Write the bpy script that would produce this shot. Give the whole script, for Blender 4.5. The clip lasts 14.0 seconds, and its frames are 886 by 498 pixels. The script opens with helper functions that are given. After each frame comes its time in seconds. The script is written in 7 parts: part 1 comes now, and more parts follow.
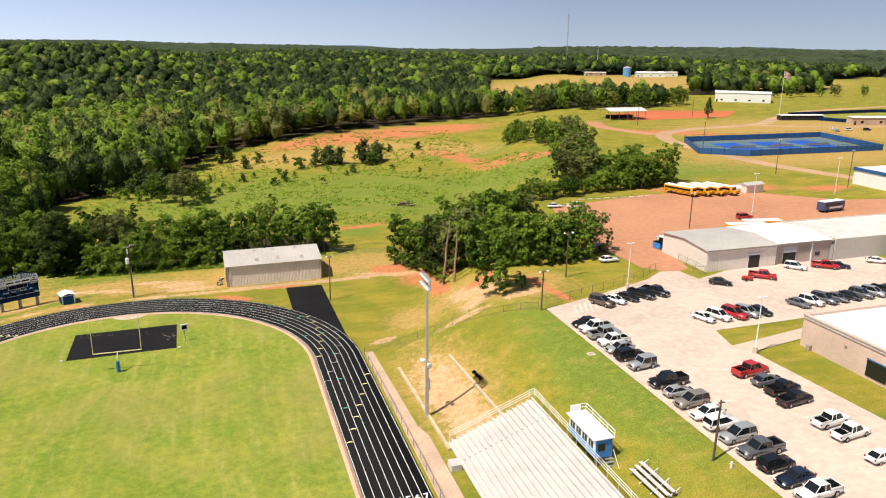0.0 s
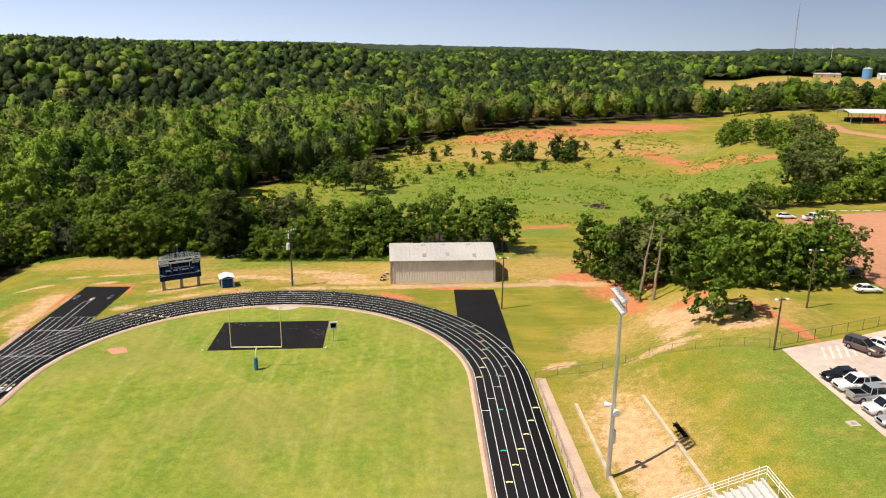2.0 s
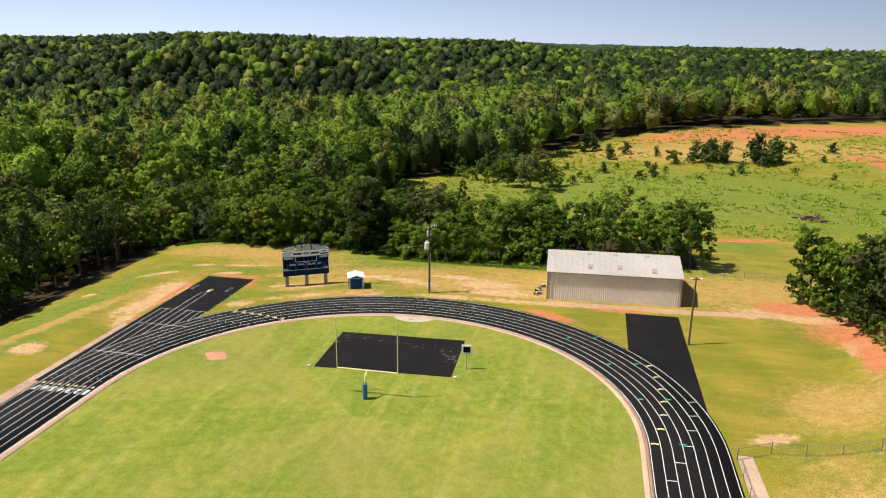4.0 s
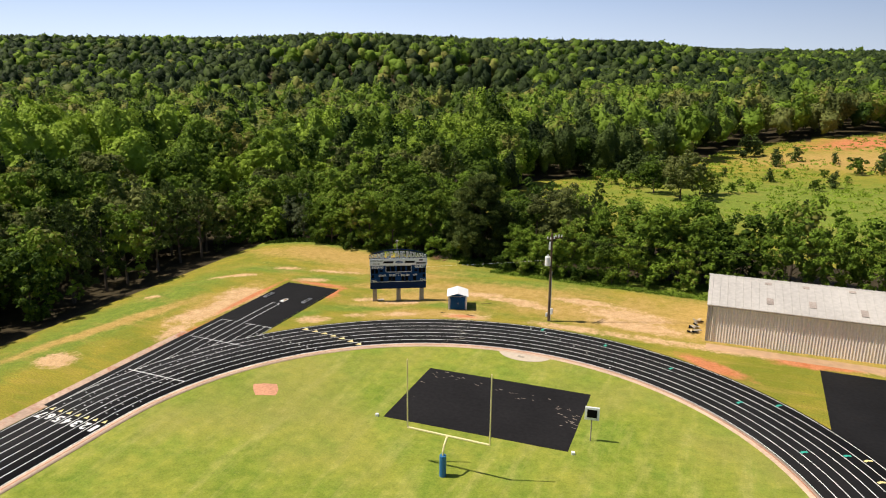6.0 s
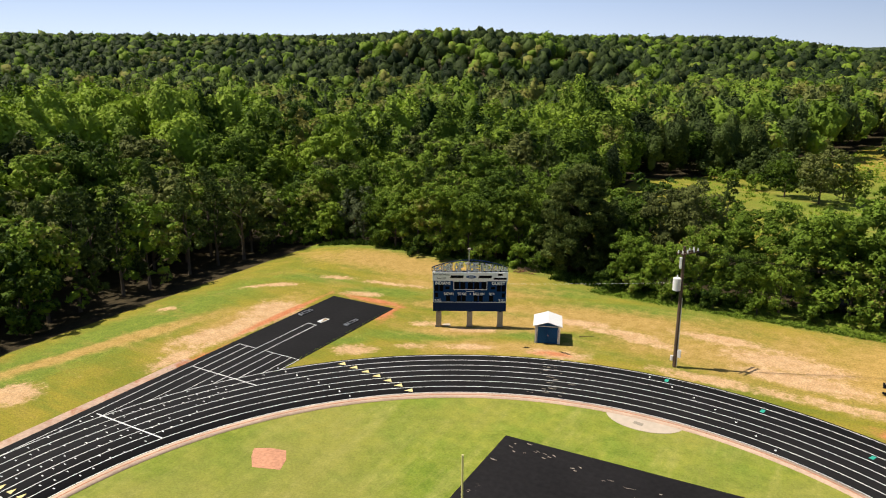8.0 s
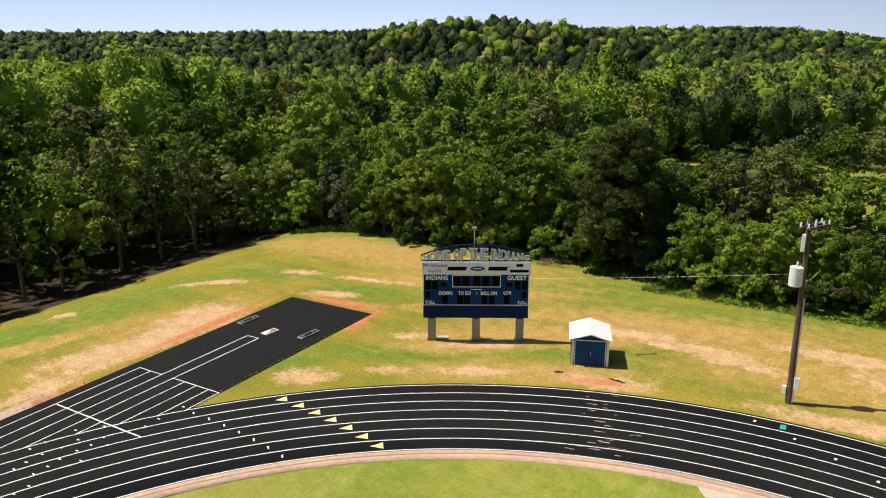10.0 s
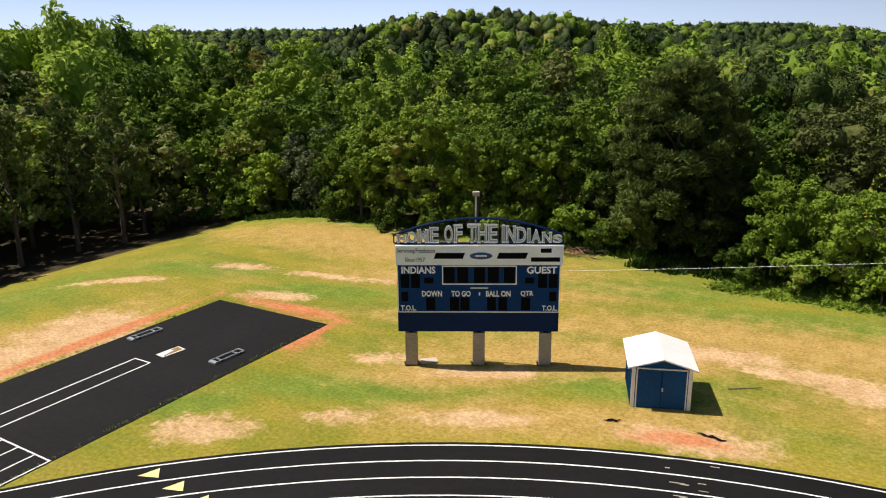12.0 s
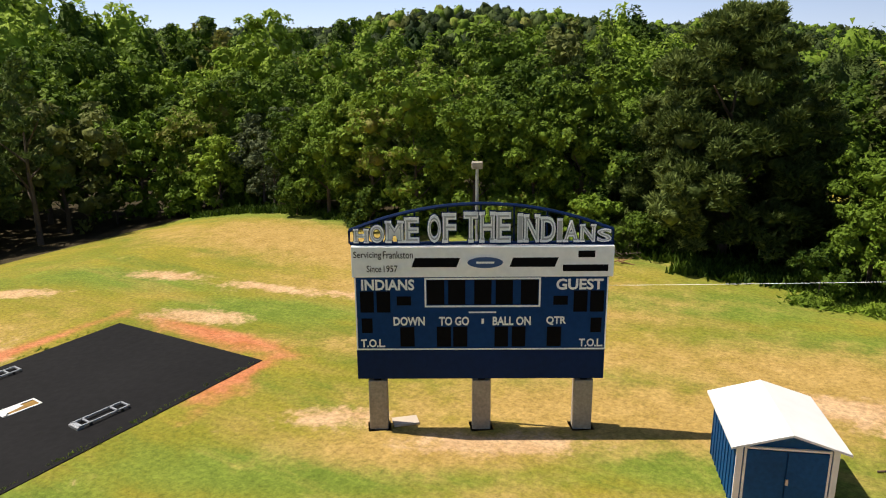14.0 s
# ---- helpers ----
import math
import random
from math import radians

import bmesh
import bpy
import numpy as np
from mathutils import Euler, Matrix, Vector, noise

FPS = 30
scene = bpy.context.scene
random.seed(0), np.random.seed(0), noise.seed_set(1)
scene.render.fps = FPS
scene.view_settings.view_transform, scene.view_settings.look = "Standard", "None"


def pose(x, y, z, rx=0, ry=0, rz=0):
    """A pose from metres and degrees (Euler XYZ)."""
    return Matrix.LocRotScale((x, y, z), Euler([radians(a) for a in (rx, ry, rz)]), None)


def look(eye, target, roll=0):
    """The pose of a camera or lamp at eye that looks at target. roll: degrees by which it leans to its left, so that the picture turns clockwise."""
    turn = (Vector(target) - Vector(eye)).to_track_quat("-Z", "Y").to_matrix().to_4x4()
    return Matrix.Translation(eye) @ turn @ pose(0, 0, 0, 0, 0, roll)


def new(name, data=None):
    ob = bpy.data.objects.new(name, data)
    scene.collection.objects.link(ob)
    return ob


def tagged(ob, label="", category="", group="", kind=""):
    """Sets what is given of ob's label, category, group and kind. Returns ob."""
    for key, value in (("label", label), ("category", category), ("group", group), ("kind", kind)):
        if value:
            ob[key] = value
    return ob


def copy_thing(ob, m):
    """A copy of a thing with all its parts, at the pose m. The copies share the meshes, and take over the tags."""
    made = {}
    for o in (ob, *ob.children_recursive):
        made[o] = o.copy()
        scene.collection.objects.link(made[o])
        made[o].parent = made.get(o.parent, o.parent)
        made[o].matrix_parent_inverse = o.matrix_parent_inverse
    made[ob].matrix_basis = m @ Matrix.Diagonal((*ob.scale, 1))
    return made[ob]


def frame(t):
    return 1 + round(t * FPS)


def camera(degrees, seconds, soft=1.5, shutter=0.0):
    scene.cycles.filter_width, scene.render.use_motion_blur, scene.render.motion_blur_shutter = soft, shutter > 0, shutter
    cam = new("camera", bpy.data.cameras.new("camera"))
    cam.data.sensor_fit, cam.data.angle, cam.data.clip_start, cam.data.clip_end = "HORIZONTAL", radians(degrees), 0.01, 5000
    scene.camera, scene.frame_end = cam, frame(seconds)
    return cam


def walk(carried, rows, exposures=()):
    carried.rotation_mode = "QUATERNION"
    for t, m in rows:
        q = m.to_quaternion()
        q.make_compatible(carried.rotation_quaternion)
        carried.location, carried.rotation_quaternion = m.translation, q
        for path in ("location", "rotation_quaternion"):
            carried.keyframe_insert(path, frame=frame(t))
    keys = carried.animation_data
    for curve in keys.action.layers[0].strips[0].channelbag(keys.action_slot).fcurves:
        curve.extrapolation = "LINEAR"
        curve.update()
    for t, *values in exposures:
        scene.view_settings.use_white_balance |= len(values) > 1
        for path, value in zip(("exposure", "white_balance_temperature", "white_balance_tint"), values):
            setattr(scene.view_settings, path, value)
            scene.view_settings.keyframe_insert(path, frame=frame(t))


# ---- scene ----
cam = camera(62.4, 14.0, 1.1)
PATH = [
    (0, (16.966, -113.399, 51.203), (17.547, -111.564, 50.657), 0.5),
    (0.5, (18.533, -108.52, 49.492), (18.999, -106.653, 48.948), 0.6),
    (1, (20.17, -103.22, 47.934), (20.515, -101.326, 47.391), 0.5),
    (1.5, (21.52, -97.55, 46.197), (21.739, -95.638, 45.656), 0.5),
    (2, (22.565, -91.882, 44.758), (22.641, -89.958, 44.216), 0.5),
    (2.5, (23.171, -86.131, 43.179), (23.112, -84.206, 42.637), 0.5),
    (3, (23.662, -79.891, 41.643), (23.485, -77.974, 41.099), 0.5),
    (5.5, (20.795, -49.629, 34.65), (20.152, -47.814, 34.113), 0.6),
    (6, (19.38, -43.863, 33.285), (18.654, -42.078, 32.749), 0.6),
    (6.5, (17.702, -38.119, 32.002), (16.908, -36.363, 31.466), 0.5),
    (7, (15.724, -32.645, 30.764), (14.868, -30.918, 30.228), 0.5),
    (7.5, (13.235, -27.59, 29.5), (12.322, -25.893, 28.964), 0.5),
    (8, (10.8, -22.472, 27.918), (9.857, -20.791, 27.383), 0.4),
    (10.5, (-0.516, 1.212, 18.754), (-1.498, 2.87, 18.22), -0.4),
    (11, (-2.562, 5.17, 17.169), (-3.548, 6.827, 16.637), -0.5),
    (11.5, (-4.509, 8.795, 15.766), (-5.496, 10.451, 15.236), -0.5),
    (12, (-6.341, 12.078, 14.558), (-7.327, 13.736, 14.028), -0.5),
    (12.5, (-8.037, 15.025, 13.542), (-9.02, 16.685, 13.014), -0.5),
    (13, (-9.577, 17.654, 12.705), (-10.554, 19.318, 12.178), -0.5),
    (13.5, (-10.936, 19.995, 12.015), (-11.906, 21.663, 11.489), -0.5),
    (14, (-12.088, 22.09, 11.427), (-13.048, 23.764, 10.901), -0.5),
]
walk(cam, [(t, look(eye, target, roll)) for t, eye, target, roll in PATH], exposures=[(0.0, 0.31), (3.0, 0.24), (6.5, 0.22), (10.5, 0.20), (14.0, 0.32)])

# ---- light ----
SUN_FROM = Vector((-0.945, -0.327, 0.0)).normalized()
SUN_UP = radians(60)
world = bpy.data.worlds.new("sky")
scene.world = world
world.use_nodes = True
wn = world.node_tree.nodes
sky = wn.new("ShaderNodeTexSky")
sky.sky_type = "NISHITA"
sky.sun_disc = False
sky.sun_elevation = SUN_UP
sky.sun_rotation = math.atan2(SUN_FROM.x, SUN_FROM.y)
sky.air_density, sky.dust_density, sky.ozone_density = 0.95, 1.0, 1.5
wn["Background"].inputs["Strength"].default_value = 0.065
world.node_tree.links.new(sky.outputs[0], wn["Background"].inputs["Color"])
sun_data = bpy.data.lights.new("sun", "SUN")
sun_data.energy, sun_data.angle, sun_data.color = 5.0, radians(0.5), (1.0, 0.915, 0.785)
sun = new("sun", sun_data)
sun.matrix_world = look(SUN_FROM * 50 * math.cos(SUN_UP) + Vector((0, 0, 50 * math.sin(SUN_UP))), (0, 0, 0))


# ---- materials ----
def node_mat(name):
    m = bpy.data.materials.new(name)
    m.use_nodes = True
    return m, m.node_tree.nodes, m.node_tree.links, m.node_tree.nodes["Principled BSDF"]


def paint(name, color, rough=0.5, metal=0.0, grain=3.0, vary=0.15, bump=0.0, random_tint=0.0, spec=0.5):
    """A surface of one colour with soft stains and fine grain, by object coordinates in metres."""
    m, n, l, b = node_mat(name)
    geo = n.new("ShaderNodeNewGeometry")
    big = n.new("ShaderNodeTexNoise")
    big.inputs["Scale"].default_value = grain * 0.2
    big.inputs["Detail"].default_value = 4
    fine = n.new("ShaderNodeTexNoise")
    fine.inputs["Scale"].default_value = grain * 3
    fine.inputs["Detail"].default_value = 3
    for t in (big, fine):
        l.new(geo.outputs["Position"], t.inputs["Vector"])
    add = n.new("ShaderNodeMath")
    add.operation = "ADD"
    l.new(big.outputs["Fac"], add.inputs[0])
    l.new(fine.outputs["Fac"], add.inputs[1])
    ramp = n.new("ShaderNodeMapRange")
    ramp.inputs["From Min"].default_value, ramp.inputs["From Max"].default_value = 0.7, 1.3
    ramp.inputs["To Min"].default_value, ramp.inputs["To Max"].default_value = 1 - vary, 1 + vary
    l.new(add.outputs[0], ramp.inputs["Value"])
    last = ramp.outputs["Result"]
    if random_tint:
        info = n.new("ShaderNodeObjectInfo")
        rr = n.new("ShaderNodeMapRange")
        rr.inputs["To Min"].default_value, rr.inputs["To Max"].default_value = 1 - random_tint, 1 + random_tint
        l.new(info.outputs["Random"], rr.inputs["Value"])
        mul = n.new("ShaderNodeMath")
        mul.operation = "MULTIPLY"
        l.new(last, mul.inputs[0])
        l.new(rr.outputs["Result"], mul.inputs[1])
        last = mul.outputs[0]
    col = n.new("ShaderNodeVectorMath")
    col.operation = "SCALE"
    col.inputs[0].default_value = color
    l.new(last, col.inputs["Scale"])
    l.new(col.outputs["Vector"], b.inputs["Base Color"])
    b.inputs["Roughness"].default_value, b.inputs["Metallic"].default_value = rough, metal
    b.inputs["Specular IOR Level"].default_value = spec
    if bump:
        bn = n.new("ShaderNodeBump")
        bn.inputs["Strength"].default_value, bn.inputs["Distance"].default_value = bump, 0.05
        l.new(fine.outputs["Fac"], bn.inputs["Height"])
        l.new(bn.outputs["Normal"], b.inputs["Normal"])
    return m


def leaf_mat(name, dark, light, dry=None, patch=0.07, swing=1.2, cells=0.0):
    """Foliage: a colour for each clump, some light through the leaves, and a shift from tree to tree."""
    m, n, l, b = node_mat(name)
    geo = n.new("ShaderNodeNewGeometry")
    info = n.new("ShaderNodeObjectInfo")
    noise_t = n.new("ShaderNodeTexNoise")
    noise_t.inputs["Scale"].default_value = patch
    noise_t.inputs["Detail"].default_value = 3
    l.new(geo.outputs["Position"], noise_t.inputs["Vector"])
    mix1 = n.new("ShaderNodeMath")
    mix1.operation = "MULTIPLY_ADD"
    mix1.inputs[1].default_value, mix1.inputs[2].default_value = (0.45, -0.05) if cells else (0.28, 0.035)
    if cells:
        vor = n.new("ShaderNodeTexVoronoi")
        vor.voronoi_dimensions = "2D"
        vor.inputs["Scale"].default_value = cells
        l.new(geo.outputs["Position"], vor.inputs["Vector"])
        vsep = n.new("ShaderNodeSeparateColor")
        l.new(vor.outputs["Color"], vsep.inputs["Color"])
        l.new(vsep.outputs["Red"], mix1.inputs[0])
    else:
        l.new(geo.outputs["Random Per Island"], mix1.inputs[0])
    mix2 = n.new("ShaderNodeMath")
    mix2.operation = "MULTIPLY_ADD"
    mix2.inputs[1].default_value = 0.55
    l.new(info.outputs["Random"], mix2.inputs[0])
    l.new(mix1.outputs[0], mix2.inputs[2])
    mix3 = n.new("ShaderNodeMath")
    mix3.operation = "MULTIPLY_ADD"
    mix3.inputs[1].default_value = swing
    l.new(noise_t.outputs["Fac"], mix3.inputs[0])
    sub = n.new("ShaderNodeMath")
    sub.operation = "SUBTRACT"
    sub.inputs[1].default_value = 0.38 + (swing - 0.9) / 2
    l.new(mix2.outputs[0], sub.inputs[0])
    l.new(sub.outputs[0], mix3.inputs[2])
    tone = n.new("ShaderNodeAttribute")
    tone.attribute_name = "tone"
    add = n.new("ShaderNodeMath")
    l.new(mix3.outputs[0], add.inputs[0])
    l.new(tone.outputs["Fac"], add.inputs[1])
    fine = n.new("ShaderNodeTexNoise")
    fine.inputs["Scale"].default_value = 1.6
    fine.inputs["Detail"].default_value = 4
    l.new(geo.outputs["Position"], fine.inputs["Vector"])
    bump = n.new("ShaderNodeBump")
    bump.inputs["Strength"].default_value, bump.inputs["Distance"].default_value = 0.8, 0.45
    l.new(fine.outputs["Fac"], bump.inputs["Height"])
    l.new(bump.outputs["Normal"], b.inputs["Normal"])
    # Bump hollows get the darker leaf colour, as painted shade in leaf gaps.
    gap_shade = n.new("ShaderNodeMath")
    gap_shade.operation = "MULTIPLY_ADD"
    gap_shade.inputs[1].default_value = 0.7
    l.new(fine.outputs["Fac"], gap_shade.inputs[0])
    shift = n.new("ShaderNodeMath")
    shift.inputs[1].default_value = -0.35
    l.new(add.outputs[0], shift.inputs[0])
    l.new(shift.outputs[0], gap_shade.inputs[2])
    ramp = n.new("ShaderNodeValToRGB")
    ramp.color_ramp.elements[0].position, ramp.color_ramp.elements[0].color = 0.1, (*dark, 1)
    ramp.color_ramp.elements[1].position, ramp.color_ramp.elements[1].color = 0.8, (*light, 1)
    if dry:
        e = ramp.color_ramp.elements.new(0.97)
        e.color = (*dry, 1)
    l.new(gap_shade.outputs[0], ramp.inputs["Fac"])
    l.new(ramp.outputs["Color"], b.inputs["Base Color"])
    b.inputs["Roughness"].default_value = 0.6
    b.inputs["Specular IOR Level"].default_value = 0.10
    tr = n.new("ShaderNodeBsdfTranslucent")
    l.new(ramp.outputs["Color"], tr.inputs["Color"])
    mx = n.new("ShaderNodeMixShader")
    mx.inputs["Fac"].default_value = 0.22
    out = n["Material Output"]
    l.new(b.outputs[0], mx.inputs[1])
    l.new(tr.outputs[0], mx.inputs[2])
    l.new(mx.outputs[0], out.inputs["Surface"])
    return m


def grass_mat(name, masks=True):
    """Grass that turns to weeds, dry grass, pale dirt and red soil where the ground's masks say so, with ragged edges."""
    m, n, l, b = node_mat(name)
    geo = n.new("ShaderNodeNewGeometry")

    def noise_node(scale, detail=4, rough=0.6):
        t = n.new("ShaderNodeTexNoise")
        t.inputs["Scale"].default_value, t.inputs["Detail"].default_value, t.inputs["Roughness"].default_value = scale, detail, rough
        l.new(geo.outputs["Position"], t.inputs["Vector"])
        return t.outputs["Fac"]

    def ramp_node(value, a, b2, ca, cb):
        r = n.new("ShaderNodeValToRGB")
        r.color_ramp.elements[0].position, r.color_ramp.elements[0].color = a, (*ca, 1)
        r.color_ramp.elements[1].position, r.color_ramp.elements[1].color = b2, (*cb, 1)
        l.new(value, r.inputs["Fac"])
        return r.outputs["Color"]

    def mix(fac, c1, c2):
        x = n.new("ShaderNodeMix")
        x.data_type = "RGBA"
        l.new(fac, x.inputs["Factor"])
        l.new(c1, x.inputs["A"])
        l.new(c2, x.inputs["B"])
        return x.outputs["Result"]

    n1, n2, n3 = noise_node(0.10, 5), noise_node(0.9, 6, 0.7), noise_node(5.5, 6, 0.8)
    green = ramp_node(n1, 0.38, 0.64, (0.190, 0.196, 0.021), (0.322, 0.258, 0.037))
    if not masks:
        green = ramp_node(n1, 0.36, 0.66, (0.176, 0.232, 0.028), (0.300, 0.298, 0.052))
    blades = ramp_node(n3, 0.3, 0.72, (0.36, 0.37, 0.34), (1.62, 1.58, 1.45)) if masks else ramp_node(n3, 0.3, 0.72, (0.66, 0.68, 0.64), (1.36, 1.33, 1.28))
    mul = n.new("ShaderNodeMix")
    mul.data_type, mul.blend_type = "RGBA", "MULTIPLY"
    mul.inputs["Factor"].default_value = 0.8
    if masks:
        att = n.new("ShaderNodeVertexColor")
        att.layer_name = "cover"
        sep = n.new("ShaderNodeSeparateColor")
        l.new(att.outputs["Color"], sep.inputs["Color"])

        def cover(channel, width, ns, amount):
            s = n.new("ShaderNodeMath")
            s.operation = "MULTIPLY_ADD"
            s.inputs[1].default_value, s.inputs[2].default_value = amount, -amount / 2
            l.new(ns, s.inputs[0])
            a = n.new("ShaderNodeMath")
            a.operation = "ADD"
            l.new(channel, a.inputs[0])
            l.new(s.outputs[0], a.inputs[1])
            r = n.new("ShaderNodeMapRange")
            r.interpolation_type = "SMOOTHSTEP"
            r.inputs["From Min"].default_value, r.inputs["From Max"].default_value = 0.5 - width, 0.5 + width
            l.new(a.outputs[0], r.inputs["Value"])
            return r.outputs["Result"]

        lush = ramp_node(n2, 0.3, 0.7, (0.120, 0.172, 0.022), (0.210, 0.262, 0.040))
        dry = ramp_node(n2, 0.3, 0.7, (0.335, 0.222, 0.060), (0.490, 0.330, 0.118))
        pale = ramp_node(n2, 0.3, 0.7, (0.46, 0.28, 0.135), (0.64, 0.44, 0.27))
        red = ramp_node(n2, 0.3, 0.7, (0.46, 0.140, 0.055), (0.58, 0.250, 0.125))
        # Leaf litter, made extra dark to stand for shade inside the woods.
        shade_litter = ramp_node(n2, 0.3, 0.7, (0.028, 0.022, 0.012), (0.065, 0.050, 0.026))
        rag = n.new("ShaderNodeMath")
        rag.operation = "MULTIPLY_ADD"
        rag.inputs[1].default_value = 0.55
        half = n.new("ShaderNodeMath")
        half.operation = "MULTIPLY"
        half.inputs[1].default_value = 0.45
        l.new(noise_node(0.28, 4), half.inputs[0])
        l.new(n2, rag.inputs[0])
        l.new(half.outputs[0], rag.inputs[2])
        rag = rag.outputs[0]
        fine_rag = n.new("ShaderNodeMath")
        fine_rag.operation = "MULTIPLY_ADD"
        fine_rag.inputs[1].default_value = 0.40
        less = n.new("ShaderNodeMath")
        less.operation = "MULTIPLY"
        less.inputs[1].default_value = 0.60
        l.new(rag, less.inputs[0])
        l.new(noise_node(2.6, 5, 0.7), fine_rag.inputs[0])
        l.new(less.outputs[0], fine_rag.inputs[2])
        ragged_fine = fine_rag.outputs[0]
        stretch = n.new("ShaderNodeMapping")
        stretch.inputs["Scale"].default_value = (0.10, 0.42, 1.0)
        stretch.inputs["Rotation"].default_value = (0, 0, 0.25)
        l.new(geo.outputs["Position"], stretch.inputs["Vector"])
        streak = n.new("ShaderNodeTexNoise")
        streak.inputs["Scale"].default_value, streak.inputs["Detail"].default_value, streak.inputs["Roughness"].default_value = 1.0, 6, 0.65
        l.new(stretch.outputs["Vector"], streak.inputs["Vector"])
        c = mix(ramp_node(streak.outputs["Fac"], 0.36, 0.50, (0.9, 0.9, 0.9), (0, 0, 0)), green, ramp_node(n2, 0.3, 0.7, (0.138, 0.172, 0.020), (0.215, 0.230, 0.034)))
        c = mix(cover(att.outputs["Alpha"], 0.36, rag, 1.3), c, lush)
        c = mix(ramp_node(streak.outputs["Fac"], 0.52, 0.70, (0, 0, 0), (0.50, 0.50, 0.50)), c, dry)
        c = mix(cover(sep.outputs["Blue"], 0.42, rag, 2.0), c, dry)
        c = mix(cover(sep.outputs["Green"], 0.26, ragged_fine, 3.0), c, pale)
        c = mix(cover(sep.outputs["Red"], 0.30, rag, 1.5), c, red)
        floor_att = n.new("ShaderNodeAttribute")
        floor_att.attribute_name = "shade_litter"
        c = mix(cover(floor_att.outputs["Fac"], 0.3, rag, 0.9), c, shade_litter)
    else:
        c = mix(ramp_node(n2, 0.5, 0.85, (0, 0, 0), (0.7, 0.7, 0.7)), green, ramp_node(n2, 0.4, 0.8, (0.24, 0.27, 0.05), (0.36, 0.335, 0.11)))
        worn = n.new("ShaderNodeMapping")
        worn.inputs["Scale"].default_value = (0.55, 0.09, 1.0)
        worn.inputs["Rotation"].default_value = (0, 0, -0.45)
        l.new(geo.outputs["Position"], worn.inputs["Vector"])
        scratch = n.new("ShaderNodeTexNoise")
        scratch.inputs["Scale"].default_value, scratch.inputs["Detail"].default_value, scratch.inputs["Roughness"].default_value = 1.0, 7, 0.7
        l.new(worn.outputs["Vector"], scratch.inputs["Vector"])
        c = mix(ramp_node(noise_node(0.23, 5, 0.65), 0.34, 0.52, (0.75, 0.75, 0.75), (0, 0, 0)), c, ramp_node(n2, 0.3, 0.7, (0.135, 0.210, 0.026), (0.215, 0.285, 0.042)))
        c = mix(ramp_node(scratch.outputs["Fac"], 0.50, 0.70, (0, 0, 0), (0.6, 0.6, 0.6)), c, ramp_node(n2, 0.3, 0.7, (0.33, 0.310, 0.085), (0.43, 0.395, 0.14)))
        wave = n.new("ShaderNodeTexWave")
        wave.bands_direction = "X"
        wave.inputs["Scale"].default_value, wave.inputs["Distortion"].default_value = 0.06, 0.6
        l.new(geo.outputs["Position"], wave.inputs["Vector"])
        stripe = n.new("ShaderNodeMix")
        stripe.data_type, stripe.blend_type = "RGBA", "MULTIPLY"
        stripe.inputs["Factor"].default_value = 1
        l.new(c, stripe.inputs["A"])
        l.new(ramp_node(wave.outputs["Fac"], 0.3, 0.7, (0.965, 0.975, 0.965), (1.02, 1.015, 1.01)), stripe.inputs["B"])
        c = stripe.outputs["Result"]
        mottle = n.new("ShaderNodeMix")
        mottle.data_type, mottle.blend_type = "RGBA", "MULTIPLY"
        mottle.inputs["Factor"].default_value = 1
        l.new(c, mottle.inputs["A"])
        l.new(ramp_node(noise_node(0.8, 7, 0.75), 0.36, 0.64, (0.80, 0.84, 0.76), (1.15, 1.12, 1.10)), mottle.inputs["B"])
        c = mottle.outputs["Result"]
        spot = noise_node(0.045, 3)
        c = mix(ramp_node(spot, 0.48, 0.66, (0, 0, 0), (0.6, 0.6, 0.6)), c, ramp_node(n2, 0.3, 0.7, (0.235, 0.215, 0.052), (0.31, 0.275, 0.085)))
    l.new(c, mul.inputs["A"])
    l.new(blades, mul.inputs["B"])
    l.new(mul.outputs["Result"], b.inputs["Base Color"])
    b.inputs["Roughness"].default_value = 0.9
    b.inputs["Specular IOR Level"].default_value = 0.15
    bn = n.new("ShaderNodeBump")
    bn.inputs["Strength"].default_value, bn.inputs["Distance"].default_value = 0.55, 0.08
    l.new(n3, bn.inputs["Height"])
    l.new(bn.outputs["Normal"], b.inputs["Normal"])
    return m


GRASS = grass_mat("grass_and_soil")
TURF = grass_mat("turf", False)
TRACK = paint("black_track_rubber", (0.012, 0.0115, 0.012), 0.8, grain=1.2, vary=0.25, bump=0.3, spec=0.12)
PAD_BLACK = paint("black_pad_rubber", (0.011, 0.0105, 0.011), 0.75, grain=0.9, vary=0.35, bump=0.3, spec=0.12)
def scuffed(m, color, scale, edge):
    """Adds worn pale scuffs to a paint."""
    n, l = m.node_tree.nodes, m.node_tree.links
    bs = n["Principled BSDF"]
    old = bs.inputs["Base Color"].links[0].from_socket
    geo = n.new("ShaderNodeNewGeometry")
    t = n.new("ShaderNodeTexNoise")
    t.inputs["Scale"].default_value, t.inputs["Detail"].default_value, t.inputs["Roughness"].default_value = scale, 8, 0.72
    l.new(geo.outputs["Position"], t.inputs["Vector"])
    r = n.new("ShaderNodeMapRange")
    r.inputs["From Min"].default_value, r.inputs["From Max"].default_value = edge, edge + 0.12
    l.new(t.outputs["Fac"], r.inputs["Value"])
    x = n.new("ShaderNodeMix")
    x.data_type = "RGBA"
    x.inputs["B"].default_value = (*color, 1)
    l.new(r.outputs["Result"], x.inputs["Factor"])
    l.new(old, x.inputs["A"])
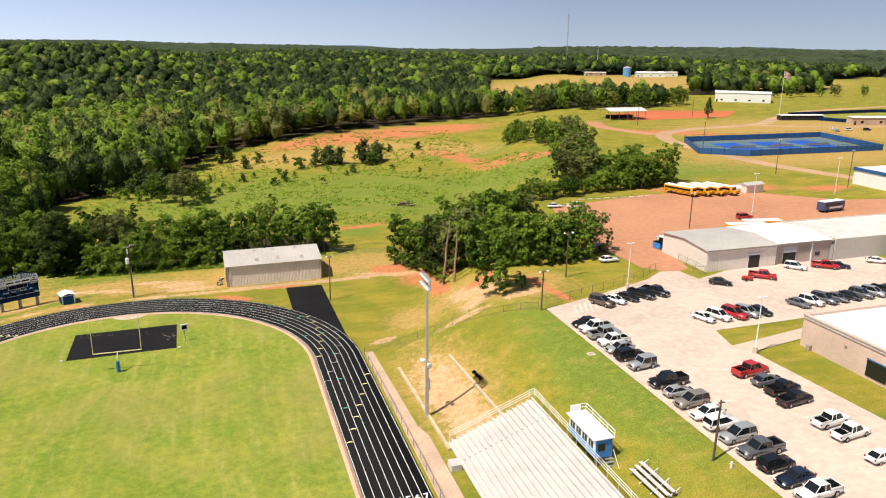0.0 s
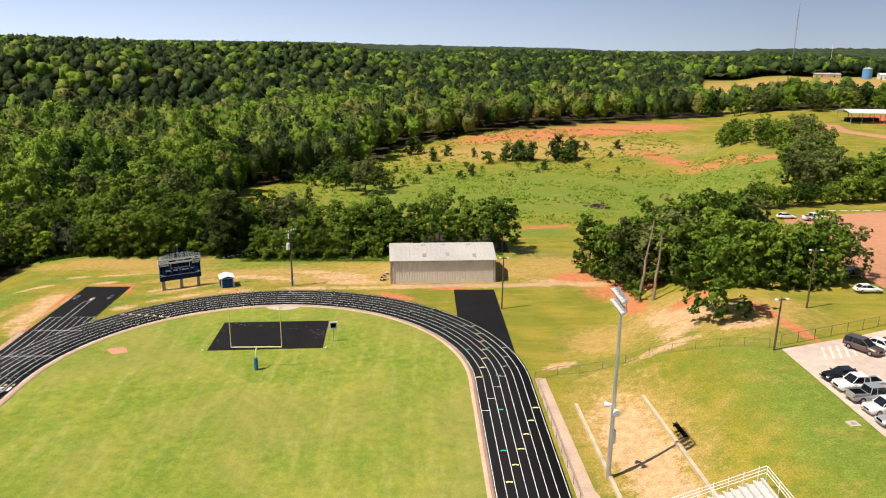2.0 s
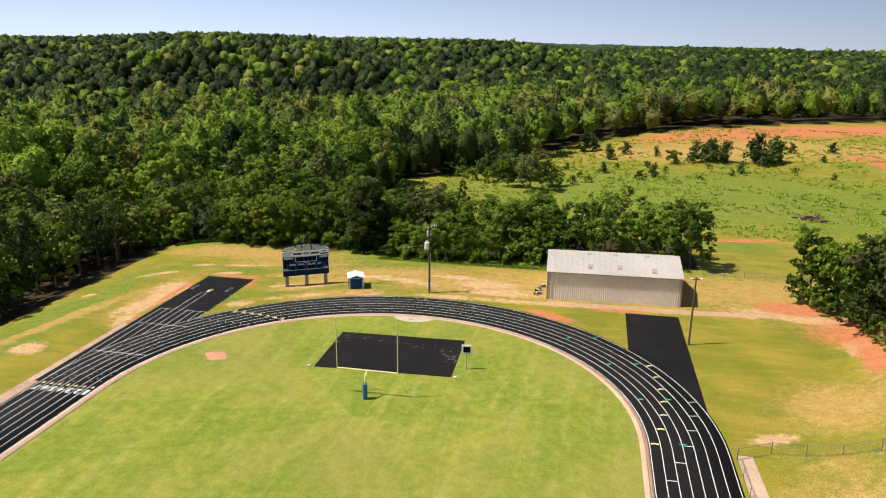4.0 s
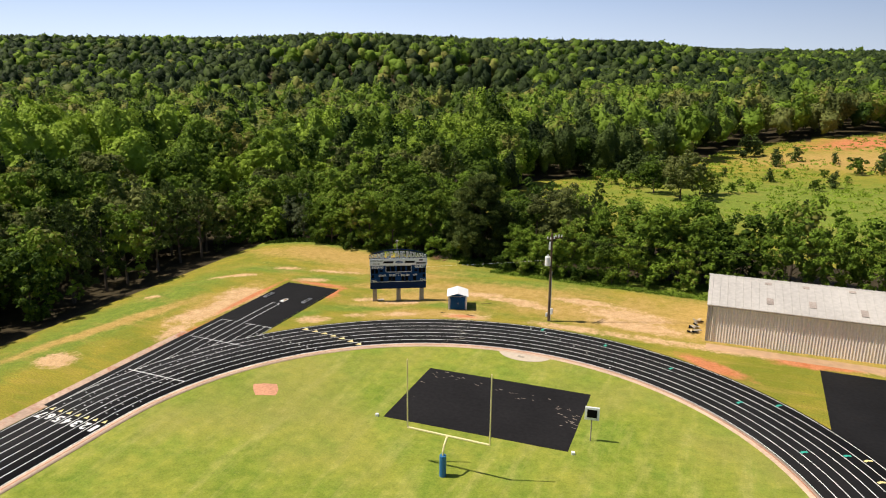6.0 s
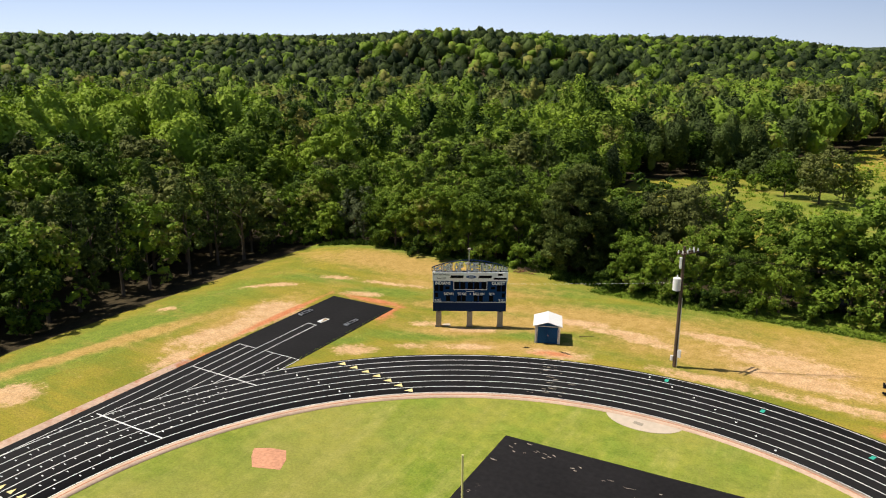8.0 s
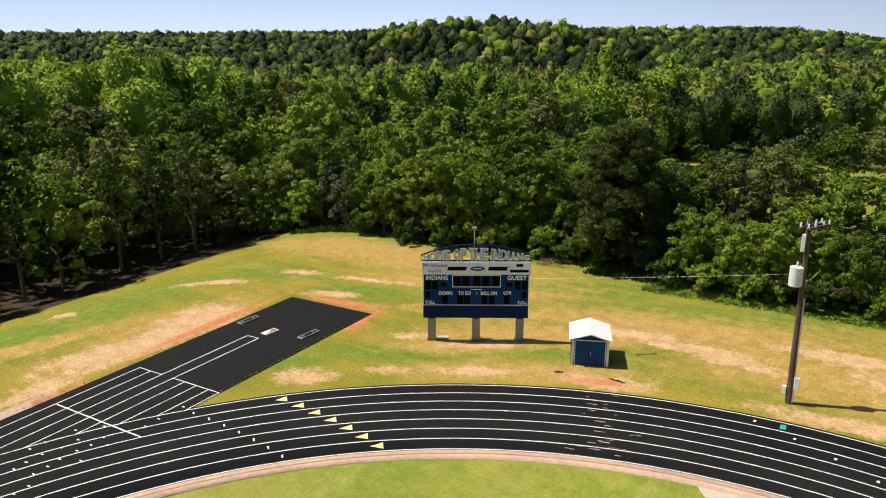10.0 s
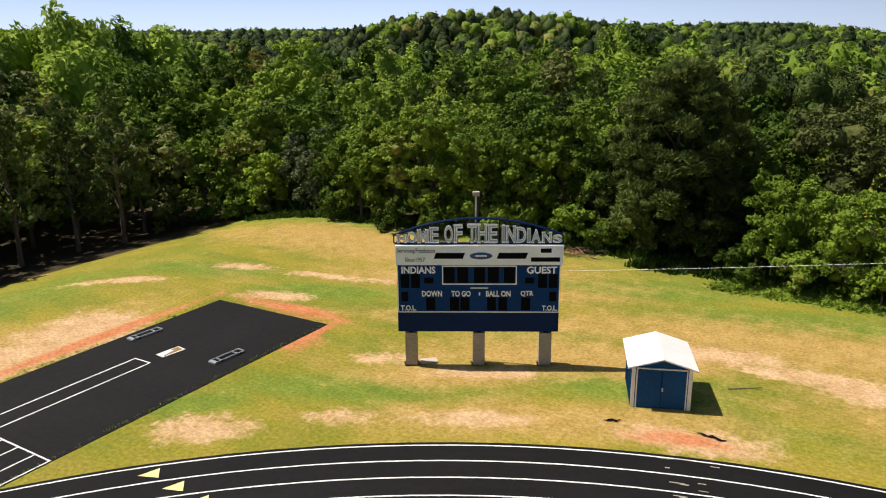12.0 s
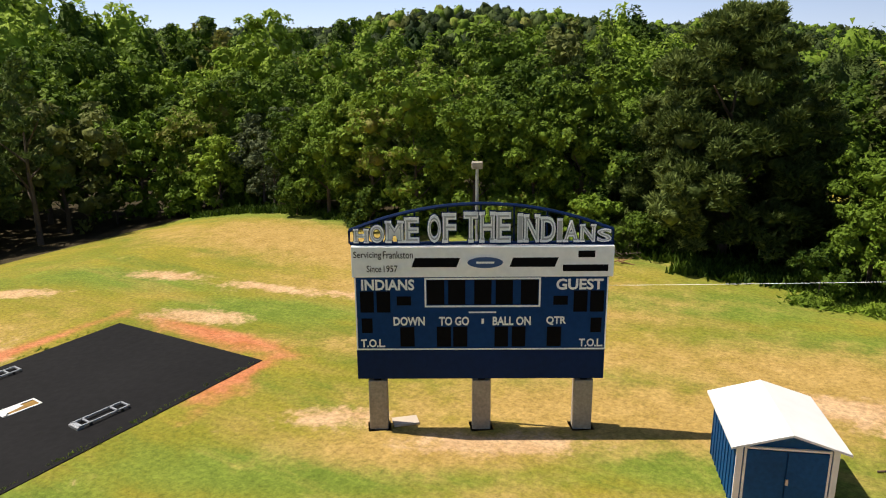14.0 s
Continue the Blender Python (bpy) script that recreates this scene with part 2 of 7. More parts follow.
    l.new(x.outputs["Result"], bs.inputs["Base Color"])
    return m


APRON = scuffed(paint("worn_apron_rubber", (0.013, 0.012, 0.0125), 0.75, grain=0.9, vary=0.35, bump=0.3, spec=0.12), (0.16, 0.13, 0.11), 0.55, 0.66)
LINE = paint("white_line_paint", (0.75, 0.75, 0.73), 0.6, grain=3, vary=0.14)
YELLOW = paint("yellow_line_paint", (0.80, 0.66, 0.28), 0.6, grain=4, vary=0.12)
TEAL = paint("green_line_paint", (0.03, 0.38, 0.28), 0.6, grain=4, vary=0.12)
CURB = paint("pinkish_concrete", (0.52, 0.37, 0.27), 0.9, grain=1.5, vary=0.2, bump=0.3)
CONCRETE = paint("sunlit_concrete", (0.52, 0.43, 0.34), 0.9, grain=0.7, vary=0.12, bump=0.2)
LOT = paint("lot_concrete", (0.57, 0.450, 0.375), 0.9, grain=0.35, vary=0.18, bump=0.15)
PILLAR = paint("weathered_concrete_post", (0.33, 0.285, 0.225), 0.95, grain=4, vary=0.25, bump=0.4)
RED_SOIL = paint("red_soil", (0.42, 0.17, 0.085), 0.95, grain=0.6, vary=0.25, bump=0.5)
RED_LOT = paint("red_dirt_lot", (0.46, 0.215, 0.115), 0.95, grain=0.25, vary=0.16, bump=0.3)
ROAD = paint("pale_dirt_road", (0.45, 0.285, 0.165), 0.95, grain=0.4, vary=0.18, bump=0.3)
TIMBER = paint("weathered_timber", (0.54, 0.43, 0.29), 0.85, grain=3, vary=0.25, bump=0.4)
POLE_WOOD = paint("brown_pole_wood", (0.115, 0.075, 0.048), 0.85, grain=3, vary=0.3, bump=0.5)
DEAD_WOOD = paint("dead_wood", (0.30, 0.22, 0.16), 0.9, grain=3, vary=0.3, bump=0.5)
BARK = paint("bark", (0.12, 0.09, 0.065), 0.95, grain=4, vary=0.35, bump=0.6)
STEEL = paint("galvanised_steel", (0.52, 0.53, 0.55), 0.45, 0.7, grain=3, vary=0.12)
ALU = paint("aluminium_plank", (0.62, 0.60, 0.575), 0.55, 0.2, grain=2, vary=0.10)
WHITE = paint("white_paint", (0.78, 0.78, 0.77), 0.5, grain=2, vary=0.06)
ROOF_WHITE = paint("white_metal_roof", (0.80, 0.80, 0.79), 0.45, grain=0.5, vary=0.06)
ROOF_GREY = paint("pale_grey_metal_roof", (0.50, 0.465, 0.43), 0.5, 0.1, grain=0.8, vary=0.14)
SIDING = paint("beige_metal_siding", (0.78, 0.70, 0.64), 0.55, 0.1, grain=1.2, vary=0.10)
SIDING_END = paint("cream_metal_siding", (0.68, 0.62, 0.54), 0.55, 0.05, grain=1.2, vary=0.10)
GYM_WALL = paint("pale_pink_metal_wall", (0.72, 0.64, 0.59), 0.6, grain=0.8, vary=0.08)
BRICK = paint("pink_brick_wall", (0.60, 0.44, 0.36), 0.85, grain=2, vary=0.14, bump=0.2)
NAVY = paint("navy_paint", (0.004, 0.018, 0.075), 0.6, grain=2, vary=0.15, spec=0.12)
BLUE = paint("scoreboard_blue", (0.004, 0.038, 0.140), 0.6, grain=2, vary=0.15, spec=0.12)
SHED_BLUE = paint("shed_blue_siding", (0.006, 0.065, 0.190), 0.6, grain=3, vary=0.2, bump=0.2, spec=0.15)
BRIGHT_BLUE = paint("bright_blue_panel", (0.035, 0.22, 0.62), 0.5, grain=2, vary=0.1)
COURT_BLUE = paint("court_blue", (0.012, 0.085, 0.42), 0.6, grain=1, vary=0.1)
SCREEN_BLUE = paint("windscreen_blue", (0.02, 0.09, 0.26), 0.7, grain=1, vary=0.2)
BLACK = paint("black_panel", (0.005, 0.005, 0.006), 0.7, grain=4, vary=0.2, spec=0.04)
DARK = paint("dark_void", (0.02, 0.018, 0.016), 0.8, grain=2, vary=0.3)
TRIM_GREY = paint("board_white", (0.80, 0.81, 0.82), 0.5, grain=3, vary=0.06)
RUBBER = paint("tyre_rubber", (0.015, 0.015, 0.015), 0.85, grain=6, vary=0.2)
RIM = paint("alloy_rim", (0.45, 0.45, 0.46), 0.35, 0.8, grain=6, vary=0.1)
GOAL_YELLOW = paint("goal_yellow", (0.72, 0.64, 0.33), 0.45, grain=3, vary=0.08)
PAD_BLUE = paint("blue_vinyl_pad", (0.02, 0.15, 0.36), 0.5, grain=3, vary=0.12)
BUS_YELLOW = paint("bus_yellow", (0.78, 0.32, 0.02), 0.4, grain=1, vary=0.06)
LAMP_GLASS = paint("lamp_glass", (0.70, 0.72, 0.74), 0.15, grain=3, vary=0.05)
TAIL_RED = paint("tail_lamp_red", (0.35, 0.01, 0.01), 0.2, grain=3, vary=0.05)
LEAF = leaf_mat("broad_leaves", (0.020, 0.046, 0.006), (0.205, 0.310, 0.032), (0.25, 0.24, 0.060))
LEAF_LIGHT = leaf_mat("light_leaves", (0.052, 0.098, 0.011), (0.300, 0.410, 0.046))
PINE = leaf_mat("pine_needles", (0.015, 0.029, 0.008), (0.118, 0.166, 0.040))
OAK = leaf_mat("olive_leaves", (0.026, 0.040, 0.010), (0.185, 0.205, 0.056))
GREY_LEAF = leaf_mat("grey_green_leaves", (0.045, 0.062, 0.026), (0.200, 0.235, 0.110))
# Paler pine copy for the big pines: sun highlights put into the colour.
PINE_SUNLIT = leaf_mat("sunlit_pine_needles", (0.060, 0.088, 0.020), (0.400, 0.480, 0.135))
# Bluer than the other leaves: far haze put into the base colour.
HAZY_WOODS = leaf_mat("far_woods", (0.016, 0.028, 0.013), (0.085, 0.112, 0.046), patch=0.012, swing=1.3, cells=0.075)
FENCE_GREY = paint("weathered_fence_wire", (0.15, 0.15, 0.15), 0.6, 0.4, grain=3, vary=0.2)
GLASS, gn, gl_, gb = node_mat("tinted_glass")
gb.inputs["Base Color"].default_value = (0.012, 0.014, 0.016, 1)
gb.inputs["Roughness"].default_value = 0.06
CAR_PAINT = {}


def car_paint(name, color, metal=0.3):
    if name not in CAR_PAINT:
        m = paint("car_paint_" + name, color, 0.3, metal, grain=1, vary=0.05)
        m.node_tree.nodes["Principled BSDF"].inputs["Coat Weight"].default_value = 0.6
        CAR_PAINT[name] = m
    return CAR_PAINT[name]


# ---- building blocks ----
def finish(bm, name, smooth=False):
    me = bpy.data.meshes.new(name)
    bm.to_mesh(me)
    bm.free()
    if smooth:
        me.shade_smooth()
    return me


def part(name, bm, material, parent=None, label="", smooth=False):
    """One mesh object of a bmesh or mesh, under a thing or part."""
    me = bm if isinstance(bm, bpy.types.Mesh) else finish(bm, name, smooth)
    if not me.materials:
        me.materials.append(material)
    ob = new(name, me)
    if parent is not None:
        ob.parent = parent
    return tagged(ob, label) if label else ob


def thing(name, place, turn=0.0, label="", category="", group="", kind=""):
    ob = new(name)
    ob.matrix_basis = pose(*place, 0, 0, turn)
    ob.empty_display_size = 0.3
    return tagged(ob, label, category, group, kind)


def box(bm, x, y, z, sx, sy, sz, turn=0.0, bevel=0.0):
    """A box whose base centre is at x, y, z."""
    r = bmesh.ops.create_cube(bm, size=1.0, matrix=pose(x, y, z + sz / 2, 0, 0, turn) @ Matrix.Diagonal((sx, sy, sz, 1)))
    if bevel:
        es = list({e for v in r["verts"] for e in v.link_edges})
        bmesh.ops.bevel(bm, geom=es, offset=bevel, segments=2, affect="EDGES", profile=0.6)
    return bm


def rod(bm, a, b, r0, r1=None, n=8):
    """A tapered rod from a to b."""
    a, b = Vector(a), Vector(b)
    d = b - a
    m = Matrix.Translation((a + b) / 2) @ d.to_track_quat("Z", "Y").to_matrix().to_4x4()
    bmesh.ops.create_cone(bm, cap_ends=True, segments=n, radius1=r0, radius2=r0 if r1 is None else r1, depth=d.length, matrix=m)
    return bm


def prism(bm, outline, x0, x1, axis="x"):
    """An outline in a plane, pushed from x0 to x1 along an axis."""
    def at(p, k):
        return (k, p[0], p[1]) if axis == "x" else (p[0], k, p[1]) if axis == "y" else (p[0], p[1], k)
    a = [bm.verts.new(at(p, x0)) for p in outline]
    b = [bm.verts.new(at(p, x1)) for p in outline]
    bm.faces.new(a[::-1])
    bm.faces.new(b)
    for i in range(len(a)):
        j = (i + 1) % len(a)
        bm.faces.new((a[i], a[j], b[j], b[i]))
    bmesh.ops.recalc_face_normals(bm, faces=bm.faces[:])
    return bm


def B():
    return bmesh.new()


def tube(points, r, n=6):
    """One connected tube along points."""
    bm, prev = B(), None
    pts = [Vector(p) for p in points]
    for i, p in enumerate(pts):
        d = pts[min(i + 1, len(pts) - 1)] - pts[max(i - 1, 0)]
        m = Matrix.Translation(p) @ d.to_track_quat("Z", "Y").to_matrix().to_4x4()
        ring_ = [bm.verts.new(m @ Vector((r * math.cos(k * 6.2832 / n), r * math.sin(k * 6.2832 / n), 0))) for k in range(n)]
        if prev:
            for k in range(n):
                bm.faces.new((prev[k], prev[(k + 1) % n], ring_[(k + 1) % n], ring_[k]))
        prev = ring_
    return bm


def one_box(*a, **k):
    return box(B(), *a, **k)


def mesh_np(name, verts, faces):
    me = bpy.data.meshes.new(name)
    verts, faces = np.asarray(verts, np.float32), np.asarray(faces, np.int32)
    k = faces.shape[1]
    me.vertices.add(len(verts))
    me.vertices.foreach_set("co", verts.ravel())
    me.loops.add(faces.size)
    me.loops.foreach_set("vertex_index", faces.ravel())
    me.polygons.add(len(faces))
    me.polygons.foreach_set("loop_start", np.arange(0, faces.size, k, dtype=np.int32))
    me.update(calc_edges=True)
    me.validate()
    return me


# ---- lie of the land (x across the field, y along it, from the centre of the far bend) ----
def ss(x):
    x = np.clip(x, 0.0, 1.0)
    return x * x * (3 - 2 * x)


def hills(x, y):
    h = 34 * np.exp(-(((x + 480) / np.where(x < -480, 640, 400)) ** 2 + ((y - 1050) / 320) ** 2)) + 7 * np.exp(-(((x + 590) / 160) ** 2 + ((y - 1000) / 160) ** 2))
    h = h + 34 * np.exp(-(((x + 1500) / 700) ** 2 + ((y - 700) / 500) ** 2))
    h = h + 14 * np.exp(-(((x - 100) / 600) ** 2 + ((y - 1500) / 350) ** 2))
    far = np.hypot(x, y)
    way = np.degrees(np.arctan2(x, y))
    ridge = 36 * ss((far - 520) / 620) * ss((way + 95) / 20) * (1 - ss((way + 8) / 14))
    h = np.maximum(h, ridge) + 52 * np.exp(-(((x + 243) / 150) ** 2 + ((y - 480) / 120) ** 2))
    wave = np.sin(x * 0.0023 + 1.3) * np.sin(y * 0.0019 + 0.4) * 14 + np.sin(x * 0.006 + y * 0.004) * 4
    return h + wave * ss((far - 500) / 900) * (0.25 + 0.75 * ss((way + 6) / 14))


def land(x, y):
    """The height of the ground."""
    x, y = np.asarray(x, float), np.asarray(y, float)
    edge = 41 + 0.45 * np.maximum(y, 0)
    low = -5.5 * ss((y - 64) / 80) * (1 - ss((x - edge) / 60))
    high = 8.0 * ss((x - edge) / 28)
    rise = 8.0 * ss((y - 190) / 140) * ss((x + 10) / 80)
    west = -3.0 * ss((-x - 46) / 24)
    return low + np.maximum(high, rise * 0.9) + west + hills(x, y) * ss((np.hypot(x, y) - 260) / 500)


def land1(x, y):
    return float(land(x, y))


# ---- sky at the horizon and the farthest ridge ----
def far_ring(name, radius, lo, top, material, label):
    n_ = 240
    a = np.linspace(0, 2 * math.pi, n_, endpoint=False)
    hi = top(a)
    v = [(radius * math.cos(q), radius * math.sin(q), lo) for q in a] + [(radius * math.cos(q), radius * math.sin(q), float(h)) for q, h in zip(a, hi)]
    f = [((i + 1) % n_, i, n_ + i, n_ + (i + 1) % n_) for i in range(n_)]
    return tagged(part(name, mesh_np(name, v, f), material), label, "backdrop", kind="structure")


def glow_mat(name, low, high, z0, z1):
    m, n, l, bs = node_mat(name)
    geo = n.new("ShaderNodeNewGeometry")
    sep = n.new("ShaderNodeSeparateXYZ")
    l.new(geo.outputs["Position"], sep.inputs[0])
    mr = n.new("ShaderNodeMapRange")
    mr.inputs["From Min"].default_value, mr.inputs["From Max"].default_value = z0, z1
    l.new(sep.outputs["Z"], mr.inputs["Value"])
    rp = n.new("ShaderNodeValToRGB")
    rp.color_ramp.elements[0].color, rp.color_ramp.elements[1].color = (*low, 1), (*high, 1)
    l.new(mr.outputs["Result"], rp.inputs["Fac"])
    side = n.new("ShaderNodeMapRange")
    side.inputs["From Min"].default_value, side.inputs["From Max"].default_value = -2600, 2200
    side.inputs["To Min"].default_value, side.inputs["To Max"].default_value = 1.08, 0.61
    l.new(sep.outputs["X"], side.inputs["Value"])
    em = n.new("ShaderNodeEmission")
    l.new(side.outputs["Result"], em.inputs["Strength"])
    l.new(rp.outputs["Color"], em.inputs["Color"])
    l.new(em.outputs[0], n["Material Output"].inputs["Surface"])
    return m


far_ring("backdrop_sky", 4750, -150, lambda a: a * 0 + 440, glow_mat("hazy_sky", (0.63, 0.73, 0.88), (0.40, 0.525, 0.76), 20, 380), "hazy pale blue sky low over the horizon")
# The ridge glows by itself; its blue is distance haze put into the colour.
far_ring("backdrop_hills", 4650, -120, lambda a: 18 + 9 * np.sin(a * 9) + 6 * np.sin(a * 23 + 1) + 3 * np.sin(a * 61), glow_mat("haze_blue_hills", (0.13, 0.18, 0.21), (0.20, 0.27, 0.34), -20, 40), "far wooded ridge on the horizon, tinted and glowing as through haze")


# ---- where the woods are ----
def meadow(x, y):
    """Whether a place lies in the open meadow or on the school's ground."""
    if y < 63.5 and x > -59.5:
        return True
    if x > 44 and y < 200:
        return True
    lower = 85
    upper = 168 + (x + 37) * 0.9 if x < 0 else 200 + x * 4.9 if x < 14 else 268 + (x - 14) * 0.50
    return x > -34 - max(0.0, y - 84) * 0.05 and lower < y < upper and x < 230


def bare(x, y):
    """Clearings far off on the east side."""
    if x > 335 and y < 440:
        return True
    if x > 190 and y < (345 if x < 430 else 0.80 * x):
        return True
    way = math.degrees(math.atan2(x - 17, y + 113))
    if 20.8 < way < 35.8 and 395 < y < 800 - (x - 330) * 0.3:
        return True
    return 39 < way < 47 and 500 < y < 620


def is_wood(x, y):
    return not meadow(x, y) and not bare(x, y)



# ---- ground ----
def axis_steps(lo, hi, near_lo, near_hi, step):
    mid = list(np.arange(near_lo, near_hi + 0.1, step))
    out, s = [mid[-1]], step
    while out[-1] < hi:
        s *= 1.045
        out.append(out[-1] + s)
    back, s = [mid[0]], step
    while back[-1] > lo:
        s *= 1.045
        back.append(back[-1] - s)
    return np.array(back[:0:-1] + mid + out[1:])


def blob(x, y, cx, cy, rx, ry, turn=0.0):
    c, s = math.cos(radians(turn)), math.sin(radians(turn))
    dx, dy = (x - cx) * c + (y - cy) * s, -(x - cx) * s + (y - cy) * c
    return np.clip(1.25 - np.hypot(dx / rx, dy / ry) * 0.75, 0, 1)


RED_BLOBS = [(112, 294, 70, 15, 20), (66, 274, 26, 8, 20), (150, 306, 30, 14, 20), (120, 296, 40, 10, 20), (130, 238, 12, 6, -30), (136, 222, 10, 6, -40), (139, 200, 8, 9, 0), (143, 182, 8, 8, 0), (152, 170, 7, 4, 0), (112, 240, 7, 3, 10), (143, 165, 8, 4, 20), (133, 203, 6, 3, 0), (55, 94, 6, 2.2, 12), (62, 97, 3, 1.5, 30),
             (-34.4, 42.0, 4.2, 0.62, 0), (-30.7, 39.5, 0.65, 2.6, 10), (-30.4, 35.0, 0.3, 1.6, 0), (-40.2, 34, 0.5, 7, 0), (-39.6, 14, 0.6, 10, 0), (19, 35, 4, 1.2, -30), (30, 40, 5, 1.2, 10),
             (-33, 76, 6, 4, 0), (65, 38, 10, 6, 20), (240, 205, 24, 8, -30), (55, 46, 5, 3, 0), (200, 66, 8, 4, 0), (165, 75, 22, 6, -10),
             (-11.5, 38.2, 2.0, .5, 15), (73.0, 5.5, 1.1, 4, 8), (74.0, -2.0, 1.0, 5, 8), (60.3, 27, 2.2, 7, -8), (66.5, 16.5, 4, 2, 20)]
PALE_BLOBS = [(112, 292, 22, 3.5, 20), (-41.6, 28, 1.7, 7, -6), (-41.2, 20, 1.0, 3, 0), (-43.2, 25, 1.2, 3, -20), (-28, 29.8, 2.0, 1.1, 30), (-24, 33.2, 1.3, .6, 20), (-18.9, 35.9, 2.4, .6, 25), (-43.3, 46.9, 2.6, .7, 20), (-37.5, 47.9, 3, .5, 12), (-33.7, 48.6, 2.2, .45, 10), (-48.5, 40.8, 3, .7, 30), (-36.9, 43.4, 2.4, .8, 20), (-11.5, 47.3, 3, .8, 15), (-8.2, 46.6, 3, .8, 10), (-42, 34, 3, 3, 0), (-25.8, 38.9, 1.6, .7, 29), (-11, 38.3, 3, .9, 10), (10, 43.5, 6, 1.4, -5), (2, 39.9, 5, .8, 0),
              (30, 40.6, 26, 1.0, 2), (60, 41, 14, 2.0, -12), (-54, 30, 1.4, .8, 0), (47.6, -20, 3.4, 11, 3), (48, -29, 3, 5, 0),
              (61.5, 13, 3.0, 4.4, -10), (60.5, 5.0, 2.4, 3.6, -40), (68, 0.5, 4, 1.2, 8), (64, 10, 2.4, 3, 0), (43, 4.4, 2.6, 0.9, 25), (60, 30, 2.4, 4, 0), (2, 50, 5, 1.0, 0),
              (-5, 46, 4, 1.0, -10), (-20.5, 39.9, 2.6, .6, 29), (8, 47, 5, 2, 0), (85, 60, 4, 2, 0), (-47, 8, 2, 2, 0), (57, 0, 5, 1, 0)]
DRY_BLOBS = [(-17, 44, 9, 2.2, 24), (-16, 37.4, 7, 1.6, 26), (-9, 50, 12, 3, 10), (-24, 46, 8, 1.4, 20), (12, 46, 20, 5, 0), (-28, 51, 10, 1.6, 10), (-38, 56, 16, 4, 0), (-22, 39, 4, 1.4, 29), (-43, 30, 2.4, 9, 0), (-50, 18, 1.4, 14, -16), (52, 12, 6, 6, 0), (60, 50, 22, 10, -10), (30, 50, 28, 7, 0), (48, -18, 6, 16, 0),
             (84, 250, 50, 20, 16), (50, 240, 30, 14, 10), (130, 250, 30, 14, 0), (250, 130, 60, 30, 0), (330, 200, 80, 50, 0), (70, 5, 9, 7, 0), (62, 14, 6, 10, 0), (440, 620, 190, 120, 0), (600, 560, 120, 60, 20)]
LUSH_BLOBS = [(4, 58.6, 24, 1.5, 0), (66, -30, 6, 26, 0), (-24.7, 35.8, 6, 1.4, 25), (-45.5, 45.4, 6, 1.6, 10), (-34.8, 45.5, 5, 1.5, 20), (-16.7, 55.8, 7, 2.2, 20), (-8, 53.7, 9, 2.2, 15), (-30.6, 30.8, 3, 1, 35), (-14, 42, 5, 1.6, 20), (60, 160, 80, 45, 0), (10, 62, 60, 2.6, 0), (-25, 62, 40, 2.2, 0), (110, 150, 60, 40, 30), (150, 240, 40, 10, 20), (52, 86, 10, 6, 0), (170, 110, 40, 16, 0), (-20, 45, 12, 2, -20), (-52, 20, 5, 24, 0)]


def build_ground():
    xs = axis_steps(-4700, 4700, -66, 76, 0.95)
    ys = axis_steps(-1500, 4750, -66, 68, 0.95)
    gx, gy = np.meshgrid(xs, ys)
    z = land(gx, gy)
    verts = np.stack([gx, gy, z], -1).reshape(-1, 3)
    nx, ny = len(xs), len(ys)
    i = (np.arange(ny - 1)[:, None] * nx + np.arange(nx - 1)).ravel()
    me = mesh_np("ground", verts, np.stack([i, i + 1, i + nx + 1, i + nx], -1))
    x, y = verts[:, 0], verts[:, 1]
    rgba = np.zeros((len(verts), 4), np.float32)
    for k, blobs in enumerate((RED_BLOBS, PALE_BLOBS, DRY_BLOBS, LUSH_BLOBS)):
        for bl in blobs:
            rgba[:, k] = np.maximum(rgba[:, k], blob(x, y, *bl))
    att = me.color_attributes.new("cover", "FLOAT_COLOR", "POINT")
    att.data.foreach_set("color", rgba.ravel())
    lit = me.attributes.new("shade_litter", "FLOAT", "POINT")
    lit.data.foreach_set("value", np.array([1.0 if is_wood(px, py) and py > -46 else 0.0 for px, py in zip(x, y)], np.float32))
    me.shade_smooth()
    me.materials.append(GRASS)
    return tagged(new("ground", me), "mown grass with dry patches, weeds and bare red soil", "ground", kind="structure")


build_ground()

LONG = 103.0  # the straights, towards -y


def oval(r, n=72, x0=0.0):
    """Points round the track at distance r from its axis, anticlockwise from the near end of the east straight."""
    pts = [(r * math.cos(a), r * math.sin(a)) for a in np.linspace(0, math.pi, n)]
    pts += [(-r * math.cos(a), -LONG - r * math.sin(a)) for a in np.linspace(0, math.pi, n)]
    return pts


def ring(r0, r1, z0, z1, n=72):
    """A closed band between two ovals, with its edges."""
    a, b = oval(r0, n), oval(r1, n)
    k = len(a)
    v = [(*p, z1) for p in a] + [(*p, z1) for p in b] + [(*p, z0) for p in a] + [(*p, z0) for p in b]
    f = []
    for i in range(k):
        j = (i + 1) % k
        f += [(i, k + i, k + j, j), (k + i, 3 * k + i, 3 * k + j, k + j), (2 * k + i, i, j, 2 * k + j)]
    return mesh_np("ring", v, f)


def strip(points, width, z, closed=False):
    """A flat painted line along points."""
    v, f, k = [], [], len(points)
    for i, p in enumerate(points):
        a = points[i - 1] if i or closed else points[i]
        b = points[(i + 1) % k] if i < k - 1 or closed else points[i]
        d = Vector((b[0] - a[0], b[1] - a[1])).normalized() * width / 2
        v += [(p[0] - d.y, p[1] + d.x, z), (p[0] + d.y, p[1] - d.x, z)]
    for i in range(k if closed else k - 1):
        j = (i + 1) % k
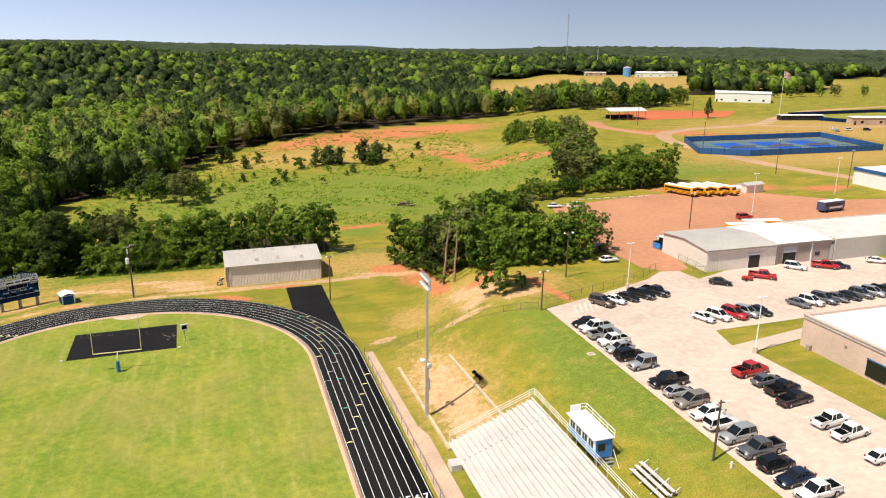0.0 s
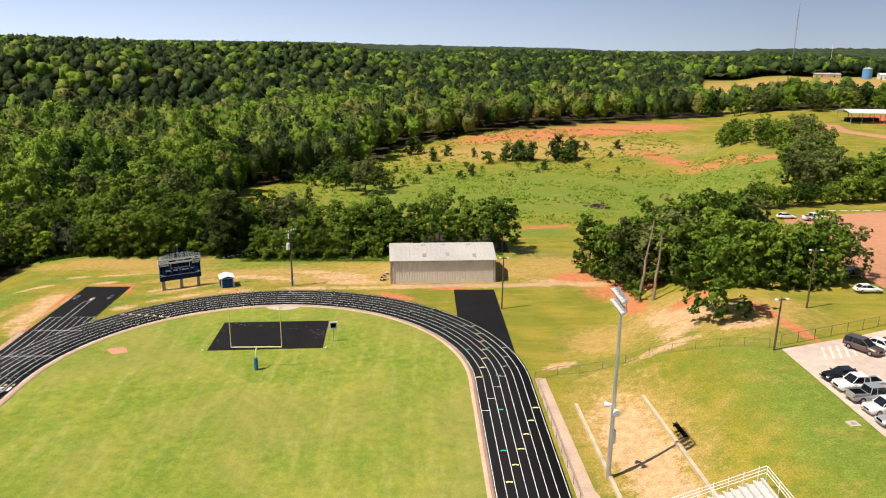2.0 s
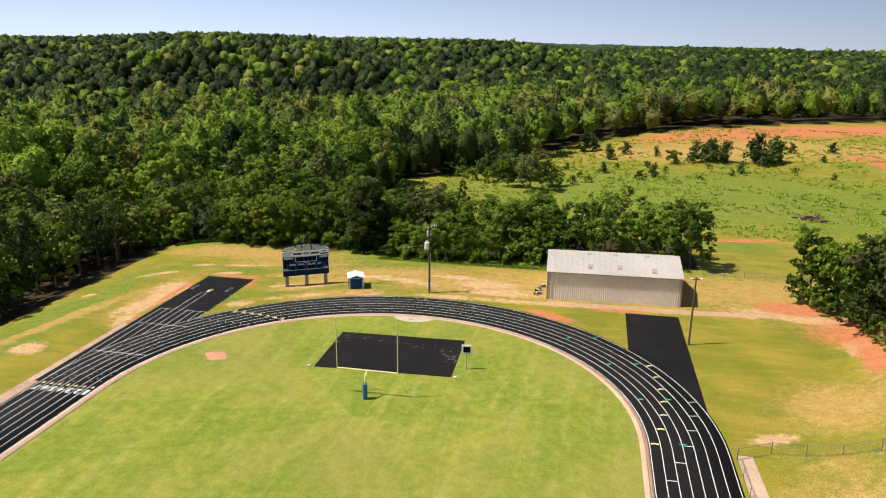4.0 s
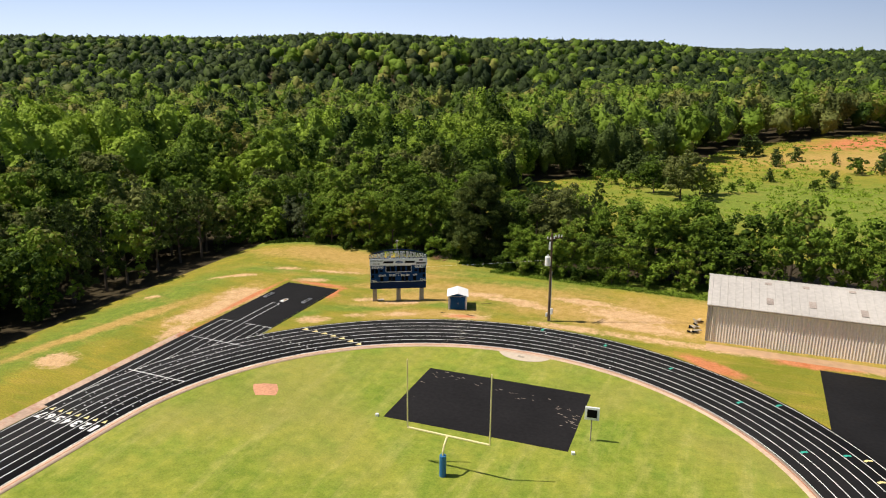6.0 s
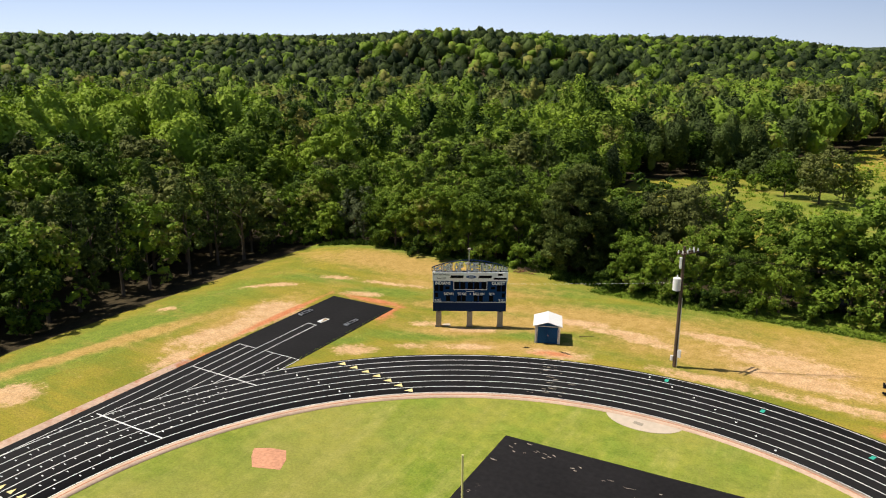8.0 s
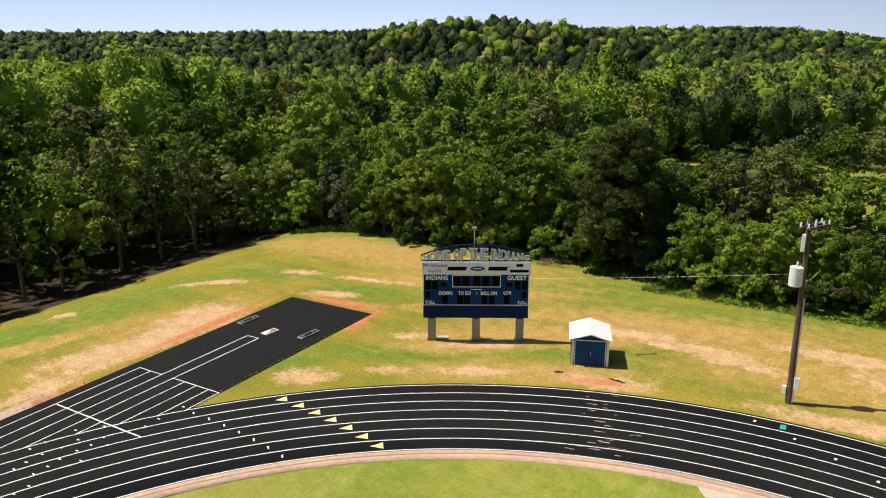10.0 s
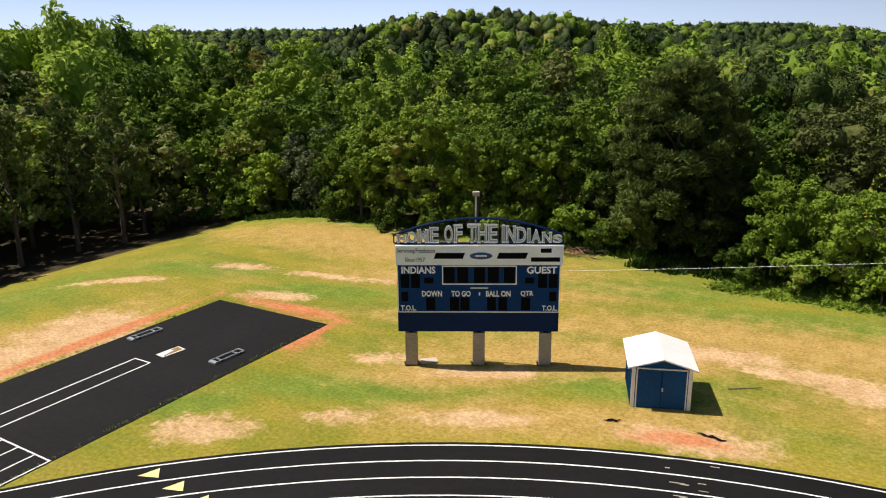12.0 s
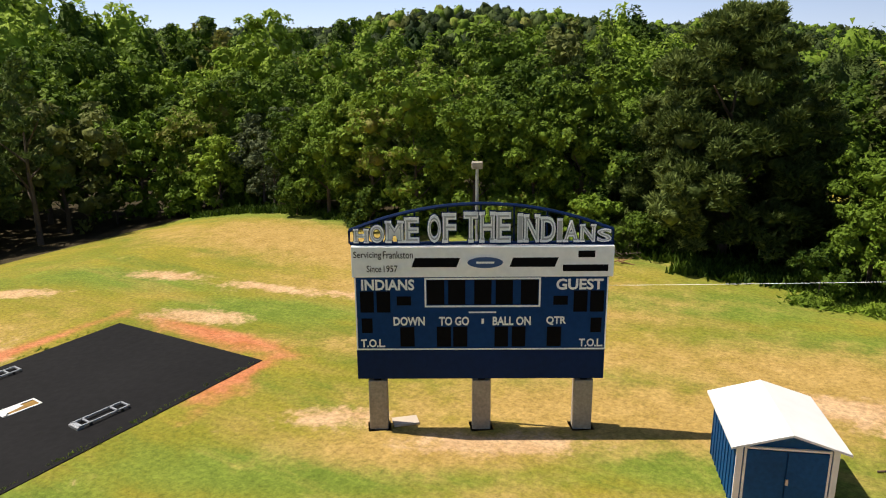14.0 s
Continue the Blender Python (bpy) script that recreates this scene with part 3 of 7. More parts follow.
        f.append((2 * i, 2 * i + 1, 2 * j + 1, 2 * j))
    return mesh_np("line", v, f)


R_IN, LANE = 30.88, 1.077
R_OUT = R_IN + 7 * LANE
field = part("football_field", mesh_np("football_field", [(*p, 0.012) for p in oval(29.95, 72)] + [(0, 0, 0.012), (0, -LONG, 0.012)],
             [(i, i + 1, 144) for i in range(71)] + [(i, i + 1, 145) for i in range(72, 143)] + [(71, 72, 145), (71, 145, 144), (143, 0, 144), (143, 144, 145)]), TURF)
tagged(field, "bright green mown football turf with faint yellowing", "field", kind="structure")
track = part("running_track", ring(R_IN - 0.12, R_OUT + 0.22, -0.05, 0.03), TRACK)
tagged(track, "black rubber running track with white lane lines", "running track", kind="structure")
kerb = part("track_kerb", ring(29.9, R_IN - 0.12, -0.05, 0.06), CURB)
tagged(kerb, "pinkish concrete edging inside the running track", "kerb", kind="structure")
part("joint", ring(30.36, 30.46, 0.0, 0.064), RED_SOIL, kerb, "rusty joint in the edging")
Z_LINE = 0.036
for i in range(8):
    part("lane_line", strip(oval(R_IN + i * LANE, 90), 0.075, Z_LINE, True), LINE, track)

# the straight chute off the home bend, and the apron of the other one
west_chute = part("chute", one_box(-35.15, 20.6, -0.04, 8.3, 41.0, 0.066), TRACK)
tagged(west_chute, "black rubber sprint chute with painted lanes", "running track", kind="structure")
# the apron follows the outside of the bend
ap = [(29.8, 38.6), (37.4, 38.6), (37.6, 5.0)]
ap += [((R_OUT + 0.1) * math.cos(a), (R_OUT + 0.1) * math.sin(a)) for a in np.linspace(0.16, 0.69, 12)]
east_chute = part("chute", prism(B(), ap, -0.04, 0.026, "z"), PAD_BLACK)
tagged(east_chute, "plain black rubber apron beside the bend", "running track", kind="structure")

apron = part("high_jump_apron", prism(B(), [(-8.7, 10.9), (8.5, 11.6), (8.2, 23.0), (-8.9, 22.4)], -0.03, 0.03, "z"), APRON)
tagged(apron, "black rubber apron with worn pale scuffs in the turf", "running track", kind="structure")

chip_rng = random.Random(12)
for cx, cy, n_, sx, sy in ((-6.6, 21.0, 12, 0.9, 0.6), (-3.2, 20.4, 3, 0.5, 0.3), (0.2, 20.2, 4, 0.7, 0.2), (3.4, 19.8, 5, 0.9, 0.4), (6.3, 18.6, 7, 0.7, 0.5), (7.7, 16.6, 10, 0.5, 0.7), (-8.3, 17.5, 3, 0.2, 2.0)):
    for _ in range(n_):
        x, y = min(8.1, cx + chip_rng.gauss(0, sx)), cy + chip_rng.gauss(0, sy)
        w, a = chip_rng.uniform(.05, .26), chip_rng.uniform(-.5, .3)
        part("scuff", strip([(x - w * math.cos(a), y - w * math.sin(a)), (x, y + chip_rng.uniform(-.03, .03)), (x + w * math.cos(a), y + w * math.sin(a))], chip_rng.uniform(.02, .06), 0.034 + 0.0001 * _), CONCRETE, apron)

# painted marks of the chute


def mark(points, parent=west_chute, width=0.075, z=Z_LINE + 0.004, material=LINE):
    return part("painted_line", strip(points, width, z), material, parent)


for i in range(8):
    x = -R_IN - i * LANE - (0.18 if i == 0 else 0)
    low = math.sqrt(max(0.0, R_OUT ** 2 - x * x)) + 0.05
    mark([(x, low), (x, 32.8 if i in (4, 5) else 25.2)], width=0.07)
for x0, x1 in ((-38.5, -R_IN - 5 * LANE - .04), (-R_IN - 4 * LANE + .04, -31.02)):
    mark([(x0, 25.2), (x1, 25.2)])
mark([(-R_IN - 5 * LANE - .035, 32.84), (-R_IN - 4 * LANE + .035, 32.84)], z=Z_LINE + 0.005)
mark([(-38.3, 19.3), (-30.7, 19.3)], width=0.10, z=Z_LINE + 0.006)
mark([(-38.0, 9.35), (-30.6, 9.35)], width=0.13, z=Z_LINE + 0.006)
rng = random.Random(4)
for row in np.arange(1.6, 23.2, 0.85):
    for i in range(7):
        x = -R_IN - (i + 0.5) * LANE + rng.uniform(-.16, .16)
        yy = row - i * 0.22 + rng.uniform(-.15, .15)
        if math.hypot(x, yy) < R_OUT + 0.6 and rng.random() < 0.62:
            mark([(x - 0.10, yy), (x + 0.10, yy)], width=0.09)


def text_mesh(body, size, depth=0.004, bold=0.0, extrude=0.0, shear=0.0, align="CENTER"):
    cu = bpy.data.curves.new("text", "FONT")
    cu.body, cu.size, cu.align_x, cu.align_y, cu.offset, cu.extrude, cu.shear = body, size, align, "CENTER", bold, extrude, shear
    cu.resolution_u = 3
    ob = bpy.data.objects.new("text", cu)
    scene.collection.objects.link(ob)
    bpy.context.view_layer.update()
    me = bpy.data.meshes.new_from_object(ob.evaluated_get(bpy.context.evaluated_depsgraph_get()))
    bpy.data.objects.remove(ob)
    bpy.data.curves.remove(cu)
    return me


def fit_text(me, width, height):
    """Scales a text mesh to a width and height about its middle."""
    n_ = len(me.vertices)
    co = np.zeros(n_ * 3, np.float32)
    me.vertices.foreach_get("co", co)
    co = co.reshape(-1, 3)
    lo, hi = co.min(0), co.max(0)
    co[:, 0] = (co[:, 0] - (lo[0] + hi[0]) / 2) * (width / (hi[0] - lo[0]))
    co[:, 1] = (co[:, 1] - (lo[1] + hi[1]) / 2) * (height / (hi[1] - lo[1]))
    me.vertices.foreach_set("co", co.ravel())
    me.update()
    return me


SERIFS = {"H": ((-1, 1), (-1, -1), (1, 1), (1, -1)), "M": ((-1, 1), (-1, -1), (1, 1), (1, -1)), "E": ((-1, 1), (-1, -1)), "F": ((-1, 1), (-1, -1)), "T": ((0, -1),), "I": ((0, 1), (0, -1)),
          "N": ((-1, 1), (-1, -1), (1, 1)), "D": ((-1, 1), (-1, -1)), "A": ((-1, -1), (1, -1))}


def slab_serifs(me, letter, width, height, grow):
    """Adds flat feet and heads to the stems of a block letter, about its middle."""
    bm = B()
    bm.from_mesh(me)
    co = np.array([v.co for v in bm.verts])
    half_w, half_h = np.abs(co[:, 0]).max(), np.abs(co[:, 1]).max()
    foot, thick = (width * 0.34 if letter != "I" else width * 0.9) + grow * width * 2, height * (0.12 + grow)
    for sx, sy in SERIFS.get(letter, ()):
        box(bm, sx * (half_w - foot * 0.36), sy * (half_h - thick / 2), -0.012, foot, thick, 0.026)
    bm.to_mesh(me)
    bm.free()
    return me


def number_on_track(d, x, y, turn):
    ob = part("lane_number", fit_text(text_mesh(d, 1.2, bold=0.04), 0.42 if d == "1" else 0.66, 1.15), LINE, track)
    ob.matrix_basis = pose(x, y, Z_LINE + 0.006, 0, 0, turn)


def triangle(x, y, turn, size=0.55, material=YELLOW):
    me = mesh_np("triangle", [(-size * .45, -size / 2, 0), (size * .45, -size / 2, 0), (0, size / 2, 0)], [(0, 1, 2)])
    ob = part("painted_triangle", me, material, track)
    ob.matrix_basis = pose(x, y, Z_LINE + 0.005, 0, 0, turn)


for i in range(7):
    x = -R_IN - (i + 0.5) * LANE
    number_on_track(str(i + 1), x, -1.3, 180)
    triangle(x, 0.0, 0)
    number_on_track(str(i + 1), -x, -41.9, 0)
    a = math.radians(127.35 + i * 1.4)
    r = R_IN + (i + 0.5) * LANE
    triangle(r * math.cos(a), r * math.sin(a), math.degrees(a), 0.72)
# yellow and green exchange marks on the east side, and white staggers


def on_track(r_i, y):
    """A place in a lane of the east side, by its y: on the straight below 0, on the bend above."""
    r = R_IN + r_i * LANE
    return (r, y, 0.0) if y <= 0 else (math.sqrt(r * r - y * y), y, math.asin(y / r))


def lane_mark(name, r_i, y, half, width, material, bow=0.0):
    x, y, a = on_track(r_i, y)
    c, sn = math.cos(a), math.sin(a)
    part(name, strip([(x - half * c, y - half * sn), (x - bow * sn, y + bow * c), (x + half * c, y + half * sn)], width, Z_LINE + 0.004), material, track)


for i in range(7):
    lane_mark("painted_line", i + 0.5, 1.0 + i * 3.18, 0.38, 0.26, YELLOW, 0.14)
    lane_mark("painted_line", i + 0.5, -27.6 + i * 3.27, 0.38, 0.26, YELLOW, 0.14)
    lane_mark("painted_line", i + 0.5, -8.6 + i * 3.30, 0.50, 0.10, LINE)
for r_i, y in ((3.1, 1.5), (4.2, 11.2), (1.3, 10.6), (5.4, 20.3), (2.4, 19.5), (2.3, -8.4), (1.6, -18.1), (3.7, 27.1), (6.4, 27.9)):
    lane_mark("painted_mark", r_i, y, 0.34, 0.28, TEAL, 0.1)
for r_i, ang in ((6.5, 91), (5.5, 78.6), (4.6, 65.4)):
    r, aa = R_IN + r_i * LANE, math.radians(ang)
    part("painted_mark", strip([((r - .28) * math.cos(aa), (r - .28) * math.sin(aa)), ((r + .28) * math.cos(aa), (r + .28) * math.sin(aa))], 0.3, Z_LINE + 0.004), TEAL, track)
for i in range(7):
    r, aa = R_IN + (i + 0.5) * LANE, math.radians(73.7 + i * 3.25)
    part("painted_mark", strip([((r - .1) * math.cos(aa), (r - .1) * math.sin(aa)), ((r + .1) * math.cos(aa), (r + .1) * math.sin(aa))], 0.14, Z_LINE + 0.004), LINE, track)
    r, aa = R_IN + (i + 0.5) * LANE, math.radians(136.3 + i * 1.17)
    part("painted_mark", strip([((r - .15) * math.cos(aa), (r - .15) * math.sin(aa)), ((r + .15) * math.cos(aa), (r + .15) * math.sin(aa))], 0.1, Z_LINE + 0.004), LINE, track)

# shot circle pad, worn crossing, home plate of red clay
pts = [(3.0 * math.cos(a) - 0.6, 30.2 + 2.1 * math.sin(a)) for a in np.linspace(math.pi * 1.03, math.pi * 1.97, 20)]
pts = [p for p in pts if math.hypot(*p) < 30.3] + [(29.95 * math.sin(a), 29.95 * math.cos(a)) for a in np.linspace(0.075, -0.115, 8)]
shot = tagged(part("shot_put_pad", prism(B(), pts, -0.02, 0.035, "z"), CONCRETE), "pale concrete throwing pad with a small drain", "concrete pad", kind="structure")
part("drain", one_box(-0.8, 29.1, 0.03, 0.75, 0.4, 0.03, turn=-8), PILLAR, shot)
cross = tagged(part("crossing_pad", one_box(-8.8, 29.1, -0.02, 3.0, 0.9, 0.065, turn=16), CONCRETE), "worn pale concrete strip at the track edge", "concrete pad", kind="structure")
clay = tagged(part("clay_square", prism(B(), [(-22.2, 9.8), (-20.3, 10.5), (-20.8, 11.7), (-21.6, 12.6), (-22.8, 12.3), (-23.8, 11.7), (-23.2, 10.8)], -0.02, 0.028, "z"), paint("pale_red_clay", (0.55, 0.265, 0.155), 0.95, grain=1.4, vary=0.25, bump=0.5)), "square of bare red clay in the turf", "clay patch", kind="structure")

# concrete walk along the east straight
tagged(part("footpath", prism(B(), [(39.1, 0.6), (40.6, 0.6), (41.2, -26), (42.6, -31), (43.2, -34), (43.2, -100), (39.1, -100)], -0.05, 0.035, "z"), CURB), "pinkish concrete footpath along the track", "footpath", kind="structure")
tagged(part("footpath", prism(B(), [(-40.3, 20.0), (-38.9, 20.4), (-38.75, 2), (-38.75, -100), (-40.3, -100)], -0.08, 0.02, "z"), scuffed(paint("rusty_concrete", (0.47, 0.325, 0.245), 0.9, grain=1.0, vary=0.25, bump=0.3), (0.38, 0.150, 0.070), 0.5, 0.50)), "pinkish concrete strip beside the track", "footpath", kind="structure")


# ---- sheets that follow the land ----
def draped(name, outline, up, material, cell=2.5, label="", category="", kind="structure"):
    """A paved sheet that follows the land inside an outline, cut from a fine grid."""
    bm = B()
    vs = [bm.verts.new((*p, 0)) for p in outline]
    bm.faces.new(vs)
    xs, ys = [p[0] for p in outline], [p[1] for p in outline]
    for ax, lo, hi in ((0, min(xs), max(xs)), (1, min(ys), max(ys))):
        for c in np.arange(lo + cell, hi, cell):
            co, no = ((c, 0, 0), (1, 0, 0)) if ax == 0 else ((0, c, 0), (0, 1, 0))
            bmesh.ops.bisect_plane(bm, geom=bm.verts[:] + bm.edges[:] + bm.faces[:], plane_co=co, plane_no=no)
    for v in bm.verts:
        v.co.z = land1(v.co.x, v.co.y) + up
    bmesh.ops.recalc_face_normals(bm, faces=bm.faces[:])
    if bm.faces and bm.faces[:][0].normal.z < 0:
        bmesh.ops.reverse_faces(bm, faces=bm.faces[:])
    return tagged(part(name, bm, material), label, category, kind=kind)


def draped_line(points, width, up, material, name, label, category, cell=3.0):
    """A road or path that follows the land along points."""
    fine = []
    for a, b in zip(points, points[1:]):
        k = max(1, int(math.dist(a, b) / cell))
        fine += [(a[0] + (b[0] - a[0]) * i / k, a[1] + (b[1] - a[1]) * i / k) for i in range(k)]
    fine.append(points[-1])
    for _ in range(8):
        fine = [fine[0]] + [((p[0] + 2 * q[0] + r[0]) / 4, (p[1] + 2 * q[1] + r[1]) / 4) for p, q, r in zip(fine, fine[1:], fine[2:])] + [fine[-1]]
    v, f = [], []
    cols = 5
    for i, p in enumerate(fine):
        a, b = fine[max(i - 1, 0)], fine[min(i + 1, len(fine) - 1)]
        d = Vector((b[0] - a[0], b[1] - a[1])).normalized()
        for c in range(cols):
            o = (c / (cols - 1) - 0.5) * width
            x, y = p[0] - d.y * o, p[1] + d.x * o
            v.append((x, y, land1(x, y) + up))
    for i in range(len(fine) - 1):
        for c in range(cols - 1):
            q = i * cols + c
            f.append((q + 1, q, q + cols, q + cols + 1))
    return tagged(part(name, mesh_np(name, v, f), material), label, category, kind="structure")


LOT_Z = 0.06
draped("parking_lot", [(68.6, -8.3), (80, -4.6), (94, 1.0), (99, 4.5), (103, 4.0), (103.6, -1.5), (112, 1.5), (150, 6), (152, -24), (108, -24), (90.0, -24.5), (88.6, -30), (90.0, -33), (92.0, -64), (110, -64), (110, -130), (68.2, -130), (68.3, -60)],
       LOT_Z, LOT, 4.0, "sunlit pale concrete parking lot", "parking lot")
draped("parking_lot", [(97, 8), (101, 3), (106, 5), (110, 20), (160, 14), (230, 26), (232, 44), (190, 50), (168, 70), (140, 72), (104, 63), (96, 40)], LOT_Z - 0.01, RED_LOT, 5.0, "red dirt lot beside the tree line", "parking lot")
draped("footpath", [(87.5, -30.5), (110, -26.5), (110, -29.3), (90, -33)], 0.1, CONCRETE, 3.0, "pale concrete footpath between lawns", "footpath")
draped_line([(52, 42.5), (46, 41), (30, 41), (18, 40.7)], 1.8, 0.012, ROAD, "dirt_track", "faint sandy wheel track in the grass", "dirt track")
draped_line([(240, 35), (222, 80), (214, 110), (214, 150), (218, 180), (232, 205), (260, 218), (310, 226), (345, 255), (400, 290), (500, 310)], 7.5, 0.05, ROAD, "dirt_road", "pale dirt road round the blue courts", "road", 4.0)
draped_line([(306, 222), (345, 205), (400, 200)], 6.0, 0.06, ROAD, "dirt_road", "pale dirt road beside the ball field", "road", 4.0)
draped_line([(225, 200), (214, 235), (225, 262)], 9.0, 0.05, RED_LOT, "dirt_road", "red dirt path up to the pavilion", "road", 4.0)
draped("clay_field", [(250, 262), (320, 268), (352, 300), (300, 318), (255, 300)], 0.06, paint("bright_red_clay", (0.50, 0.13, 0.045), 0.95, grain=0.2, vary=0.15, bump=0.3), 6.0, "bright red clay practice field", "clay field")

scuff_rng = random.Random(9)
for _ in range(34):
    a, r = math.radians(106 + scuff_rng.gauss(0, 1.4)), scuff_rng.uniform(R_IN + .2, R_OUT)
    p = (r * math.cos(a), r * math.sin(a))
    w = scuff_rng.uniform(.05, .3)
    part("dust_mark", strip([(p[0] - w, p[1] - w * .2), (p[0] + w, p[1] + w * .3)], scuff_rng.uniform(.03, .09), Z_LINE + 0.002 + _ * 0.0001), PILLAR, track)


# ---- trees ----
ICO = {}


def ico(level):
    if level not in ICO:
        bm = B()
        bmesh.ops.create_icosphere(bm, subdivisions=level, radius=1)
        ICO[level] = np.array([q.co for q in bm.verts]), np.array([[q.index for q in fc.verts] for fc in bm.faces])
        bm.free()
    return ICO[level]


def unit(a):
    return a / (np.linalg.norm(a, axis=1)[:, None] + 1e-9)


def crown_points(seed, lobes, leaves, leaf, tufts=6, slim=0.62, loose=0.6, core=0.66, flat=0.85, level=1, tight=1.0):
    """A crown: boughs (x, y, z, r) carry tufts, tufts carry single leaf sprays at many angles; rough dark wood and inner leaves fill the boughs."""
    rs = np.random.RandomState(seed)
    base = np.array(lobes, float)
    axis = np.array([base[:, 0].mean(), base[:, 1].mean(), base[:, 2].min()])
    tuft, out = [], []
    for x, y, z, r in base:
        away = unit((np.array([[x, y, z]]) - axis) * np.array([1, 1, 0.6]))
        u = unit(rs.normal(size=(tufts, 3)) + away * 0.55 + np.array([0, 0, 0.35]))
        q = np.array([x, y, z]) + u * r * rs.uniform(0.62, 1.0, (tufts, 1)) * np.array([1, 1, flat])
        tuft.append(np.concatenate([q, r * tight * rs.uniform(0.26, 0.50, (tufts, 1))], 1))
        out.append(u)
    tuft, out = np.concatenate(tuft), np.concatenate(out)
    w = tuft[:, 3] ** 2
    pick = rs.choice(len(tuft), leaves, p=w / w.sum())
    d = unit(rs.normal(size=(leaves, 3)) + out[pick] * 0.5 + np.array([0, 0, 0.3]))
    p = tuft[pick, :3] + d * (tuft[pick, 3] * (0.30 + 0.80 * np.sqrt(rs.rand(leaves))))[:, None] * np.array([1, 1, 0.75])
    n = unit(d * 0.5 + out[pick] * 0.35 + rs.normal(size=(leaves, 3)) * loose + np.array([0, 0, 0.25]))
    t = unit(np.cross(n, rs.normal(size=(leaves, 3))))
    if slim < 0.4:  # needles stand away from the twig
        t = unit(d + rs.normal(size=(leaves, 3)) * 0.5 + np.array([0, 0, 0.5]))
        n = unit(np.cross(t, rs.normal(size=(leaves, 3))))
    b = np.cross(n, t)
    s = (leaf * (0.55 + 0.9 * rs.rand(leaves)))[:, None]
    v = np.concatenate([p + t * s, p - t * s * 0.7 + b * s * slim, p - t * s * 0.7 - b * s * slim])
    i = np.arange(leaves)
    vs, fs, off = [v], [np.stack([i, i + leaves, i + 2 * leaves], -1)], 3 * leaves
    iv, fi = ico(level)
    for x, y, z, r in base:
        vs.append(np.array([x, y, z]) + iv * r * core * np.array([1, 1, flat]) * rs.uniform(0.75, 1.15, (len(iv), 1)))
        fs.append(fi + off)
        off += len(iv)
    return np.concatenate(vs), np.concatenate(fs)


def broad_lobes(seed, height, width, n=16, skirt=0.20, top=0.88):
    """Boughs of a rounded crown: a spiral of them from the skirt to the top, round two inner ones."""
    r = random.Random(seed)
    out = [(0, 0, height * 0.70, width * 0.24), (0, 0, height * 0.45, width * 0.26)]
    for i in range(n):
        a, h = i * 2.4 + r.uniform(-.5, .5), skirt + (top - skirt) * ((i + 0.5) / n) + r.uniform(-.05, .05)
        q = (h - skirt) / (1 - skirt)
        spread = width * 0.36 * math.sqrt(max(0.03, 1 - ((q - 0.42) / 0.60) ** 2)) * r.uniform(.70, 1.15)
        out.append((spread * math.cos(a), spread * math.sin(a), h * height, width * r.uniform(.10, .19)))
    return out


def pine_lobes(seed, height, width, n=20, low=0.25, bend=1.6):
    r = random.Random(seed)
    out = []
    for i in range(n):
        h = low + (0.96 - low) * i / (n - 1)
        a = i * 2.4 + r.uniform(-.6, .6)
        q = (h - low) / (1 - low)
        sp = width * 0.37 * (1.0 - q ** bend * 0.90) * r.uniform(.55, 1.12)
        out.append((sp * math.cos(a), sp * math.sin(a), h * height + r.uniform(-.02, .02) * height, width * (0.17 - 0.07 * q) * r.uniform(.75, 1.2)))
    return out


def cedar_lobes(seed, height, width, n=9):
    r = random.Random(seed)
    return [(r.uniform(-.16, .16) * width, r.uniform(-.16, .16) * width, height * (0.14 + 0.78 * i / n), width * 0.40 * (1.02 - (i / n) ** 2.0 * 0.75) * r.uniform(.8, 1.1)) for i in range(n)]


def trunk_mesh(height, r0, limbs, seed, lean=0.03):
    r = random.Random(seed)
    bm = B()
    pts = [Vector((0, 0, -0.4))]
    for i in range(1, 5):
        pts.append(Vector((r.uniform(-lean, lean) * height * i / 4, r.uniform(-lean, lean) * height * i / 4, height * 0.82 * i / 4)))
    for i, (a, b) in enumerate(zip(pts, pts[1:])):
        rod(bm, a, b, r0 * (1 - i * .22), r0 * (1 - (i + 1) * .22), 7)
    for i in range(limbs):
        h = 0.3 + 0.5 * i / max(1, limbs)
        base = pts[0].lerp(pts[-1], h)
        a = i * 2.4
        rod(bm, base, base + Vector((math.cos(a), math.sin(a), 0.9)) * height * 0.2, r0 * .35, r0 * .12, 5)
    return finish(bm, "trunk")


TREES, FINE = {}, {}  # FINE: the same kinds with smaller leaves, for the wood edge that the camera comes close to
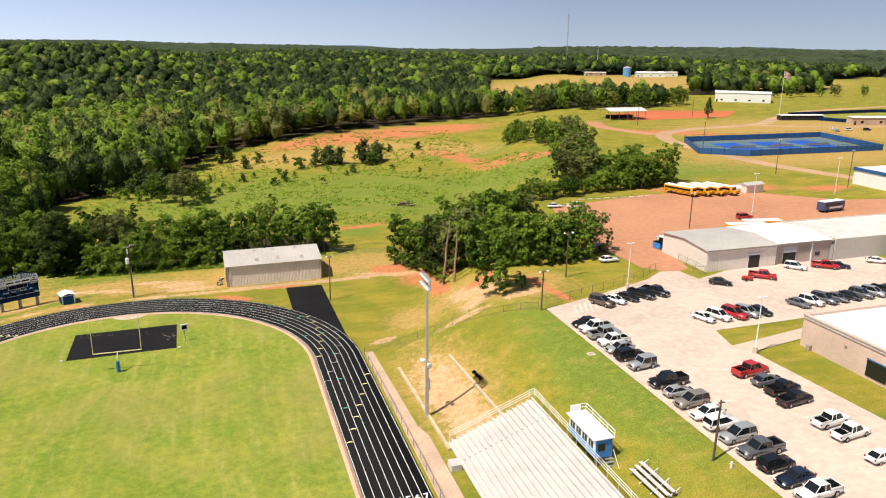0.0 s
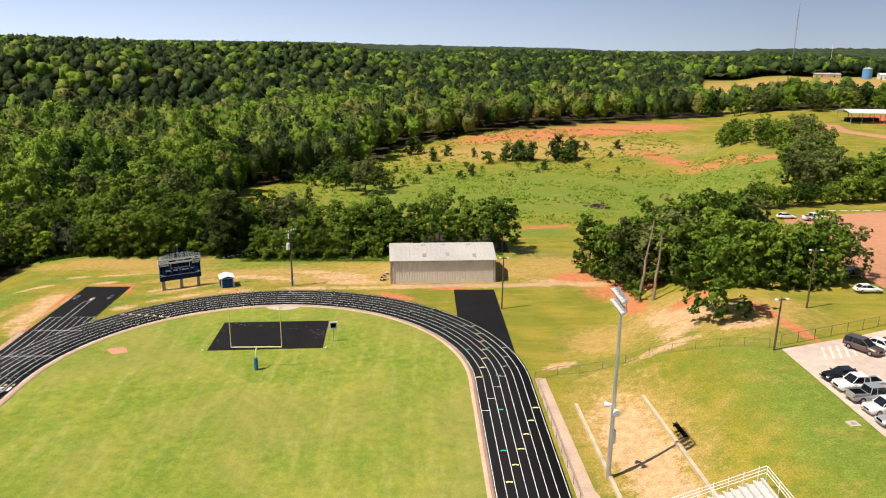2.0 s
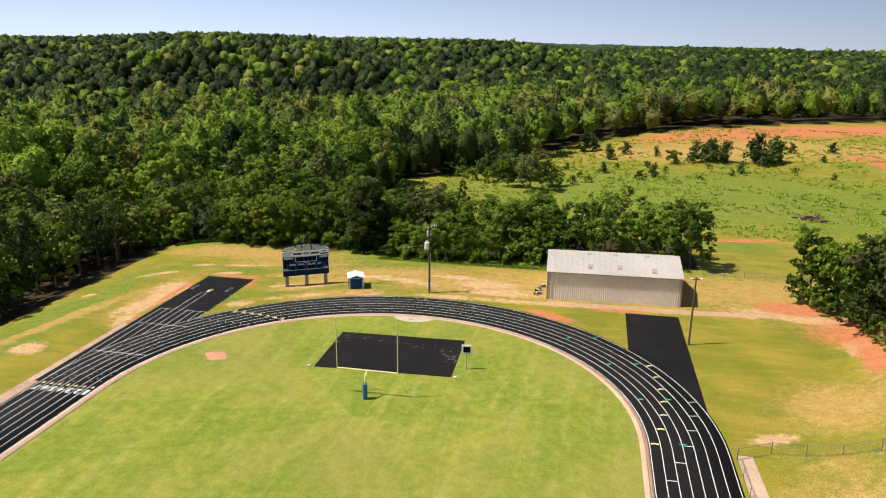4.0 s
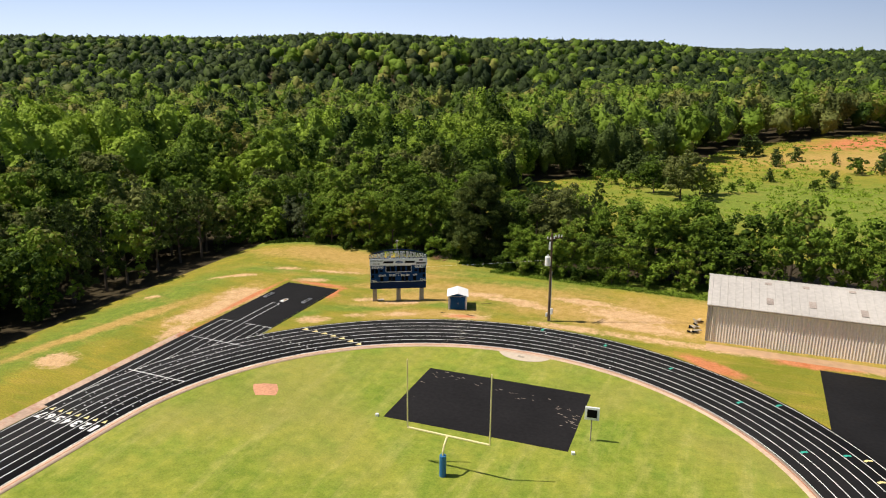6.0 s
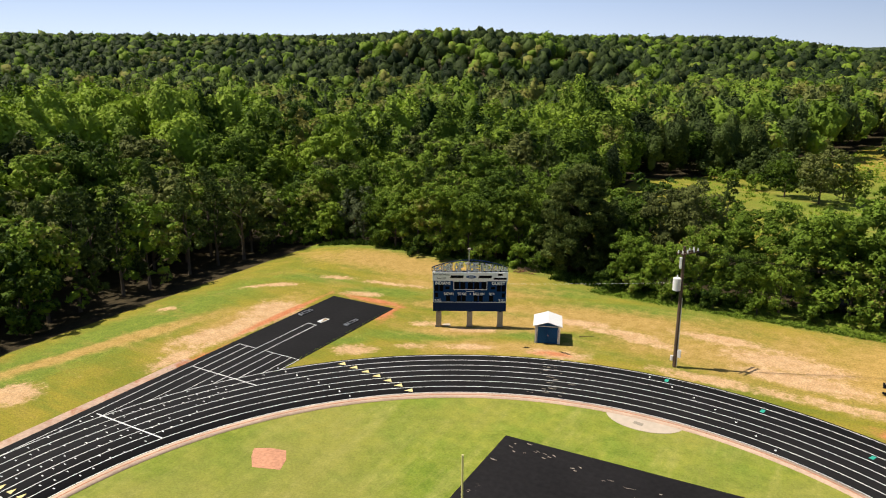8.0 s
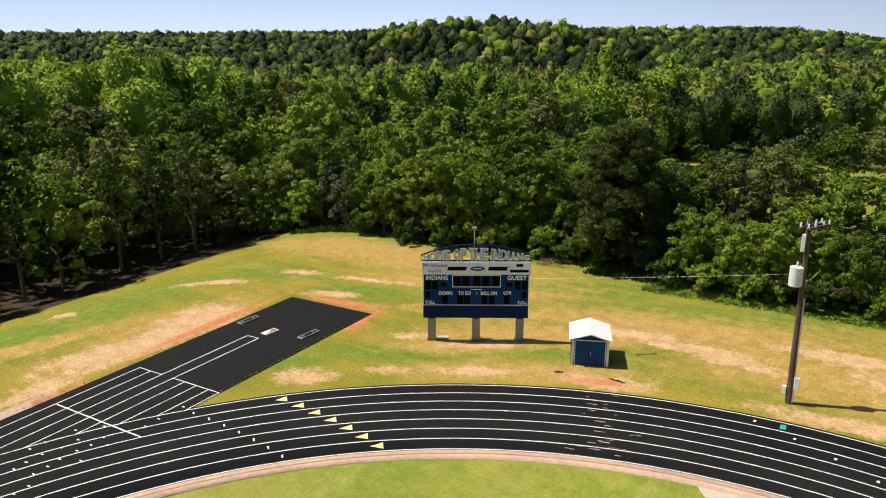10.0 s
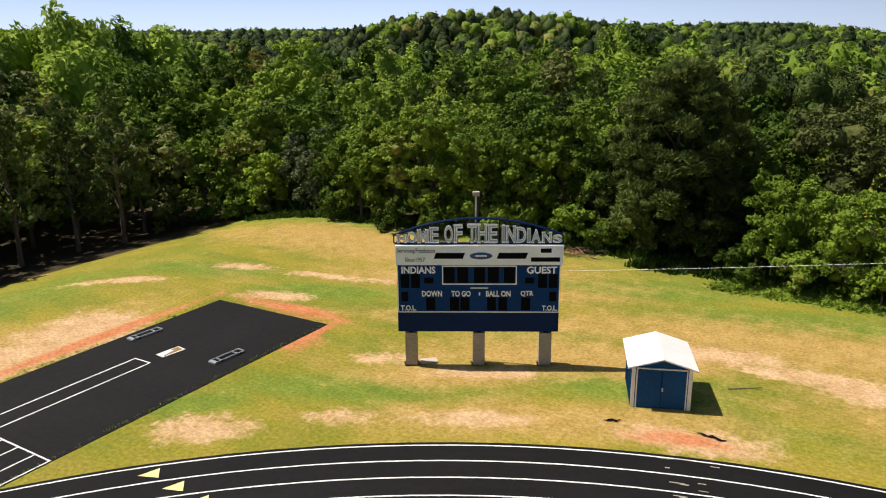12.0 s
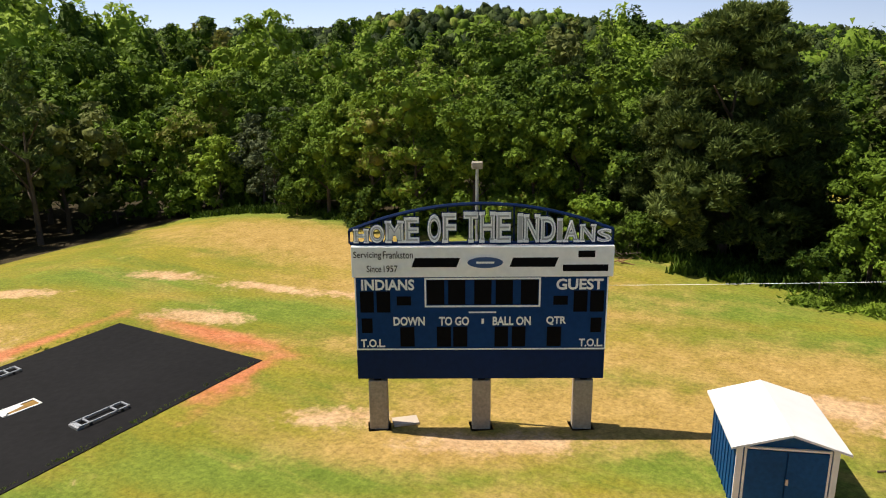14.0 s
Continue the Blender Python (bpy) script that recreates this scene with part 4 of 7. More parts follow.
SPECS = [  # kind, height, width, boughs, leaves, leaf size, material, leaves and leaf size close by
    ("oak", 13.0, 12.0, 24, 2600, 0.34, OAK, 10000, 0.20), ("elm", 13.0, 9.5, 22, 2300, 0.32, LEAF, 9600, 0.19), ("maple", 15.5, 9.5, 24, 2500, 0.32, LEAF_LIGHT, 10000, 0.20),
    ("hackberry", 11.0, 9.5, 20, 2200, 0.31, LEAF, 9000, 0.18), ("ash", 12.5, 8.5, 20, 2200, 0.32, LEAF_LIGHT, 8600, 0.19), ("pine", 17.0, 8.0, 26, 2800, 0.36, PINE, 11000, 0.23),
    ("pine_wide", 17.0, 13.0, 64, 9000, 0.30, PINE_SUNLIT, 72000, 0.27), ("cedar", 5.0, 3.6, 9, 800, 0.20, PINE, 800, 0.2), ("shrub", 3.2, 4.2, 9, 800, 0.20, LEAF, 2600, 0.13),
    ("sapling", 6.5, 5.0, 14, 1100, 0.22, LEAF_LIGHT, 4600, 0.15), ("grey_sapling", 8.0, 5.5, 16, 1100, 0.22, GREY_LEAF, 4200, 0.14)]
for si, (nm, h, w, nl, lv, ls, mt, lv_close, ls_close) in enumerate(SPECS):
    conifer = nm.startswith("pine")
    for store, many, size, close in ((TREES, lv, ls, False), (FINE, lv_close, ls_close, True)):
        variants = []
        for k in range(3 if not conifer else 2):
            sd = si * 10 + k
            low = nm in ("shrub", "sapling", "grey_sapling")
            if nm == "pine_wide":
                lobes = pine_lobes(sd, h, w, nl, 0.10, 2.6)
            elif conifer:
                lobes = pine_lobes(sd, h, w, nl)
            elif nm == "cedar":
                lobes = cedar_lobes(sd, h, w, nl)
            else:
                lobes = broad_lobes(sd, h, w, nl, 0.12 if low else 0.17)
            crown = mesh_np("crown", *crown_points(sd, lobes, many, size, (8 if conifer else 9) if close else 6, 0.30 if conifer and close else 0.34 if conifer else 0.62, 0.45, 0.42 if conifer else 0.46, 0.85, 1, 0.88 if conifer else 1.0))
            crown.materials.append(mt)
            trunk = TREES[nm][k][1] if close else trunk_mesh(h * (0.95 if conifer else 0.7), 0.017 * h + 0.03, 5 if h > 6 else 2, sd)
            if not close:
                trunk.materials.append(BARK)
            variants.append((crown, trunk))
        store[nm] = variants
LABELS = {"oak": "broad olive-green oak with dense clumped crown", "elm": "dark green broadleaf tree with uneven crown", "maple": "tall light green broadleaf tree in sunlight", "hackberry": "rounded dark green broadleaf tree at the wood edge",
          "ash": "light green leafy tree with open crown", "pine": "tall dark green pine with tapering crown", "pine_wide": "big spreading dark green pine tree", "cedar": "small dark rounded cedar standing in meadow grass",
          "shrub": "low leafy green shrub in long grass", "sapling": "young light green leafy tree", "grey_sapling": "thin grey-green young tree with sparse leaves"}
tree_rng = random.Random(11)


def plant(kind, x, y, scale=1.0, group="trees of the wood edge", sink=0.0, squash=1.0, turn=None):
    close = -64 < x < 8 and 56 < y < 84
    store = FINE if close else TREES
    crown, trunk = store[kind][tree_rng.randrange(len(store[kind]))]
    ob = thing("pine_tree" if "pine" in kind else "cedar_tree" if kind == "cedar" else "shrub" if kind == "shrub" else "broadleaf_tree", (x, y, land1(x, y) - sink), tree_rng.uniform(0, 360) if turn is None else turn, LABELS[kind], "shrub" if kind == "shrub" else "tree", group)
    s = scale * tree_rng.uniform(.93, 1.07)
    ob.scale = (s, s, s * squash)
    part("crown", crown, None, ob)
    part("trunk", trunk, None, ob)
    return ob


# north edge of the wood: low growth in front, then young trees, then the tall ones
FRONT = [(-58.5, 65.5, .95, "sapling"), (-55.5, 67.5, 1.0, "grey_sapling"), (-52.0, 65.0, .85, "grey_sapling"), (-48.5, 65.0, .75, "hackberry"), (-45.0, 63.0, .72, "elm"), (-41.5, 63.5, .82, "ash"), (-37.5, 62.8, .78, "elm"), (-33.8, 64.0, .80, "hackberry"),
         (-30.0, 65.0, .70, "elm"), (-27.5, 66.8, .85, "ash"), (-24.5, 66.5, .62, "hackberry"),
         (-11.0, 62.0, .66, "hackberry"), (-7.0, 61.0, .60, "hackberry"), (-2.8, 61.5, .66, "elm"), (1.6, 61.2, .62, "hackberry"), (6.0, 61.2, .64, "elm")]
for px, py, ps, pk in FRONT:
    plant(pk, px, py, ps)
for px, py, ps in ((-60.5, 66.3, 1.2), (-62.5, 64.8, 1.2), (-64.8, 66.8, 1.3), (-60.5, 69.5, 1.3), (-63.0, 71.5, 1.3), (-66.5, 69.0, 1.3), (-67.0, 61.5, 1.2), (-47, 61.8, .8), (-40, 61.0, .9), (-36, 60.6, .8), (-31, 62.2, .9), (-25.5, 63.2, 1.0), (-22.5, 62.6, .8), (-13.0, 59.6, .7), (-9.5, 59.2, .8), (-5.0, 59.0, .8), (-.5, 59.0, .8), (4.0, 59.2, .8), (9, 59.8, .8), (14, 60.2, .8), (19, 60.8, .8), (25, 61.4, .7), (31, 62, .7)):
    plant("shrub", px, py, ps)
plant("pine_wide", -18.3, 65.0, 1.0, squash=0.83)
plant("pine_wide", -21.5, 67.5, 0.66, squash=0.85)
for px, py, ps, pk in ((-59, 71, .95, "elm"), (-62.5, 75, .62, "pine"), (-53, 73, .85, "hackberry"), (-48, 71, 1.0, "elm"), (-43.5, 70, .62, "pine"), (-39, 70.5, .90, "hackberry"), (-34.5, 71, .90, "elm"), (-30, 73, .64, "pine"), (-25.5, 73, .80, "hackberry"),
                       (-63.5, 68.5, .85, "elm"), (-66.5, 64.0, .9, "hackberry"), (-68, 71, 1.0, "elm"), (-66, 77, .95, "hackberry"), (-57, 79, .98, "elm"), (-50, 78.5, 1.0, "hackberry"), (-44, 78, .70, "pine"), (-38, 79, 1.05, "elm"), (-32, 79.5, 1.0, "hackberry"), (-27, 81, .95, "elm"), (-70.2, 81.7, 1.0, "oak"), (-66.5, 84.0, .95, "oak"), (-73, 63.0, .92, "maple"), (-70.7, 98.9, .95, "maple"), (-78, 127, 1.0, "oak"), (-40.5, 99, .92, "pine"), (-44, 102, .9, "pine"), (-37.5, 103, .85, "pine")):
    plant(pk, px, py, ps)
# the belt that runs on behind the metal building
BELT_NORTH = "tree belt behind the metal building"
x = 10.5
while x < 42:
    plant(tree_rng.choice(["hackberry", "elm", "hackberry"]), x, 64.0 + tree_rng.uniform(-1.0, 1.5), tree_rng.uniform(.74, .92), BELT_NORTH)
    x += tree_rng.uniform(4.6, 6.0)
x = -14.0
while x < 42:
    plant(tree_rng.choice(["hackberry", "elm", "oak", "elm"]), x, 70.5 + tree_rng.uniform(-1.5, 1.5), tree_rng.uniform(.84, 1.02), BELT_NORTH)
    x += tree_rng.uniform(5.5, 7.5)
for bx, by, bs, bk in ((8.5, 64.5, .72, "elm"), (12.8, 63.2, .62, "hackberry"), (17.5, 63.4, .6, "elm"), (10.5, 67.5, .85, "hackberry"), (16, 67.5, .85, "elm"), (9.5, 61.6, 1.1, "shrub"), (14.5, 61.4, 1.1, "shrub"), (19.5, 61.5, 1.0, "shrub")):
    plant(bk, bx, by, bs, BELT_NORTH)
plant("elm", 40.1, 70.8, .92, BELT_NORTH)
plant("pine", -4.4, 91.0, .68, BELT_NORTH)
plant("hackberry", -9, 88.0, .8, BELT_NORTH)
plant("elm", -14, 84.0, .8, BELT_NORTH)
for bx, by, bk in ((-19, 85.5, "hackberry"), (-21.5, 89, "elm"), (-17, 88, "hackberry"), (-23, 93, "hackberry")):
    plant(bk, bx, by, .78, BELT_NORTH, sink=1.2)
# west edge of the wood
for yy in np.arange(-46, 62, 5.0):
    for row in range(2 if yy < -10 else 3):
        k = tree_rng.choice(["elm", "pine", "pine", "hackberry", "oak", "pine"])
        plant(k, -67.0 - row * 6.0 + tree_rng.uniform(-1.5, 1.5), yy + tree_rng.uniform(-1.6, 1.6), tree_rng.uniform(.82, 1.02) * (0.85 if k == "pine" else 1))

# grove beside the dirt track
GROVE = "grove beside the dirt track"
grove = [(58.5, 51), (61.5, 46), (64, 41), (64.5, 36), (66, 47), (69, 42), (70, 36), (73, 46), (75, 40), (68.5, 30), (74, 33), (70, 24), (75, 26), (79, 30), (78, 22), (80, 17.5), (84, 17.5), (88, 19), (93, 21.5), (85, 22), (71, 50), (65, 52), (72.5, 19.5), (68, 34)]
for i, (gx, gy) in enumerate(grove):
    far_side = gx > 79
    plant(["elm", "hackberry", "elm", "oak", "hackberry"][i % 5], gx, gy, tree_rng.uniform(.92, 1.06) * (0.84 if far_side else 1.22 if gx > 67.5 and gy > 24 else 1.06), GROVE, sink=0.8)
plant("elm", 65.4, 4.8, 1.06, GROVE, sink=0.9)
for gx, gy, gs in ((57.5, 48.5, 1.0), (59.5, 45, 1.1), (61.2, 41, 1.0), (62, 36.5, 1.1), (62.5, 31.5, 0.9), (61.5, 27, .6), (68.5, 20, .8), (75.5, 16, 1.1), (78.5, 15, 1.0), (82, 14.8, 1.1), (85.5, 15.6, 1.0), (89, 16.8, 1.1), (72.5, 17.5, .9)):
    plant("shrub", gx, gy, gs, GROVE)


def bare_trunk(x, y, height, lean_x, seed):
    """A dead pine without a crown: a slightly crooked tapering trunk with a few broken limbs."""
    r = random.Random(seed)
    ob = thing("dead_tree", (x, y, land1(x, y)), 0, "tall bare dead pine trunk with broken limbs", "tree", "dead trees by the grove")
    pts = [Vector((lean_x * k / 6 + r.uniform(-.12, .12), r.uniform(-.12, .12), height * k / 6 - (0.4 if k == 0 else 0))) for k in range(7)]
    bm = B()
    for k, (a, b) in enumerate(zip(pts, pts[1:])):
        rod(bm, a, b, 0.30 * (1 - k * .13), 0.30 * (1 - (k + 1) * .13), 8)
    part("trunk", bm, DEAD_WOOD, ob)
    for k in range(6):
        base = pts[0].lerp(pts[-1], 0.42 + 0.09 * k)
        a = k * 2.3 + r.uniform(-.4, .4)
        part("limb", rod(B(), base, base + Vector((math.cos(a), math.sin(a), 0.35)) * r.uniform(.7, 1.5), 0.07, 0.025, 5), DEAD_WOOD, ob)


bare_trunk(61.6, 27.2, 14.5, 1.3, 3)
bare_trunk(63.2, 24.6, 12.5, 0.5, 4)

# cedars and shrubs of the meadow
for cx, cy, cs, ck in ((30.6, 226, 1.3, "cedar"), (37, 237, 1.2, "cedar"), (45, 193, 1.1, "cedar"), (21, 243, 1.9, "cedar"), (24, 246, 1.7, "cedar"), (54, 219, 1.6, "shrub"), (62, 223, 1.9, "cedar"), (67, 225, 2.0, "cedar"), (73, 225, 1.9, "cedar"), (70, 228, 1.7, "cedar"), (76, 206, 1.0, "cedar"), (84, 226, 2.4, "cedar"), (90, 226, 2.3, "cedar"),
                       (93, 229, 2.0, "cedar"), (87, 221, 1.8, "shrub"), (102, 247, 1.0, "cedar"), (118, 250, 1.0, "cedar"), (49, 235, 0.9, "cedar"), (40, 186, 1.0, "shrub"), (28, 196, .9, "cedar"), (20, 186, .6, "shrub"), (60, 190, .5, "shrub"),
                       (72, 200, .6, "cedar"), (95, 210, .7, "shrub"), (33, 205, .7, "shrub"), (15, 200, .6, "cedar"), (105, 200, .6, "cedar"), (110, 232, .6, "cedar"), (-12, 128, .8, "shrub"), (24, 150, .5, "shrub"), (36, 160, .5, "cedar"), (8, 150, .45, "shrub"), (44, 210, .8, "shrub"), (50, 205, .6, "shrub"), (66, 212, .7, "shrub")):
    plant(ck, cx, cy, cs, "cedars in the meadow")
for cx, cy, cs, ck in ((5.5, 158, 1.0, "grey_oak"), (10, 166, .75, "hackberry"), (-2, 163, .75, "elm"), (13, 168, .6, "hackberry"), (18, 172, 1.0, "shrub"), (-9, 168, 1.2, "shrub"), (-15, 172, 1.2, "shrub"), (-20, 177, 1.2, "shrub"), (-6, 172, .6, "hackberry"), (23, 176, .8, "shrub")):
    plant("oak" if ck == "grey_oak" else ck, cx, cy, cs, "trees round the meadow")
for i in range(18):
    plant("cedar", -26 + 1.8 * i + tree_rng.uniform(-1.5, 1.5), 190 - 0.9 * i + tree_rng.uniform(-5, 5), tree_rng.uniform(1.3, 2.0), "trees round the meadow")

# tree line on the east side of the meadow
BELT = "tree line beside the dirt lot"
for i in range(34):
    f = i / 33
    plant(tree_rng.choice(["hackberry", "elm", "hackberry", "ash"]), 101 + 55 * f + tree_rng.uniform(-1.2, 1.2), 73.5 + 9 * f + tree_rng.uniform(-1, 4), tree_rng.uniform(.40, .56), BELT)
for i in range(26):
    f = i / 25
    plant(tree_rng.choice(["elm", "hackberry", "oak"]), 124 + 44 * f + tree_rng.uniform(-6, 7), 90 + 96 * f + tree_rng.uniform(-4, 4), tree_rng.uniform(.80, 1.02), BELT)
for i in range(12):
    plant(tree_rng.choice(["elm", "hackberry"]), 136 + 20 * tree_rng.random(), 82 + 13 * tree_rng.random(), tree_rng.uniform(.80, 1.0), BELT)
for i in range(18):
    plant(tree_rng.choice(["elm", "hackberry"]), 162 + 12 * tree_rng.random(), 255 - 72 * i / 17, tree_rng.uniform(.68, .92), BELT)
for i in range(34):
    f = i / 33
    plant(tree_rng.choice(["elm", "hackberry", "oak", "elm"]), 205 + 150 * f + tree_rng.uniform(-5, 5), 366 - 30 * math.sin(3.14 * f) + tree_rng.uniform(-8, 8), tree_rng.uniform(.85, 1.15), "trees round the far pasture")
for gx, gy, gs in ((470, 400, .8), (482, 396, .9), (500, 405, .8), (515, 398, .9), (535, 402, .8), (452, 412, .9), (560, 395, .8), (440, 418, .8)):
    plant(tree_rng.choice(["elm", "oak"]), gx, gy, gs, "trees round the far pasture")
for gx, gy, gs in ((302, 262, .7), (306, 268, .8)):
    plant("pine", gx, gy, gs * .9, "tree line beside the dirt lot")


def lump_crown(seed, height, width, level, leaves, leaf, lumps, pine=False):
    """A closed crown seen from afar: a knobbly dome of leaf masses, rough all over, with loose sprays standing out of it."""
    rs = np.random.RandomState(seed)
    iv, fi = ico(level)

    def surface(u, rough):
        knob = unit(rk + np.array([0, 0, 0.25]))
        near_ = np.exp((u @ knob.T - 1) * (lumps * 0.95)) * size
        r = 0.60 + 0.52 * near_.max(1) + rough
        up = np.clip(u[:, 2], 0, 1)
        flat = width * 0.5 * r * (1 - (0.42 * up ** 1.5 if pine else 0.0))
        q = u * flat[:, None]
        q[:, 2] = height * (0.52 if pine else 0.56) + u[:, 2] * r * height * np.where(u[:, 2] > 0, 0.44, 0.46)
        return q

    rk, size = rs.normal(size=(lumps, 3)), rs.uniform(0.6, 1.1, lumps)
    hull = surface(iv, rs.normal(size=len(iv)) * (0.055 if pine else 0.045) - (0.10 if level > 2 else 0.03))
    u = unit(rs.normal(size=(leaves, 3)) + np.array([0, 0, 0.45]))
    p = surface(u, rs.uniform(-0.06, 0.06, leaves))
    n = unit(u * 0.8 + rs.normal(size=(leaves, 3)) * 0.42 + np.array([0, 0, 0.25]))
    t = unit(np.cross(n, rs.normal(size=(leaves, 3))))
    b = np.cross(n, t)
    s = (leaf * rs.uniform(0.55, 1.45, leaves))[:, None]
    w_ = 0.42 if pine else 0.66
    v = np.concatenate([hull, p + t * s, p - t * s * 0.7 + b * s * w_, p - t * s * 0.7 - b * s * w_])
    i = np.arange(leaves) + len(iv)
    return v, np.concatenate([fi, np.stack([i, i + leaves, i + 2 * leaves], -1)])


def woods(name, spots, leaves, level, leaf, material, label, seed, grow=1.0, tall=1.0, vary=0.22, tone=0.26, shade=0.0):
    """Trees too many to count, in one mesh, each with a tone of its own."""
    protos = []
    for k in range(6):
        if level == 0:  # boughs and tufts, for the nearest
            lobes = pine_lobes(seed + k, 17.0, 8.0, 20) if material is PINE else broad_lobes(seed + k, 14.0 + k * 0.7, 10.5, 17, 0.20)
            protos.append(crown_points(seed + k, lobes, leaves, leaf, 7, 0.36 if material is PINE else 0.64, 0.42, 0.46, 0.9))
        elif material is PINE:
            protos.append(lump_crown(seed + k, 17.0, 8.6 if level > 2 else 11.5, level, leaves, leaf * 0.9, 14, True))
        else:
            protos.append(lump_crown(seed + k, 14.5 + k * 0.7, 11.0, level, leaves, leaf, 9 + k))
    if not spots:
        return None
    r = random.Random(seed)
    vs, fs, tones, off = [], [], [], 0
    for x, y in spots:
        v, f = protos[r.randrange(6)]
        a, s = r.uniform(0, 6.28), r.uniform(1 - vary, 1 + vary) * grow
        c, si = math.cos(a) * s, math.sin(a) * s
        w = np.empty_like(v)
        w[:, 0], w[:, 1], w[:, 2] = v[:, 0] * c - v[:, 1] * si + x, v[:, 0] * si + v[:, 1] * c + y, v[:, 2] * s * tall * r.uniform(.85, 1.1) + land1(x, y)
        vs.append(w)
        fs.append(f + off)
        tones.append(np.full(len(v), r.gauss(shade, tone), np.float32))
        off += len(v)
    me = mesh_np(name, np.concatenate(vs), np.concatenate(fs))
    me.attributes.new("tone", "FLOAT", "POINT").data.foreach_set("value", np.concatenate(tones))
    ob = part(name, me, material)
    return tagged(ob, label, "woods", kind="stuff")


def scatter(seed, step, r0, r1, a0=-1.2, a1=1.0):
    """Places in the wood between two distances from the field, one to a cell."""
    r = random.Random(seed)
    out = []
    for gx in np.arange(-r1, r1, step):
        for gy in np.arange(-60, r1, step):
            x, y = gx + r.uniform(.1, .9) * step, gy + r.uniform(.1, .9) * step
            d, a = math.hypot(x, y + 20), math.atan2(x, y + 20)
            if r0 <= d < r1 and a0 < a < a1 and is_wood(x, y):
                out.append((x, y))
    return out


def stands(spots, seed, shares):
    """Deals the places out to kinds of tree, in stands rather than evenly."""
    r = random.Random(seed)
    out = [[] for _ in shares]
    for x, y in spots:
        q = 0.5 + 0.62 * noise.noise((x * 0.012 + seed, y * 0.012, 0.0)) + r.gauss(0, 0.22)
        total = 0.0
        for k, share in enumerate(shares):
            total += share
            if q < total or k == len(shares) - 1:
                out[k].append((x, y))
                break
    return out


STANDS = ((PINE, "dark green pines"), (LEAF, "green broadleaf trees"), (LEAF_LIGHT, "light green broadleaf trees"), (OAK, "olive green oaks"))
near = [p for p in scatter(21, 7.2, 0, 215) if p[1] > 86 or p[0] < -80]
near += [(-82.0 - i * 8 + tree_rng.uniform(-2, 2), -44.0 + j * 7.5 + tree_rng.uniform(-2, 2)) for i in range(4) for j in range(9)]
first = [p for p in near if p[1] < 118 and p[0] > -100]
second = [p for p in near if not (p[1] < 118 and p[0] > -100)]
for k, spots in enumerate(stands(first, 3, (0.18, 0.36, 0.28, 0.18))):
    woods("woods", spots, 4800, 0, 0.26, STANDS[k][0], STANDS[k][1] + " just inside the wood edge", 33 + k * 10, 0.86 if k == 0 else 0.98)
for k, spots in enumerate(stands([p for p in second if p[0] < -45], 8, (0.13, 0.33, 0.46, 0.08))):
    woods("woods", spots, 1650, 3, 0.42, STANDS[k][0], STANDS[k][1] + " in the wood behind the field", 71 + k * 10, 0.92 if k == 0 else 1.03, 1.0 if k == 0 else 1.14)
for k, spots in enumerate(stands([p for p in second if p[0] >= -45], 9, (0.34, 0.46, 0.08, 0.12))):
    woods("woods", spots, 1650, 3, 0.42, STANDS[k][0], STANDS[k][1] + " round the meadow", 111 + k * 10, 0.95)
for k, spots in enumerate(stands(scatter(22, 8.6, 215, 430, -1.2, 0.2) + scatter(25, 8.4, 215, 470, 0.2, 0.95), 14, (0.52, 0.34, 0.06, 0.08))):
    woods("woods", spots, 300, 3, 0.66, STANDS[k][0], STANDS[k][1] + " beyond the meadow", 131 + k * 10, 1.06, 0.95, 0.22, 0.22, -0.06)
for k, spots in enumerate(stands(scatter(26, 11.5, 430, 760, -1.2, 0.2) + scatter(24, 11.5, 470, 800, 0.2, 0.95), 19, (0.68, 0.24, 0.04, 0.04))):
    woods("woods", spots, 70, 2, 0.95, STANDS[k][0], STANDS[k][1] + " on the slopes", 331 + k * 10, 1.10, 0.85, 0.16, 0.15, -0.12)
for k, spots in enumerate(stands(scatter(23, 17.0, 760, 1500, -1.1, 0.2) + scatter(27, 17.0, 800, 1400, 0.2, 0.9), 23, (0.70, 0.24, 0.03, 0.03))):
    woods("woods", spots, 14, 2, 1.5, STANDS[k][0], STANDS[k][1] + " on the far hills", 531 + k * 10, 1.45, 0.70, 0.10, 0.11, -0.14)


def canopy():
    """The tops of the farthest woods: a sheet of rounded crowns that follows the hills."""
    na, nr = 640, 200
    ang = np.linspace(-1.32, 1.12, na)
    rad = 700 * (4600 / 700) ** (np.linspace(0, 1, nr))
    a, d = np.meshgrid(ang, rad)
    x, y = d * np.sin(a), d * np.cos(a) - 20
    rs = np.random.RandomState(3)

    def crowns(cell, seed):
        ci, cj = np.floor(x / cell), np.floor(y / cell)
        best = np.zeros_like(x)
        for di in (-1, 0, 1):
            for dj in (-1, 0, 1):
                i, j = ci + di, cj + dj
                h1 = np.modf(np.abs(np.sin(i * 127.1 + j * 311.7 + seed) * 43758.5))[0]
                h2 = np.modf(np.abs(np.sin(i * 269.5 + j * 183.3 + seed) * 24634.6))[0]
                h3 = np.modf(np.abs(np.sin(i * 419.2 + j * 71.9 + seed) * 13517.3))[0]
                q = ((x - (i + h1) * cell) ** 2 + (y - (j + h2) * cell) ** 2) / (cell * 0.8) ** 2
                best = np.maximum(best, np.sqrt(np.clip(1 - q, 0, 1)) * (0.55 + 0.6 * h3))
        return best

    top = 2.0 + 10.5 * crowns(13.0, 0.3) + 5.0 * crowns(31.0, 4.1)
